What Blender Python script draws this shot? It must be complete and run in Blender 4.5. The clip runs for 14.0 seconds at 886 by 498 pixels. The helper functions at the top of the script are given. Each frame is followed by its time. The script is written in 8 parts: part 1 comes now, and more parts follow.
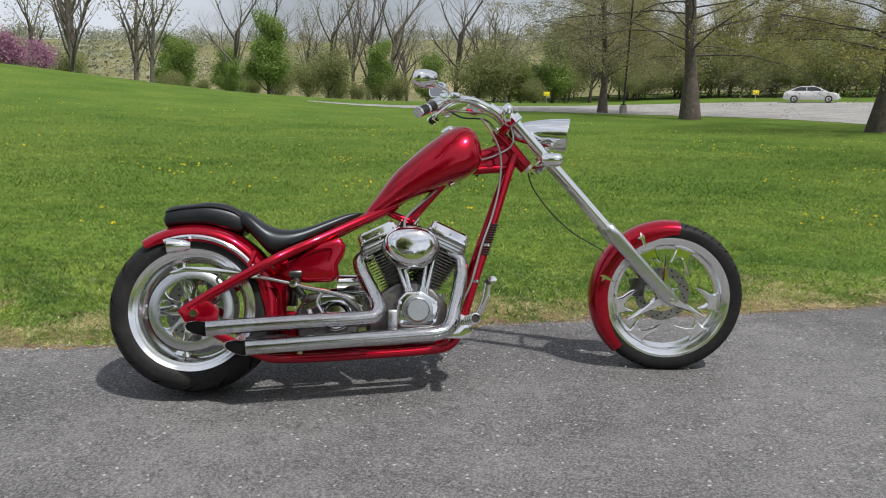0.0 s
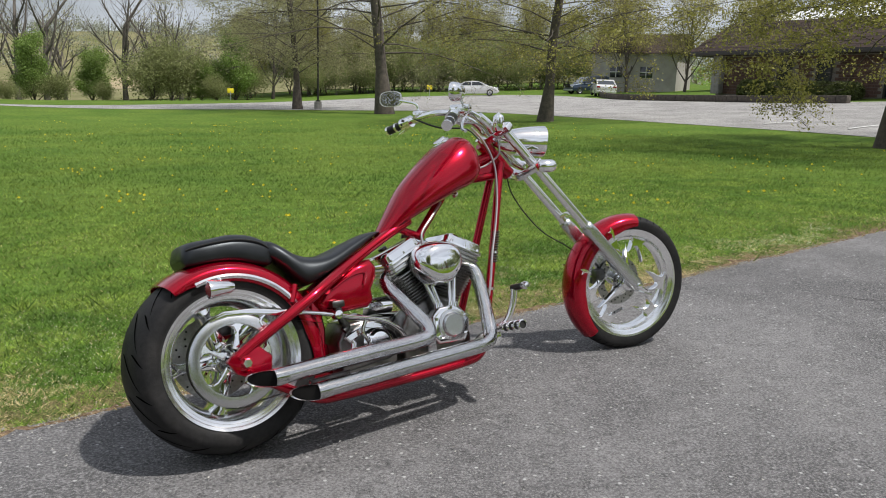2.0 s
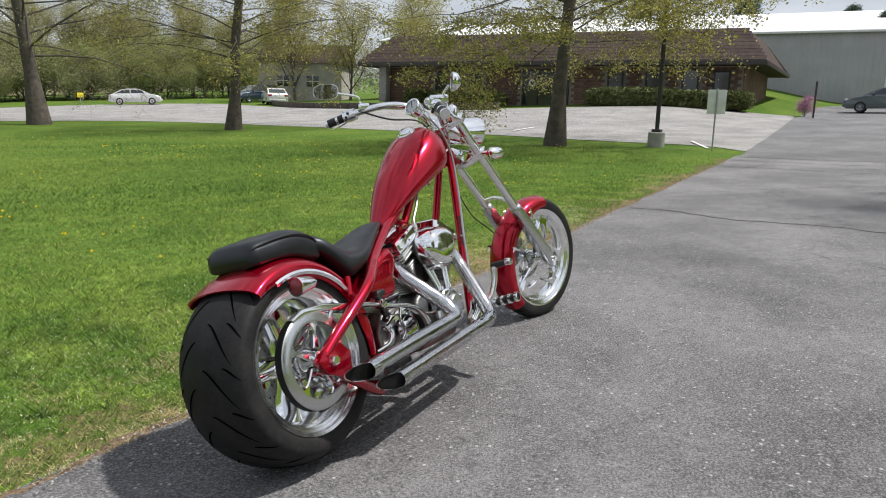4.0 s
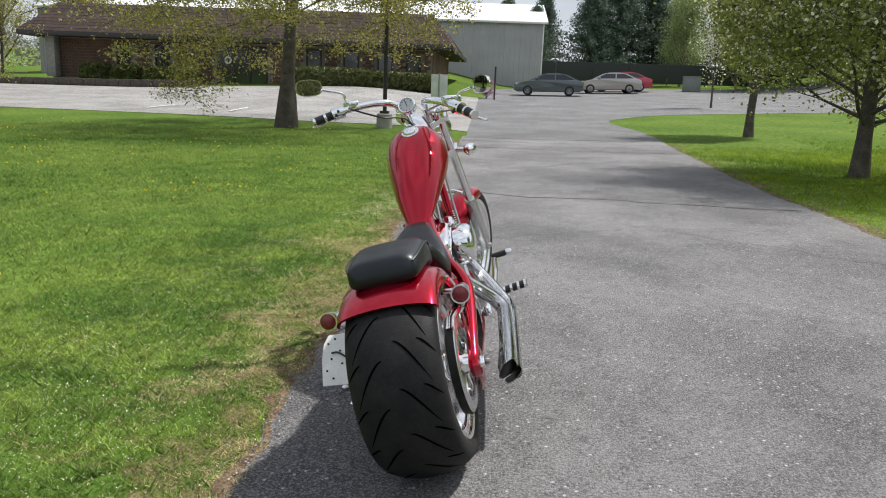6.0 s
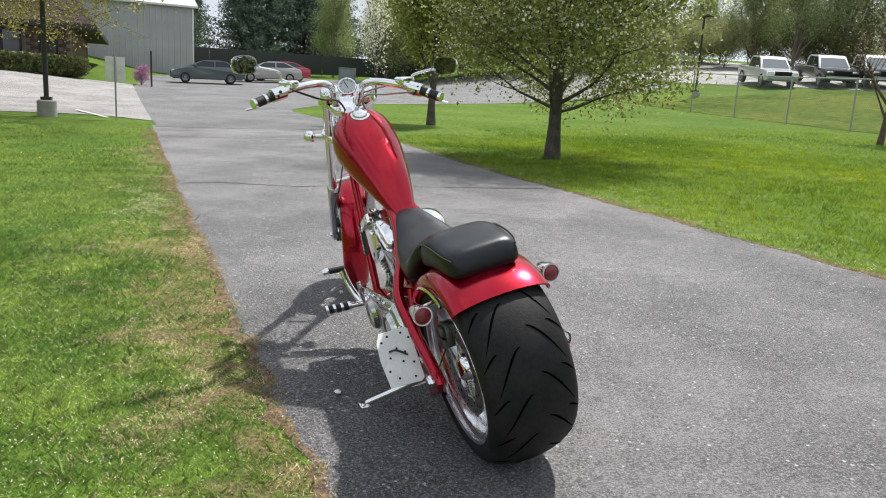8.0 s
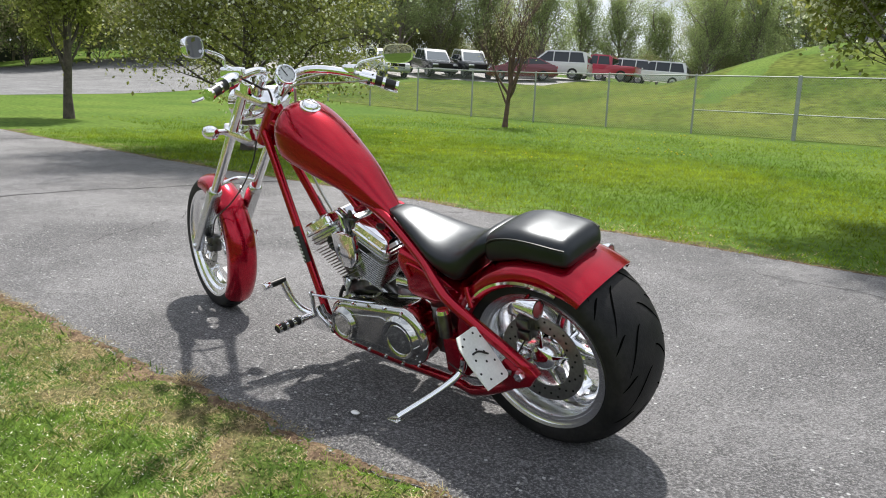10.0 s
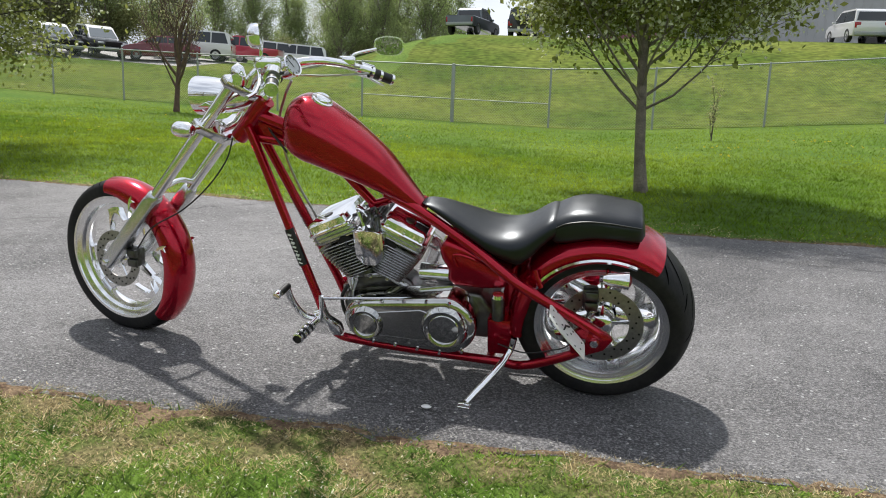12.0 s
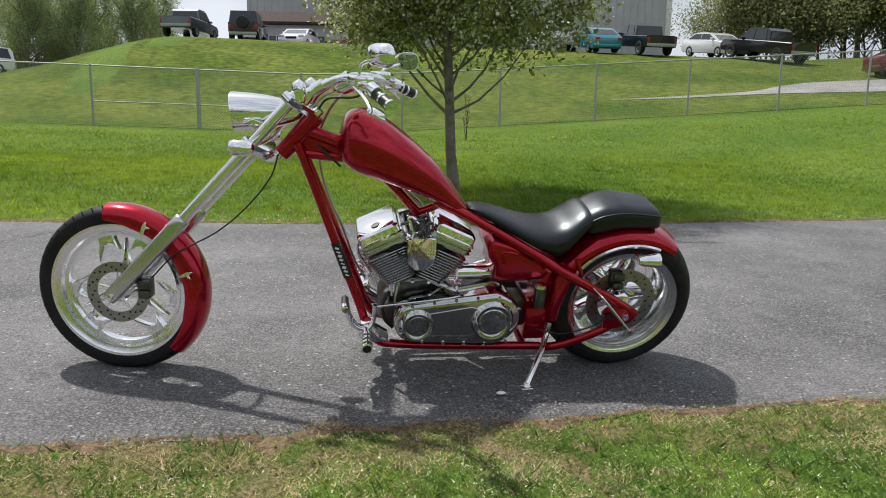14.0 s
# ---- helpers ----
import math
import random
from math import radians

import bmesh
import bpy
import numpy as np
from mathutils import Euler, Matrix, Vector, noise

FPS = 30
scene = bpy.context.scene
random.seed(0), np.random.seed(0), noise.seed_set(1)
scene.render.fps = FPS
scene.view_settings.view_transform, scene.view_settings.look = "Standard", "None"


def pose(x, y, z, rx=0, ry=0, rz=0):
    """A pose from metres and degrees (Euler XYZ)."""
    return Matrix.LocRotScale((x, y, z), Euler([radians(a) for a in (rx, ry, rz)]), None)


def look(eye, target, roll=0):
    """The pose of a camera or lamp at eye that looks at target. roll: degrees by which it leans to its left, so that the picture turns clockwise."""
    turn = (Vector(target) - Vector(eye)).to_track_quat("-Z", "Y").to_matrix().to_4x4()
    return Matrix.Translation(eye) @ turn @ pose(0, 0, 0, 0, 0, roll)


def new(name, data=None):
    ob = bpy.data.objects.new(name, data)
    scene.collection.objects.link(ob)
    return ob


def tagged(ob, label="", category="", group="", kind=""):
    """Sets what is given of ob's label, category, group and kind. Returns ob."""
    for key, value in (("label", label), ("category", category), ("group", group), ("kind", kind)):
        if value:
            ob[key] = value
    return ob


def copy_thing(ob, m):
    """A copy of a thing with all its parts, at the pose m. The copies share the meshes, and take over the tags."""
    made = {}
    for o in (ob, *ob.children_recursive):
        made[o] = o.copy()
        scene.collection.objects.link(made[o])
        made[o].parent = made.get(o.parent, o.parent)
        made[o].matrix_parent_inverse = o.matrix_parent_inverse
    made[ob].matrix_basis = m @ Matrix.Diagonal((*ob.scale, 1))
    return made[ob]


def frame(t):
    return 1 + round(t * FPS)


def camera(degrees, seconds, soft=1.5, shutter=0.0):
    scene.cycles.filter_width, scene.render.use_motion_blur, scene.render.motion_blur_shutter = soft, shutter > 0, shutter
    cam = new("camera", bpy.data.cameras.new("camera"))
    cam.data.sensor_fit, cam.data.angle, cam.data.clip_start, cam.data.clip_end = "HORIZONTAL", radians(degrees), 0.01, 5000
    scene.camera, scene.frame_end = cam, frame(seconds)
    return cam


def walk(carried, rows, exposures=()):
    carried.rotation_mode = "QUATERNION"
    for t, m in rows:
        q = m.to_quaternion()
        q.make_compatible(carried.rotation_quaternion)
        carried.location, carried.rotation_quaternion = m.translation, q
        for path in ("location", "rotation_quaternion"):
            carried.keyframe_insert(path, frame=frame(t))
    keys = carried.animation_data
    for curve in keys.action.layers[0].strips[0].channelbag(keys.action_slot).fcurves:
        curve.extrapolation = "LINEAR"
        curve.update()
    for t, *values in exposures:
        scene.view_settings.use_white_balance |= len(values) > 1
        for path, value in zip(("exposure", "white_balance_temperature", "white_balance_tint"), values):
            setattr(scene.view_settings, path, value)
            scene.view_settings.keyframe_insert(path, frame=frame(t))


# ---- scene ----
cam = camera(61.9, 14.0, soft=1.0)
PATH = [
    (0, (0.7712, -3.1156, 1.3234), (0.9823, -1.1754, 0.8861), 2.27),
    (0.5, (0.4106, -3.0795, 1.3324), (0.7913, -1.1691, 0.8793), 2.04),
    (1, (0.1110, -2.9032, 1.3203), (0.6907, -1.0436, 0.8668), 1.93),
    (1.5, (-0.2237, -2.7700, 1.3212), (0.5696, -0.9864, 0.8858), 1.79),
    (2, (-0.5601, -2.6476, 1.3407), (0.4386, -0.9664, 0.9213), 1.83),
    (2.2, (-0.6654, -2.5575, 1.3230), (0.4126, -0.9241, 0.9110), 1.78),
    (4.3, (-1.7400, -1.6091, 1.2170), (-0.0356, -0.6309, 0.8455), 1.80),
    (4.5, (-1.7922, -1.4592, 1.2337), (-0.0465, -0.5580, 0.8590), 1.90),
    (5, (-2.0152, -1.1889, 1.2214), (-0.1858, -0.4765, 0.8398), 1.89),
    (5.5, (-2.1309, -0.8433, 1.2410), (-0.2391, -0.3273, 0.8476), 2.43),
    (6, (-2.2822, -0.4719, 1.2641), (-0.3476, -0.1554, 0.8675), 2.40),
    (6.5, (-2.2931, -0.1132, 1.2447), (-0.3360, -0.0143, 0.8446), 2.88),
    (7, (-2.3198, 0.2397, 1.2308), (-0.3639, 0.1097, 0.8337), 3.44),
    (7.5, (-2.2842, 0.5840, 1.1986), (-0.3563, 0.2202, 0.8099), 3.50),
    (8, (-2.1379, 0.8855, 1.1657), (-0.2654, 0.2937, 0.7869), 3.12),
    (8.5, (-2.0350, 1.2099, 1.1471), (-0.2454, 0.3971, 0.7772), 2.61),
    (9, (-1.8260, 1.5009, 1.0970), (-0.1486, 0.4720, 0.7400), 2.31),
    (9.2, (-1.7157, 1.6044, 1.0985), (-0.0933, 0.4899, 0.7436), 2.21),
    (11.3, (-0.5894, 2.6690, 1.0877), (0.2274, 0.8803, 0.7223), 2.74),
    (11.5, (-0.4502, 2.7248, 1.0760), (0.2824, 0.9001, 0.7103), 2.59),
    (12, (-0.0729, 2.8635, 1.0839), (0.4533, 0.9690, 0.7179), 2.14),
    (12.5, (0.2675, 3.0463, 1.0796), (0.6036, 1.1068, 0.7257), 1.61),
    (13, (0.5950, 3.0838, 1.0596), (0.7378, 1.1186, 0.7169), 1.21),
    (13.5, (0.8931, 3.1827, 1.0795), (0.8607, 1.2125, 0.7366), 0.92),
    (14, (1.1856, 3.1866, 1.0839), (0.9771, 1.2265, 0.7452), 0.84),
]
walk(cam, [(t, look(eye, target, roll)) for t, eye, target, roll in PATH],
     exposures=[(0, -0.25), (2, -0.16), (5, 0.0), (7.5, 0.16), (9, 0.36), (11.5, 0.20), (12.5, 0.14), (14, -0.04)])

# ---------------------------------------------------------------- light
SUN_WAY = Vector((0.34, -0.42, 1.0)).normalized()
world = bpy.data.worlds.new("daylight")
scene.world = world
world.use_nodes = True
wn = world.node_tree
sky = wn.nodes.new("ShaderNodeTexSky")
sky.sky_type, sky.sun_disc = "NISHITA", False
sky.sun_elevation = math.asin(SUN_WAY.z)
sky.sun_rotation = math.atan2(SUN_WAY.x, SUN_WAY.y)
sky.air_density, sky.dust_density, sky.ozone_density = 1.0, 3.0, 1.2
# thin broken cloud over the blue
tc = wn.nodes.new("ShaderNodeTexCoord")
mp = wn.nodes.new("ShaderNodeMapping")
mp.inputs["Scale"].default_value = (1.6, 1.6, 4.5)
cl = wn.nodes.new("ShaderNodeTexNoise")
cl.inputs["Scale"].default_value, cl.inputs["Detail"].default_value = 1.7, 6
cr = wn.nodes.new("ShaderNodeValToRGB")
cr.color_ramp.elements[0].position, cr.color_ramp.elements[0].color = 0.36, (0.42, 0.42, 0.42, 1)
cr.color_ramp.elements[1].position, cr.color_ramp.elements[1].color = 0.66, (1, 1, 1, 1)
mx = wn.nodes.new("ShaderNodeMixRGB")
mx.inputs["Color2"].default_value = (12.6, 13.4, 14.8, 1)
wn.links.new(tc.outputs["Generated"], mp.inputs["Vector"])
wn.links.new(mp.outputs[0], cl.inputs["Vector"])
wn.links.new(cl.outputs["Fac"], cr.inputs["Fac"])
wn.links.new(cr.outputs["Color"], mx.inputs["Fac"])
wn.links.new(sky.outputs["Color"], mx.inputs["Color1"])
wn.links.new(mx.outputs["Color"], wn.nodes["Background"].inputs["Color"])
wn.nodes["Background"].inputs["Strength"].default_value = 0.067
sun_data = bpy.data.lights.new("sun", "SUN")
sun_data.energy, sun_data.angle, sun_data.color = 4.95, radians(1.6), (1.0, 0.965, 0.91)
sun = new("sun", sun_data)
sun.matrix_world = look(SUN_WAY * 50, (0, 0, 0))

# ---------------------------------------------------------------- materials
def mat(name, color, rough=0.5, metal=0.0, coat=0.0, color2=None, scale=8.0, bump=0.0, bump_scale=60.0, fine=0.0, detail=5.0,
        fine_scale=120.0, spec=0.5, island=0.0, objrand=0.0, trans=0.0, lo=0.35, hi=0.65, rough2=None):
    """A surface with two scales of colour variation, fine relief and wear."""
    m = bpy.data.materials.new(name)
    m.use_nodes = True
    nt = m.node_tree
    b = nt.nodes["Principled BSDF"]
    b.inputs["Roughness"].default_value = rough
    b.inputs["Metallic"].default_value = metal
    b.inputs["Coat Weight"].default_value = coat
    b.inputs["Coat Roughness"].default_value = 0.04
    b.inputs["Specular IOR Level"].default_value = spec
    c1 = (*color, 1)
    b.inputs["Base Color"].default_value = c1
    co = nt.nodes.new("ShaderNodeTexCoord")
    last = None

    def noise_fac(s, d, a, z):
        n = nt.nodes.new("ShaderNodeTexNoise")
        n.inputs["Scale"].default_value, n.inputs["Detail"].default_value = s, d
        nt.links.new(co.outputs["Object"], n.inputs["Vector"])
        r = nt.nodes.new("ShaderNodeMapRange")
        r.inputs["From Min"].default_value, r.inputs["From Max"].default_value = a, z
        nt.links.new(n.outputs["Fac"], r.inputs["Value"])
        return r.outputs["Result"]

    if color2:
        x = nt.nodes.new("ShaderNodeMixRGB")
        x.inputs["Color1"].default_value, x.inputs["Color2"].default_value = c1, (*color2, 1)
        nt.links.new(noise_fac(scale, detail, lo, hi), x.inputs["Fac"])
        last = x.outputs["Color"]
    val = None
    for on, sock in ((island, "Random Per Island"), (objrand, "Random")):
        if on:
            src = nt.nodes.new("ShaderNodeNewGeometry" if sock == "Random Per Island" else "ShaderNodeObjectInfo")
            val = nt.nodes.new("ShaderNodeMapRange")
            val.inputs["To Min"].default_value, val.inputs["To Max"].default_value = 1 - on, 1 + on
            nt.links.new(src.outputs[sock], val.inputs["Value"])
            h = nt.nodes.new("ShaderNodeHueSaturation")
            if last:
                nt.links.new(last, h.inputs["Color"])
            else:
                h.inputs["Color"].default_value = c1
            nt.links.new(val.outputs["Result"], h.inputs["Value"])
            last = h.outputs["Color"]
    if fine:
        h = nt.nodes.new("ShaderNodeHueSaturation")
        f = noise_fac(fine_scale, 3, 0.3, 0.7)
        r = nt.nodes.new("ShaderNodeMapRange")
        r.inputs["To Min"].default_value, r.inputs["To Max"].default_value = 1 - fine, 1 + fine
        nt.links.new(f, r.inputs["Value"])
        nt.links.new(r.outputs["Result"], h.inputs["Value"])
        if last:
            nt.links.new(last, h.inputs["Color"])
        else:
            h.inputs["Color"].default_value = c1
        last = h.outputs["Color"]
    if last:
        nt.links.new(last, b.inputs["Base Color"])
    if rough2 is not None:
        r = nt.nodes.new("ShaderNodeMapRange")
        r.inputs["To Min"].default_value, r.inputs["To Max"].default_value = rough, rough2
        nt.links.new(noise_fac(scale * 2.3, 4, 0.35, 0.65), r.inputs["Value"])
        nt.links.new(r.outputs["Result"], b.inputs["Roughness"])
    if bump:
        n = nt.nodes.new("ShaderNodeTexNoise")
        n.inputs["Scale"].default_value, n.inputs["Detail"].default_value = bump_scale, 4
        nt.links.new(co.outputs["Object"], n.inputs["Vector"])
        bp = nt.nodes.new("ShaderNodeBump")
        bp.inputs["Strength"].default_value, bp.inputs["Distance"].default_value = bump, 0.01
        nt.links.new(n.outputs["Fac"], bp.inputs["Height"])
        nt.links.new(bp.outputs["Normal"], b.inputs["Normal"])
    if trans:
        t = nt.nodes.new("ShaderNodeBsdfTranslucent")
        if last:
            nt.links.new(last, t.inputs["Color"])
        else:
            t.inputs["Color"].default_value = c1
        a = nt.nodes.new("ShaderNodeMixShader")
        a.inputs["Fac"].default_value = trans
        nt.links.new(b.outputs[0], a.inputs[1])
        nt.links.new(t.outputs[0], a.inputs[2])
        nt.links.new(a.outputs[0], nt.nodes["Material Output"].inputs["Surface"])
    return m


RED = mat("candy_red_paint", (0.43, 0.0006, 0.019), 0.19, 0.75, 0.65, (0.38, 0.0006, 0.017), 3.0, fine=0.10, fine_scale=900, spec=0.15)
CHROME = mat("polished_chrome", (0.92, 0.925, 0.935), 0.03, 1.0, rough2=0.065, scale=14)
BRUSHED = mat("satin_aluminium", (0.62, 0.63, 0.64), 0.26, 1.0, fine=0.08, fine_scale=300, bump=0.02, bump_scale=300)
FINMETAL = mat("cast_fin_metal", (0.46, 0.455, 0.445), 0.25, 1.0, fine=0.15, fine_scale=200)
DISC = mat("drilled_disc_steel", (0.36, 0.355, 0.345), 0.36, 1.0, fine=0.15, fine_scale=90)
CASE = mat("stained_alloy_case", (0.24, 0.235, 0.23), 0.30, 0.9, color2=(0.11, 0.105, 0.10), scale=14, bump=0.15, bump_scale=90)
STEEL = mat("dull_steel", (0.16, 0.16, 0.165), 0.35, 1.0, color2=(0.09, 0.085, 0.08), scale=30)
RUBBER = mat("tyre_rubber", (0.011, 0.011, 0.012), 0.60, color2=(0.021, 0.020, 0.020), scale=9, bump=0.12, bump_scale=180, fine=0.2, fine_scale=70, spec=0.22)
# dull black that stands for the shade inside the tread grooves
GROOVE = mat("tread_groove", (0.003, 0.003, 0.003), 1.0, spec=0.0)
LEATHER = mat("black_vinyl", (0.004, 0.004, 0.0045), 0.33, spec=0.55, bump=0.05, bump_scale=260, color2=(0.008, 0.008, 0.009), scale=6, rough2=0.42)
# blue specular tint paints a cool sky sheen onto the vinyl
LEATHER.node_tree.nodes["Principled BSDF"].inputs["Specular Tint"].default_value = (0.84, 0.92, 1.0, 1)
WHEEL_CHROME = mat("brushed_wheel_chrome", (0.92, 0.925, 0.935), 0.13, 1.0, rough2=0.22, scale=14)
# chrome darkened in colour for the dim ground that the primary cover reflects
DARKCHROME = mat("dark_mirroring_chrome", (0.68, 0.68, 0.65), 0.06, 1.0, rough2=0.10, scale=5, color2=(0.48, 0.48, 0.46))
BLACK = mat("black_plastic", (0.012, 0.012, 0.012), 0.45, fine=0.2)
# near-black; its colour also stands for shade in holes, pipe ends and wheel arches
DARK = mat("near_black", (0.006, 0.005, 0.005), 0.8)
LENS_RED = mat("red_lens", (0.20, 0.010, 0.016), 0.16, coat=0.6, bump=0.4, bump_scale=420)
LENS_GREY = mat("lamp_glass", (0.35, 0.37, 0.40), 0.08, 0.6, coat=0.8)
PLATE = mat("white_plate", (0.86, 0.86, 0.84), 0.30, color2=(0.76, 0.76, 0.74), scale=12, fine=0.05)
CABLE = mat("black_cable", (0.015, 0.015, 0.015), 0.5)
BRAID = mat("braided_cable", (0.45, 0.45, 0.46), 0.35, 1.0)
MIRROR = mat("mirror_glass", (0.36, 0.37, 0.38), 0.01, 1.0)
DIAL = mat("dial_face", (0.55, 0.56, 0.58), 0.35, fine=0.1)

BARK = mat("bark", (0.115, 0.095, 0.078), 0.9, color2=(0.065, 0.055, 0.048), scale=6, bump=0.9, bump_scale=28, fine=0.3, fine_scale=40)
BARK_RED = mat("reddish_twig_bark", (0.15, 0.092, 0.070), 0.9, color2=(0.085, 0.058, 0.048), scale=9, bump=0.6, bump_scale=40)
BARK_TAN = mat("grey_tan_bark", (0.24, 0.205, 0.17), 0.9, color2=(0.14, 0.12, 0.10), scale=9, bump=0.6, bump_scale=40, fine=0.25, fine_scale=60)
BARK_GREY = mat("grey_bark", (0.16, 0.14, 0.12), 0.9, color2=(0.09, 0.078, 0.066), scale=5, bump=0.7, bump_scale=24)
LEAF_YEL = mat("young_yellow_leaf", (0.31, 0.29, 0.075), 0.6, island=0.4, trans=0.45)
LEAF_PEAR = mat("young_pear_leaf", (0.268, 0.290, 0.082), 0.6, island=0.45, trans=0.5, spec=0.2)
LEAF_COLUMN = mat("pale_spring_leaf", (0.33, 0.40, 0.17), 0.6, island=0.4, trans=0.5, spec=0.2)
BLOSSOM = mat("white_blossom", (0.72, 0.73, 0.56), 0.6, island=0.2, trans=0.4)
LEAF_GREEN = mat("spring_green_leaf", (0.19, 0.28, 0.06), 0.6, island=0.4, trans=0.4)
LEAF_DARK = mat("scrub_leaf", (0.25, 0.27, 0.115), 0.7, island=0.25, trans=0.5, spec=0.2)
LEAF_OLIVE = mat("budding_twigs", (0.37, 0.36, 0.19), 0.8, island=0.22, trans=0.55, spec=0.2)
NEEDLE = mat("pine_needles", (0.115, 0.160, 0.115), 0.65, island=0.35, trans=0.25, spec=0.2)
HEDGE_LEAF = mat("hedge_leaf", (0.12, 0.14, 0.045), 0.6, island=0.45, trans=0.25)
REDBUD = mat("redbud_blossom", (0.42, 0.21, 0.33), 0.7, island=0.35, trans=0.35)
GRASS_BLADE = mat("grass_blade", (0.092, 0.188, 0.026), 0.55, color2=(0.275, 0.365, 0.066), scale=1.6, island=0.65, trans=0.45, lo=0.40, hi=0.60, spec=0.3, fine=0.45, fine_scale=16)
GRASS_LUSH = mat("lush_grass_blade", (0.118, 0.206, 0.013), 0.6, color2=(0.268, 0.342, 0.022), scale=0.30, island=0.34, trans=0.45, lo=0.38, hi=0.62, spec=0.15, fine=0.36, fine_scale=3.5)
GRASS_FAR = mat("mown_grass_blade", (0.096, 0.178, 0.034), 0.6, color2=(0.240, 0.312, 0.068), scale=0.22, island=0.32, trans=0.45, lo=0.38, hi=0.62, spec=0.2, fine=0.32, fine_scale=3.5)
FLECK = mat("bleached_straw_fleck", (0.74, 0.71, 0.56), 0.6, island=0.4)
DRY_BLADE = mat("dry_grass_blade", (0.56, 0.45, 0.26), 0.7, color2=(0.36, 0.31, 0.14), scale=5.0, island=0.55, trans=0.3, spec=0.2)
DANDELION = mat("dandelion_yellow", (0.72, 0.60, 0.04), 0.6, island=0.15)
CONCRETE = mat("concrete", (0.34, 0.33, 0.31), 0.85, color2=(0.26, 0.25, 0.235), scale=5, bump=0.3, bump_scale=60, fine=0.15, fine_scale=90)
METAL_WALL = mat("grey_sheet_wall", (0.46, 0.46, 0.47), 0.5, color2=(0.40, 0.40, 0.41), scale=0.6)
WHITE_ROOF = mat("white_sheet_roof", (0.80, 0.81, 0.83), 0.4, color2=(0.72, 0.73, 0.75), scale=0.5)
SHINGLE = mat("brown_shingle", (0.068, 0.047, 0.040), 0.9, color2=(0.045, 0.034, 0.031), scale=3.0, objrand=0.15, fine=0.3, fine_scale=20, spec=0.2)
BRICK = mat("dark_brick", (0.20, 0.115, 0.085), 0.85, color2=(0.13, 0.078, 0.062), scale=2.2, objrand=0.25, fine=0.25, fine_scale=12)
MORTAR = mat("mortar", (0.27, 0.24, 0.21), 0.9, fine=0.2, fine_scale=30)
DARK_GLASS = mat("dark_window_glass", (0.02, 0.024, 0.028), 0.06, spec=0.8)
DARK_FRAME = mat("dark_bronze_frame", (0.035, 0.03, 0.028), 0.5)
WHITE_PAINT = mat("white_paint", (0.75, 0.75, 0.73), 0.5, color2=(0.62, 0.62, 0.60), scale=4)
GALV = mat("galvanised_steel", (0.34, 0.36, 0.345), 0.6, 0.3, fine=0.15, fine_scale=40)
# windscreens: the sky's pale reflection is put into a grey, part-metal colour
SCREEN_GLASS = mat("sky_grey_screen_glass", (0.24, 0.26, 0.27), 0.05, 0.55, spec=0.8)
CAR_GLASS = mat("car_glass", (0.02, 0.025, 0.03), 0.05, spec=0.8)
POLE_BLACK = mat("dark_pole_paint", (0.022, 0.02, 0.019), 0.45)
YELLOW = mat("yellow_sign_paint", (0.75, 0.62, 0.02), 0.5)
BOX_GREEN = mat("dull_green_cabinet", (0.20, 0.23, 0.20), 0.5, color2=(0.16, 0.19, 0.165), scale=3)
WOODS = mat("wood_siding", (0.42, 0.40, 0.36), 0.8, color2=(0.34, 0.32, 0.29), scale=1.2)


def paint(name, c, metal=0.3):
    return mat(name, c, 0.28, metal, 1.0, fine=0.03, fine_scale=300)


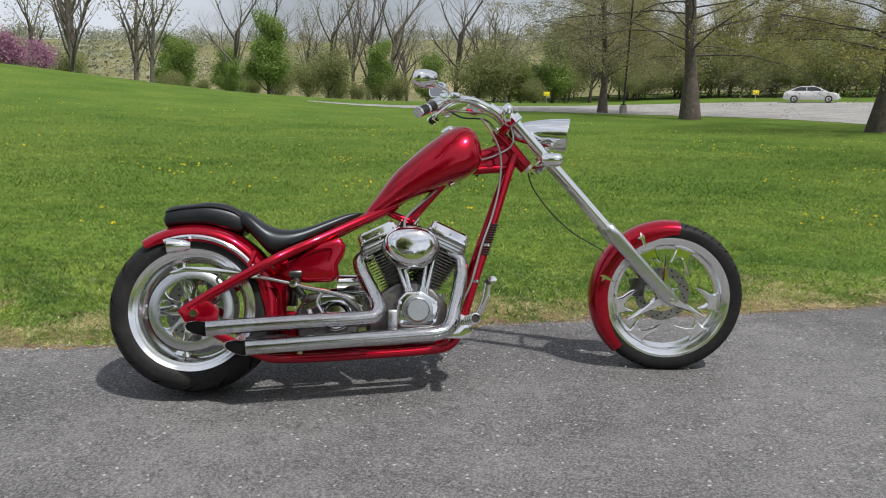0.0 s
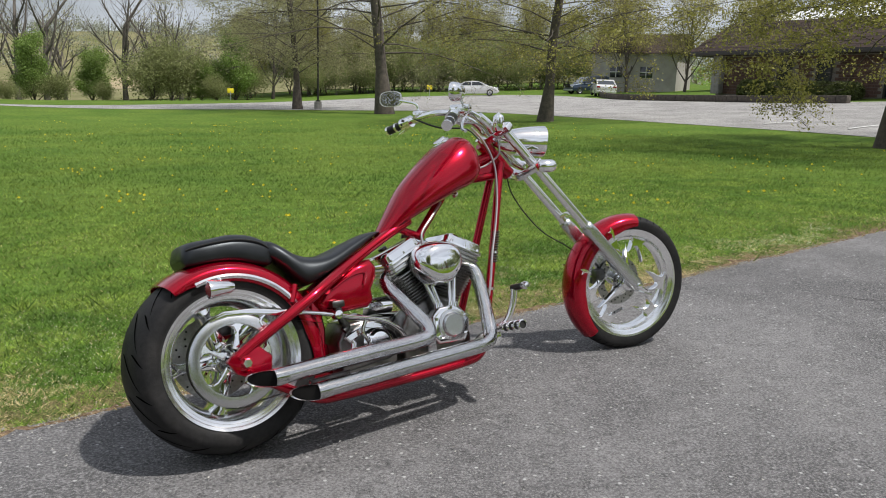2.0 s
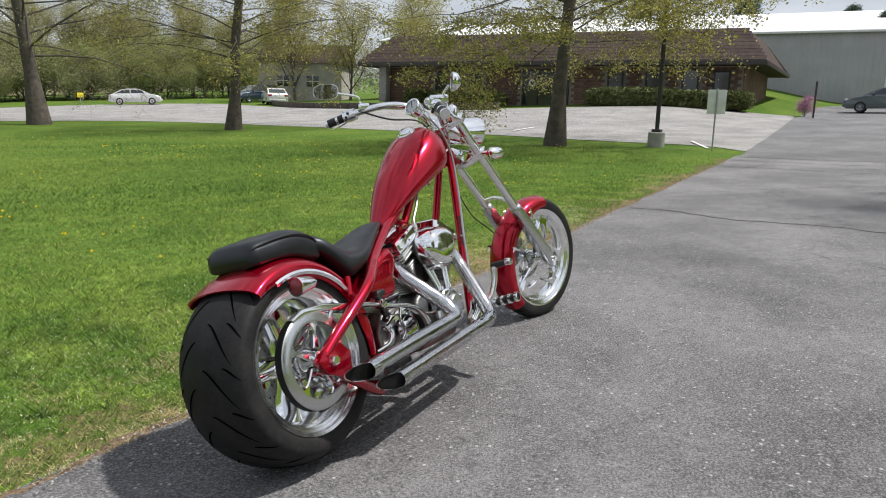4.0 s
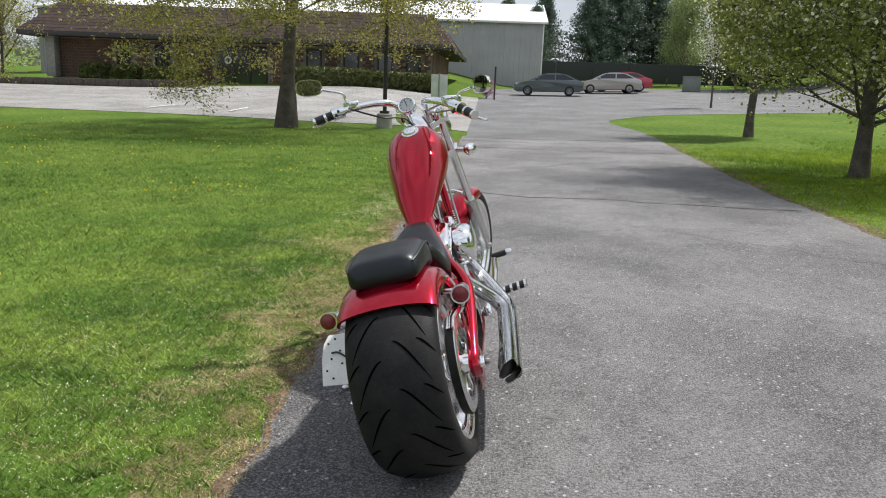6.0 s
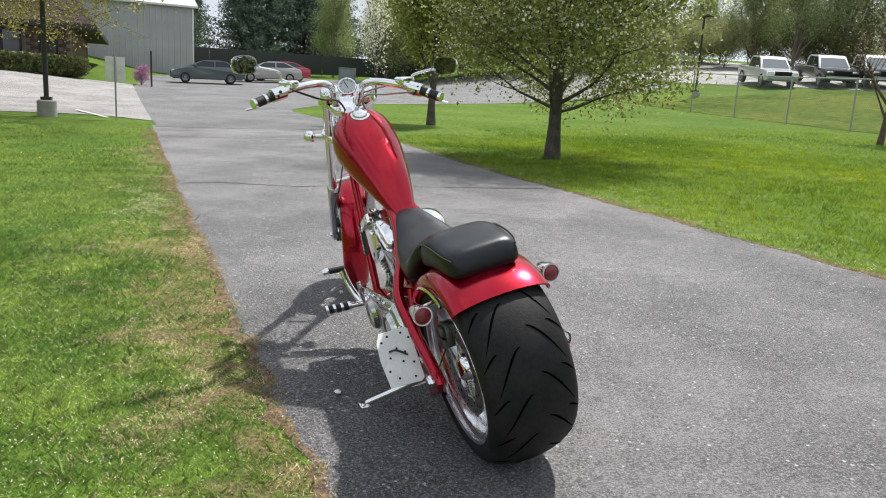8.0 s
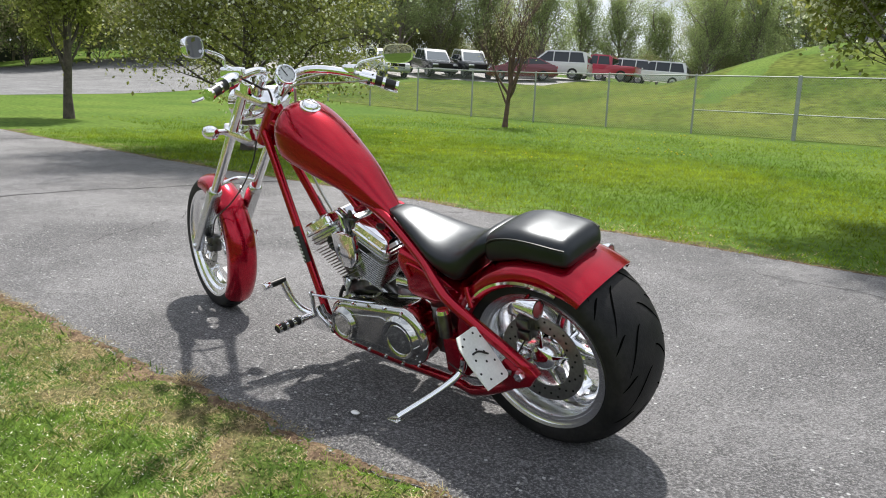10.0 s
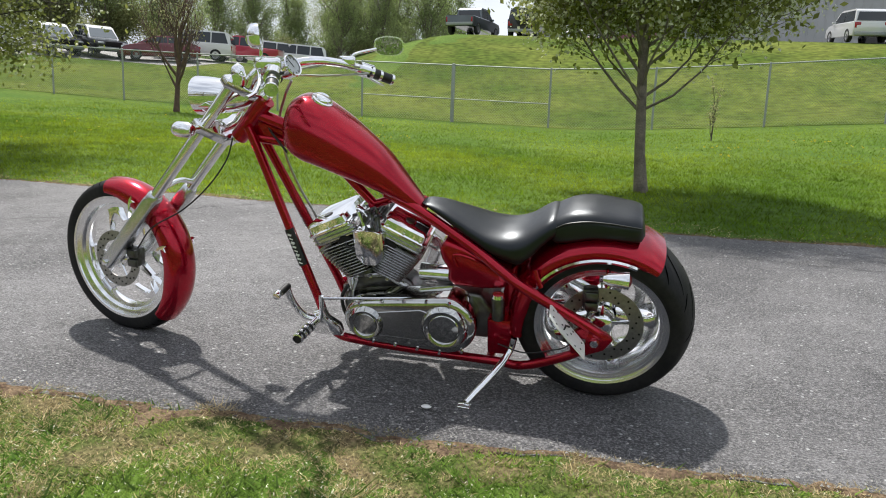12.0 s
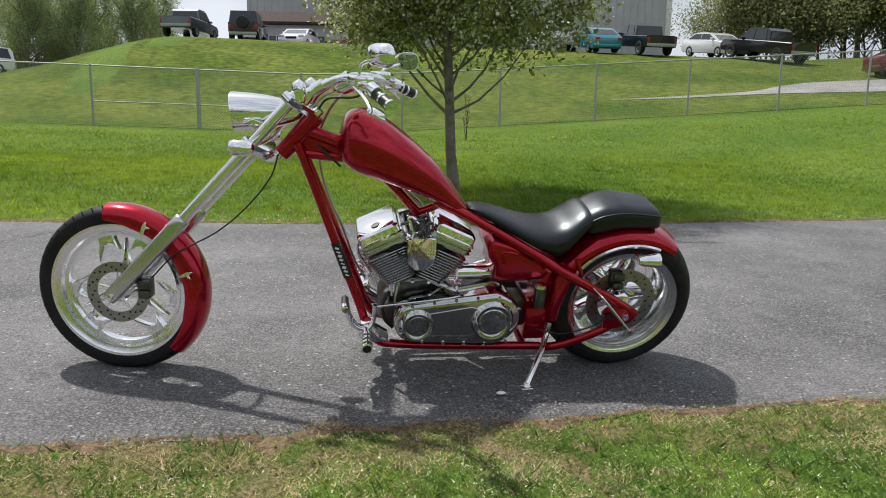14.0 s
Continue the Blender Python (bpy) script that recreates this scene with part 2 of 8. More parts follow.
def asphalt(name, base, light, stone):
    """Worn asphalt: matrix, light aggregate, stains and long fine cracks."""
    m = bpy.data.materials.new(name)
    m.use_nodes = True
    nt = m.node_tree
    b = nt.nodes["Principled BSDF"]
    b.inputs["Roughness"].default_value = 0.68
    b.inputs["Specular IOR Level"].default_value = 0.35
    co = nt.nodes.new("ShaderNodeTexCoord")

    def node(kind, **kw):
        n = nt.nodes.new(kind)
        for k, v in kw.items():
            n.inputs[k.replace("_", " ")].default_value = v
        if "Vector" in n.inputs and kind.startswith("ShaderNodeTex"):
            nt.links.new(co.outputs["Object"], n.inputs["Vector"])
        return n

    def rng(sock, a, z, lo=0.0, hi=1.0):
        r = node("ShaderNodeMapRange", From_Min=a, From_Max=z, To_Min=lo, To_Max=hi)
        nt.links.new(sock, r.inputs["Value"])
        return r.outputs["Result"]

    def blend(fac, c1, c2):
        x = nt.nodes.new("ShaderNodeMixRGB")
        for sock, v in (("Fac", fac), ("Color1", c1), ("Color2", c2)):
            if isinstance(v, tuple):
                x.inputs[sock].default_value = (*v, 1)
            else:
                nt.links.new(v, x.inputs[sock])
        return x.outputs["Color"]

    big = node("ShaderNodeTexNoise", Scale=0.55, Detail=6.0, Roughness=0.65)
    mid = node("ShaderNodeTexNoise", Scale=7.0, Detail=6.0, Roughness=0.7)
    grit = node("ShaderNodeTexNoise", Scale=95.0, Detail=4.0, Roughness=0.7)
    peb = node("ShaderNodeTexVoronoi", Scale=105.0)
    rare = node("ShaderNodeTexVoronoi", Scale=26.0)
    col = blend(rng(big.outputs["Fac"], 0.40, 0.62), tuple(c * 0.72 for c in base), tuple(c * 1.14 for c in light))
    col = blend(rng(mid.outputs["Fac"], 0.40, 0.75, 0.0, 0.5), col, tuple(c * 0.55 for c in base))
    mot = node("ShaderNodeTexNoise", Scale=24.0, Detail=5.0, Roughness=0.75)
    col = blend(rng(mot.outputs["Fac"], 0.52, 0.70, 0.0, 0.45), col, tuple(c * 1.35 for c in light))
    col = blend(rng(mot.outputs["Fac"], 0.48, 0.30, 0.0, 0.55), col, tuple(c * 0.5 for c in base))
    col = blend(rng(grit.outputs["Fac"], 0.50, 0.66, 0.0, 0.8), col, tuple(c * 1.9 for c in light))
    col = blend(rng(grit.outputs["Fac"], 0.48, 0.32, 0.0, 0.75), col, tuple(c * 0.35 for c in base))
    col = blend(rng(peb.outputs["Distance"], 0.30, 0.14, 0.0, 0.65), col, stone)
    pick = node("ShaderNodeMath")
    pick.operation = "MULTIPLY"
    nt.links.new(rng(rare.outputs["Distance"], 0.20, 0.13, 0.0, 0.9), pick.inputs[0])
    nt.links.new(rng(rare.outputs["Color"], 0.62, 0.70), pick.inputs[1])
    col = blend(pick.outputs[0], col, tuple(min(0.6, c * 1.6) for c in stone))
    nt.links.new(col, b.inputs["Base Color"])
    bp = node("ShaderNodeBump", Strength=1.0, Distance=0.018)
    nt.links.new(grit.outputs["Fac"], bp.inputs["Height"])
    nt.links.new(bp.outputs["Normal"], b.inputs["Normal"])
    return m


ASPHALT = asphalt("worn_asphalt", (0.114, 0.112, 0.117), (0.214, 0.209, 0.212), (0.40, 0.39, 0.38))
LOT = asphalt("bleached_lot_asphalt", (0.25, 0.24, 0.23), (0.31, 0.30, 0.29), (0.42, 0.41, 0.40))
LOT_DARK = asphalt("grey_lot_asphalt", (0.120, 0.120, 0.124), (0.165, 0.165, 0.167), (0.28, 0.28, 0.28))


def soil():
    """Lawn: turf seen between the blades, with mown streaks, thin yellow patches and bare earth along the drive."""
    m = mat("turf", (0.072, 0.130, 0.022), 0.9, spec=0.05, color2=(0.112, 0.168, 0.030), scale=0.35, fine=0.35, fine_scale=9, bump=0.8, bump_scale=30)
    return m


TURF = soil()
EDGE_DIRT = mat("bare_edge_earth", (0.105, 0.070, 0.048), 0.95, color2=(0.20, 0.145, 0.09), scale=18, fine=0.5, fine_scale=90, bump=1.0, bump_scale=70, spec=0.1)
THATCH = mat("worn_thatch", (0.064, 0.094, 0.020), 0.95, color2=(0.168, 0.130, 0.070), scale=4.5, fine=0.65, fine_scale=70, bump=1.0, bump_scale=60, lo=0.40, hi=0.62, detail=8, spec=0.1)
ROUGH_GRASS = mat("rough_bank_grass", (0.056, 0.094, 0.012), 0.95, color2=(0.126, 0.150, 0.029), scale=0.22, fine=0.45, fine_scale=3, detail=9, spec=0.05)
PASTURE = mat("dull_spring_pasture", (0.145, 0.150, 0.062), 0.95, color2=(0.225, 0.205, 0.115), scale=0.035, fine=0.3, fine_scale=0.6, spec=0.05)
FIELD = mat("stubble_field", (0.36, 0.28, 0.16), 0.95, color2=(0.30, 0.25, 0.14), scale=0.05)
FARWOOD = mat("far_woods", (0.21, 0.22, 0.175), 0.9, color2=(0.28, 0.30, 0.20), scale=0.06, island=0.15)

SCREEN = mat("dark_fence_screen", (0.035, 0.042, 0.038), 0.8, fine=0.2)

# ---------------------------------------------------------------- builders
def part(name, bm, material, parent=None, label="", smooth=True, angle=40):
    """Links a bmesh as one mesh object under a thing or a part."""
    me = bpy.data.meshes.new(name)
    bmesh.ops.recalc_face_normals(bm, faces=bm.faces)
    bm.to_mesh(me)
    bm.free()
    me.materials.append(material)
    if smooth:
        me.polygons.foreach_set("use_smooth", [True] * len(me.polygons))
        me.set_sharp_from_angle(angle=radians(angle))
    ob = new(name, me)
    if parent is not None:
        ob.parent = parent
    if label:
        ob["label"] = label
    return ob


def thing(name, m, label, category, group="", kind=""):
    ob = new(name)
    ob.empty_display_size = 0.2
    ob.matrix_world = m
    return tagged(ob, label, category, group, kind)


def mesh_from(name, verts, faces, material, parent=None, label="", smooth=False):
    me = bpy.data.meshes.new(name)
    me.from_pydata(verts, [], faces)
    me.materials.append(material)
    if smooth:
        me.polygons.foreach_set("use_smooth", [True] * len(me.polygons))
    ob = new(name, me)
    if parent is not None:
        ob.parent = parent
    if label:
        ob["label"] = label
    return ob


def tri_soup(name, pts, material, parent=None, per=3):
    """One mesh from an (n, per, 3) array of loose faces."""
    n = len(pts)
    me = bpy.data.meshes.new(name)
    me.vertices.add(n * per)
    me.vertices.foreach_set("co", np.asarray(pts, dtype=np.float32).ravel())
    me.loops.add(n * per)
    me.loops.foreach_set("vertex_index", np.arange(n * per, dtype=np.int32))
    me.polygons.add(n)
    me.polygons.foreach_set("loop_start", np.arange(n, dtype=np.int32) * per)
    me.update(calc_edges=True)
    me.materials.append(material)
    ob = new(name, me)
    if parent is not None:
        ob.parent = parent
    return ob


def glide(pts, n=6):
    """Points along a smooth curve through the given ones."""
    p = [Vector(q) for q in pts]
    if len(p) < 3:
        return p
    p = [2 * p[0] - p[1]] + p + [2 * p[-1] - p[-2]]
    out = []
    for i in range(1, len(p) - 2):
        for k in range(n):
            t = k / n
            a, b, c, d = p[i - 1:i + 3]
            out.append(0.5 * (2 * b + (c - a) * t + (2 * a - 5 * b + 4 * c - d) * t * t + (3 * b - a - 3 * c + d) * t ** 3))
    out.append(p[-2])
    return out


def tube(pts, r, seg=10, n=6, r2=None, bm=None, caps=True, flat=1.0, curved=True):
    """A tube along a smooth curve; r may taper to r2; flat squeezes it."""
    bm = bm or bmesh.new()
    path = glide(pts, n) if curved else [Vector(p) for p in pts]
    rings, side = [], None
    for i, p in enumerate(path):
        way = (path[min(i + 1, len(path) - 1)] - path[max(i - 1, 0)]).normalized()
        if side is None:
            side = way.cross(Vector((0.13, 0.31, 0.94)) if abs(way.z) < 0.9 else Vector((1, 0.1, 0))).normalized()
        side = (side - way * side.dot(way)).normalized()
        up = way.cross(side)
        rr = r if r2 is None else r + (r2 - r) * i / max(1, len(path) - 1)
        rings.append([bm.verts.new(p + (side * math.cos(2 * math.pi * k / seg) + up * flat * math.sin(2 * math.pi * k / seg)) * rr) for k in range(seg)])
    for a, b in zip(rings, rings[1:]):
        for k in range(seg):
            bm.faces.new((a[k], a[(k + 1) % seg], b[(k + 1) % seg], b[k]))
    if caps:
        bm.faces.new(rings[0][::-1])
        bm.faces.new(rings[-1])
    return bm


def lathe(profile, seg=48, c=(0, 0, 0), closed=False, bm=None, axis="Y", a0=0.0, a1=360.0):
    """Turns (radius, along) pairs round an axis through c."""
    bm = bm or bmesh.new()
    full = abs(a1 - a0) > 359.9
    rings = []
    for k in range(seg if full else seg + 1):
        a = radians(a0 + (a1 - a0) * k / seg)
        ring = []
        for r, y in profile:
            u, v = r * math.cos(a), r * math.sin(a)
            q = {"Y": (u, y, v), "X": (y, u, v), "Z": (u, v, y)}[axis]
            ring.append(bm.verts.new(Vector(q) + Vector(c)))
        rings.append(ring)
    m = len(profile)
    for k in range(len(rings) if full else len(rings) - 1):
        a, b = rings[k], rings[(k + 1) % len(rings)]
        for j in range(m if closed else m - 1):
            f = (a[j], a[(j + 1) % m], b[(j + 1) % m], b[j])
            try:
                bm.faces.new(f)
            except ValueError:
                pass
    bmesh.ops.remove_doubles(bm, verts=bm.verts, dist=1e-5)
    return bm


def box(c, s, bevel=0.0, m=None, bm=None, seg=2):
    """A box of full size s at c, edges rounded, turned by m."""
    own = bmesh.new()
    bmesh.ops.create_cube(own, size=1)
    bmesh.ops.scale(own, vec=s, verts=own.verts)
    if bevel:
        bmesh.ops.bevel(own, geom=own.edges[:], offset=bevel, segments=seg, affect="EDGES", profile=0.5)
    mm = Matrix.Translation(c) @ (m.to_4x4() if m else Matrix())
    bmesh.ops.transform(own, matrix=mm, verts=own.verts)
    return join(bm, own)


def join(bm, own):
    if bm is None:
        return own
    me = bpy.data.meshes.new("tmp")
    own.to_mesh(me)
    own.free()
    bm.from_mesh(me)
    bpy.data.meshes.remove(me)
    return bm


def plate(poly, y0, y1, bevel=0.0, bm=None, seg=1):
    """An (x, z) outline drawn out along y."""
    own = bmesh.new()
    lo = [own.verts.new((x, y0, z)) for x, z in poly]
    f = own.faces.new(lo)
    top = bmesh.ops.extrude_face_region(own, geom=[f])
    vs = [v for v in top["geom"] if isinstance(v, bmesh.types.BMVert)]
    bmesh.ops.translate(own, vec=(0, y1 - y0, 0), verts=vs)
    if bevel:
        es = [e for e in own.edges if abs(e.verts[0].co.y - e.verts[1].co.y) < 1e-6]
        bmesh.ops.bevel(own, geom=es, offset=bevel, segments=seg, affect="EDGES", profile=0.5)
    return join(bm, own)


def loft(sections, bm=None, caps=True):
    """Skins rings of points of equal count."""
    bm = bm or bmesh.new()
    rings = [[bm.verts.new(p) for p in s] for s in sections]
    n = len(rings[0])
    for a, b in zip(rings, rings[1:]):
        for k in range(n):
            bm.faces.new((a[k], a[(k + 1) % n], b[(k + 1) % n], b[k]))
    if caps:
        bm.faces.new(rings[0][::-1])
        bm.faces.new(rings[-1])
    return bm


def interp(x, pts):
    """Smooth value at x through (x, value) pairs."""
    if x <= pts[0][0]:
        return pts[0][1]
    for (x0, v0), (x1, v1) in zip(pts, pts[1:]):
        if x <= x1:
            t = (x - x0) / (x1 - x0)
            return v0 + (v1 - v0) * t
    return pts[-1][1]


def smooth_step(a, b, x):
    t = min(1.0, max(0.0, (x - a) / (b - a)))
    return t * t * (3 - 2 * t)

# ---------------------------------------------------------------- the ground
def ground_z(x, y):
    """Height of the land: a gentle rise along the drive, a bank behind the fence, a knoll in the meadow, far hills."""
    xp = math.log1p(math.exp(min(x, 30))) if x < 30 else x
    z = 0.022 * min(xp, 90) + 0.008 * max(0.0, min(x, 80) - 15) ** 1.5 * (1 - 0.55 * smooth_step(10, 60, y)) * (1 - 0.55 * (1 - smooth_step(4, 13, y)) * smooth_step(-26, -12, y))
    z -= 0.023 * math.exp(-((x + 0.4) / 1.5) ** 2 - (y / 6) ** 2)
    z += 0.0315 * min(max(0.0, -y), 26)
    z -= 0.018 * min(max(0.0, y), 26)
    z += 0.07 * max(0.0, min(2 - x, 40)) * smooth_step(5, 21, -y)
    z += smooth_step(20.5, 46, -y) * (4.92 - 2.8 * smooth_step(12, 22, x) - 0.09 * max(0, min(-x, 26)))
    z += 2.6 * math.exp(-(((x + 34) / 22) ** 2 + ((y - 46) / 20) ** 2))
    z -= 1.1 * smooth_step(62, 88, y) * (1 - smooth_step(10, 45, x))
    z += 34 * smooth_step(240, 640, math.hypot(x, y)) * (0.75 + 0.25 * math.sin(x * 0.006 + 1.0))
    return z


def drive_near(x):
    """The drive's edge towards the meadow."""
    return 0.585 + 0.11 * x - 0.0006 * max(0.0, x) ** 2


def drive_far(x):
    return -3.70 + 0.085 * min(x, 9.0) + 0.03 * max(0.0, x - 9.0)


def spread(lo, hi, fine, k):
    """Grid lines, close together round 0 and wide apart far out."""
    out, v, step = [0.0], 0.0, fine
    while v < hi:
        v += step
        step *= k
        out.append(v)
    v, step = 0.0, fine
    while v > lo:
        v -= step
        step *= k
        out.insert(0, v)
    return out


def ragged(v, s=1.0):
    return noise.noise((v * 1.3, 3.1, 0.7)) * 0.05 * s + noise.noise((v * 5.0, 1.0, 9.0)) * 0.03 * s + noise.noise((v * 17.0, 4.0, 2.0)) * 0.015 * s


gx, gy = spread(-2500, 2500, 0.5, 1.045), spread(-2500, 2500, 0.5, 1.045)
verts = [(x, y, ground_z(x, y)) for y in gy for x in gx]
nx = len(gx)
faces = [(j * nx + i, j * nx + i + 1, (j + 1) * nx + i + 1, (j + 1) * nx + i) for j in range(len(gy) - 1) for i in range(nx - 1)]
ground = tagged(mesh_from("ground", verts, faces, TURF, smooth=True), "mown green lawn rolling away to distant wooded hills", "lawn", kind="structure")


def strip(name, rows, material, lift, label, category, rim_drop=0.03):
    """A surfaced sheet over the land between two edges, from rows of (x, y) points of equal count."""
    v = [(x, y, ground_z(x, y) + lift) for r in rows for x, y in r]
    n = len(rows[0])
    f = [(j * n + i, j * n + i + 1, (j + 1) * n + i + 1, (j + 1) * n + i) for j in range(len(rows) - 1) for i in range(n - 1)]
    # a turned-down rim gives the sheet its thickness
    rim = () if not rim_drop else [j * n for j in range(len(rows))], [j * n + n - 1 for j in range(len(rows))]
    for line in rim:
        base = len(v)
        v += [(v[i][0], v[i][1], v[i][2] - rim_drop) for i in line]
        f += [(line[k], line[k + 1], base + k + 1, base + k) for k in range(len(line) - 1)]
    ob = mesh_from(name, v, f, material, smooth=False)
    return tagged(ob, label, category, kind="structure")


rows = []
x = -40.0
while x <= 17.2:
    a, b = drive_near(x) + ragged(x), drive_far(x) + ragged(x + 70)
    rows.append([(x, b + (a - b) * k / 16) for k in range(17)])
    x += 0.06 if -4 < x < 8 else 0.3
strip("driveway", rows, ASPHALT, 0.004, "worn dark grey asphalt driveway with pale grit and cracks", "driveway")
# worn thatch, and a thin line of bare earth, beside the drive: low uneven swells that sink into the land at both rims
def verge(name, edge, sgn, inner, lo_w, amp, high, material, label):
    v, f, n, x, count = [], [], 14, -30.0, 0
    while x <= 16.0:
        e = edge(x) + ragged(x if sgn > 0 else x + 70)
        n_ = noise.noise((x * 0.8, 8.0 * sgn, high * 90)) + 0.7 * noise.noise((x * 3.0, 5.0 * sgn, high * 90)) + 0.4 * noise.noise((x * 9.0, 5.0 * sgn, 0))
        w = max(0.05, lo_w + amp * n_ + 2.2 * amp * max(0.0, n_ - 0.35)) * (1.0 if sgn > 0 else 0.7)
        for k in range(n + 1):
            y = e + sgn * (w * k / n - inner)
            bulge = math.sin(math.pi * k / n) ** 0.7
            rough_ = noise.noise((x * 22, y * 22, 1.0)) + 0.8 * noise.noise((x * 60, y * 60, 4.0))
            v.append((x, y, ground_z(x, y) - 0.004 + high * bulge + 0.0055 * rough_ * (0.3 + bulge)))
        if count:
            b = len(v) - 2 * (n + 1)
            f += [(b + k, b + k + 1, b + n + 2 + k, b + n + 1 + k) for k in range(n)]
        count += 1
        x += 0.013 if -4 < x < 8 else 0.2
    tagged(mesh_from(name, v, f, material, smooth=True), label, "verge", kind="structure")


for edge, sgn in ((drive_near, 1), (drive_far, -1)):
    verge("thatch", edge, sgn, 0.03, 0.30, 0.30, 0.008, THATCH, "worn lawn edge of straw and thin grass beside the driveway")
    verge("earth_edge", edge, sgn, 0.045, 0.080, 0.110, 0.0115, EDGE_DIRT, "thin line of bare brown earth beside the driveway")

# old seams and cracks across the asphalt
TAR = mat("old_crack", (0.028, 0.027, 0.027), 0.9, fine=0.3, fine_scale=60)


def crack(seed, x0, y0, x1, y1, w):
    rows = []
    for k in range(61):
        t = k / 60
        x = x0 + (x1 - x0) * t + 0.16 * noise.noise((t * 5, seed, 0)) + 0.05 * noise.noise((t * 21, seed, 3))
        y = y0 + (y1 - y0) * t + 0.10 * noise.noise((t * 6, seed, 7))
        h = w * (0.55 + 0.45 * noise.noise((t * 17, seed, 5)))
        ax, ay = (y1 - y0), -(x1 - x0)
        n = math.hypot(ax, ay)
        rows.append([(x - ax / n * h, y - ay / n * h), (x + ax / n * h, y + ay / n * h)])
    strip("asphalt_crack", rows, TAR, 0.0075, "dark crack across the worn asphalt", "crack", 0)


for args in ((1, 6.9, 1.2, 6.2, -3.0, 0.022), (2, 13.9, 2.0, 13.2, -2.7, 0.035), (3, 15.6, 2.1, 15.4, -2.6, 0.03), (4, 3.4, -3.2, 5.0, -1.0, 0.007),
             (5, -2.0, -2.8, 0.6, -3.1, 0.006), (6, 9.6, 0.6, 11.5, -1.4, 0.012), (7, 4.0, 0.2, 4.9, -1.3, 0.006)):
    crack(*args)

# ---------------------------------------------------------------- the motorcycle
LEAN = 16.2
bike = thing("motorcycle", Matrix.Translation((0, -0.116, 0)) @ pose(0, 0, 0, 0, 0, 3.04) @ pose(0, 0, 0, -LEAN, 0, 0) @ Matrix.Translation((0, 0, 0.012)),
             "long candy red chopper with chrome engine leaning on its kickstand", "motorcycle")
RAKE, STEER = radians(42), radians(-16)
AXIS = Vector((-math.sin(RAKE), 0, math.cos(RAKE)))
FORK_WAY = -AXIS
NECK = Vector((1.462, 0, 1.062))
TURN = Matrix.Translation(NECK) @ Matrix.Rotation(STEER, 4, AXIS) @ Matrix.Translation(-NECK)
RW, FW = Vector((0.0765, 0, 0.347)), Vector((2.184, 0, 0.392))


def front(bm):
    """Turns a piece with the handlebar."""
    bmesh.ops.transform(bm, matrix=TURN, verts=bm.verts)
    return bm


# wheels -------------------------------------------------------------
ARC = radians(78)


def crown_r(R, w, drop, y):
    """Tread radius at the distance y from the tyre's middle."""
    return R - drop * (1 - math.cos(math.asin(max(-1, min(1, y / w)) * math.sin(ARC))))


def tyre_profile(R, rim, w, drop):
    """Outer skin of a tyre: round crown, shoulder, sidewall, bead."""
    p = []
    for k in range(-8, 9):
        y = w * math.sin(ARC * k / 8) / math.sin(ARC)
        p.append((crown_r(R, w, drop, y), y))
    r1 = p[-1][0]
    right = [(r1 - 0.010, w * 1.012), (rim + (r1 - rim) * 0.6, w * 1.018), (rim + (r1 - rim) * 0.3, w * 1.005), (rim + 0.008, w * 0.975), (rim, w * 0.93)]
    left = [(r, -y) for r, y in reversed(right)]
    return left + p + right


def wheel(name, c, R, rim, w, drop, label, turn=False):
    fx = front if turn else (lambda b: b)
    wh = part(name, fx(lathe(tyre_profile(R, rim, w, drop), 96, c)), RUBBER, bike, label)
    hw = w * 0.99
    prof = [(rim + 0.004, -hw), (rim + 0.007, -hw + 0.006), (rim - 0.004, -hw + 0.012), (rim - 0.018, -hw + 0.016), (rim - 0.026, -hw + 0.03), (rim - 0.040, -hw * 0.35),
            (rim - 0.044, 0)]
    prof += [(r, -y) for r, y in reversed(prof[:-1])]
    inner = [(r - 0.010, y * 0.97) for r, y in reversed(prof)]
    part("rim", fx(lathe(prof + inner, 96, c, closed=True)), WHEEL_CHROME, wh, "polished chrome rim")
    return wh


rear_wheel = wheel("wheel", RW, 0.347, 0.245, 0.147, 0.062, "very wide black rear tyre on a chrome rim")
front_wheel = wheel("wheel", FW, 0.348, 0.276, 0.0545, 0.034, "narrow black front tyre on a chrome rim", True)


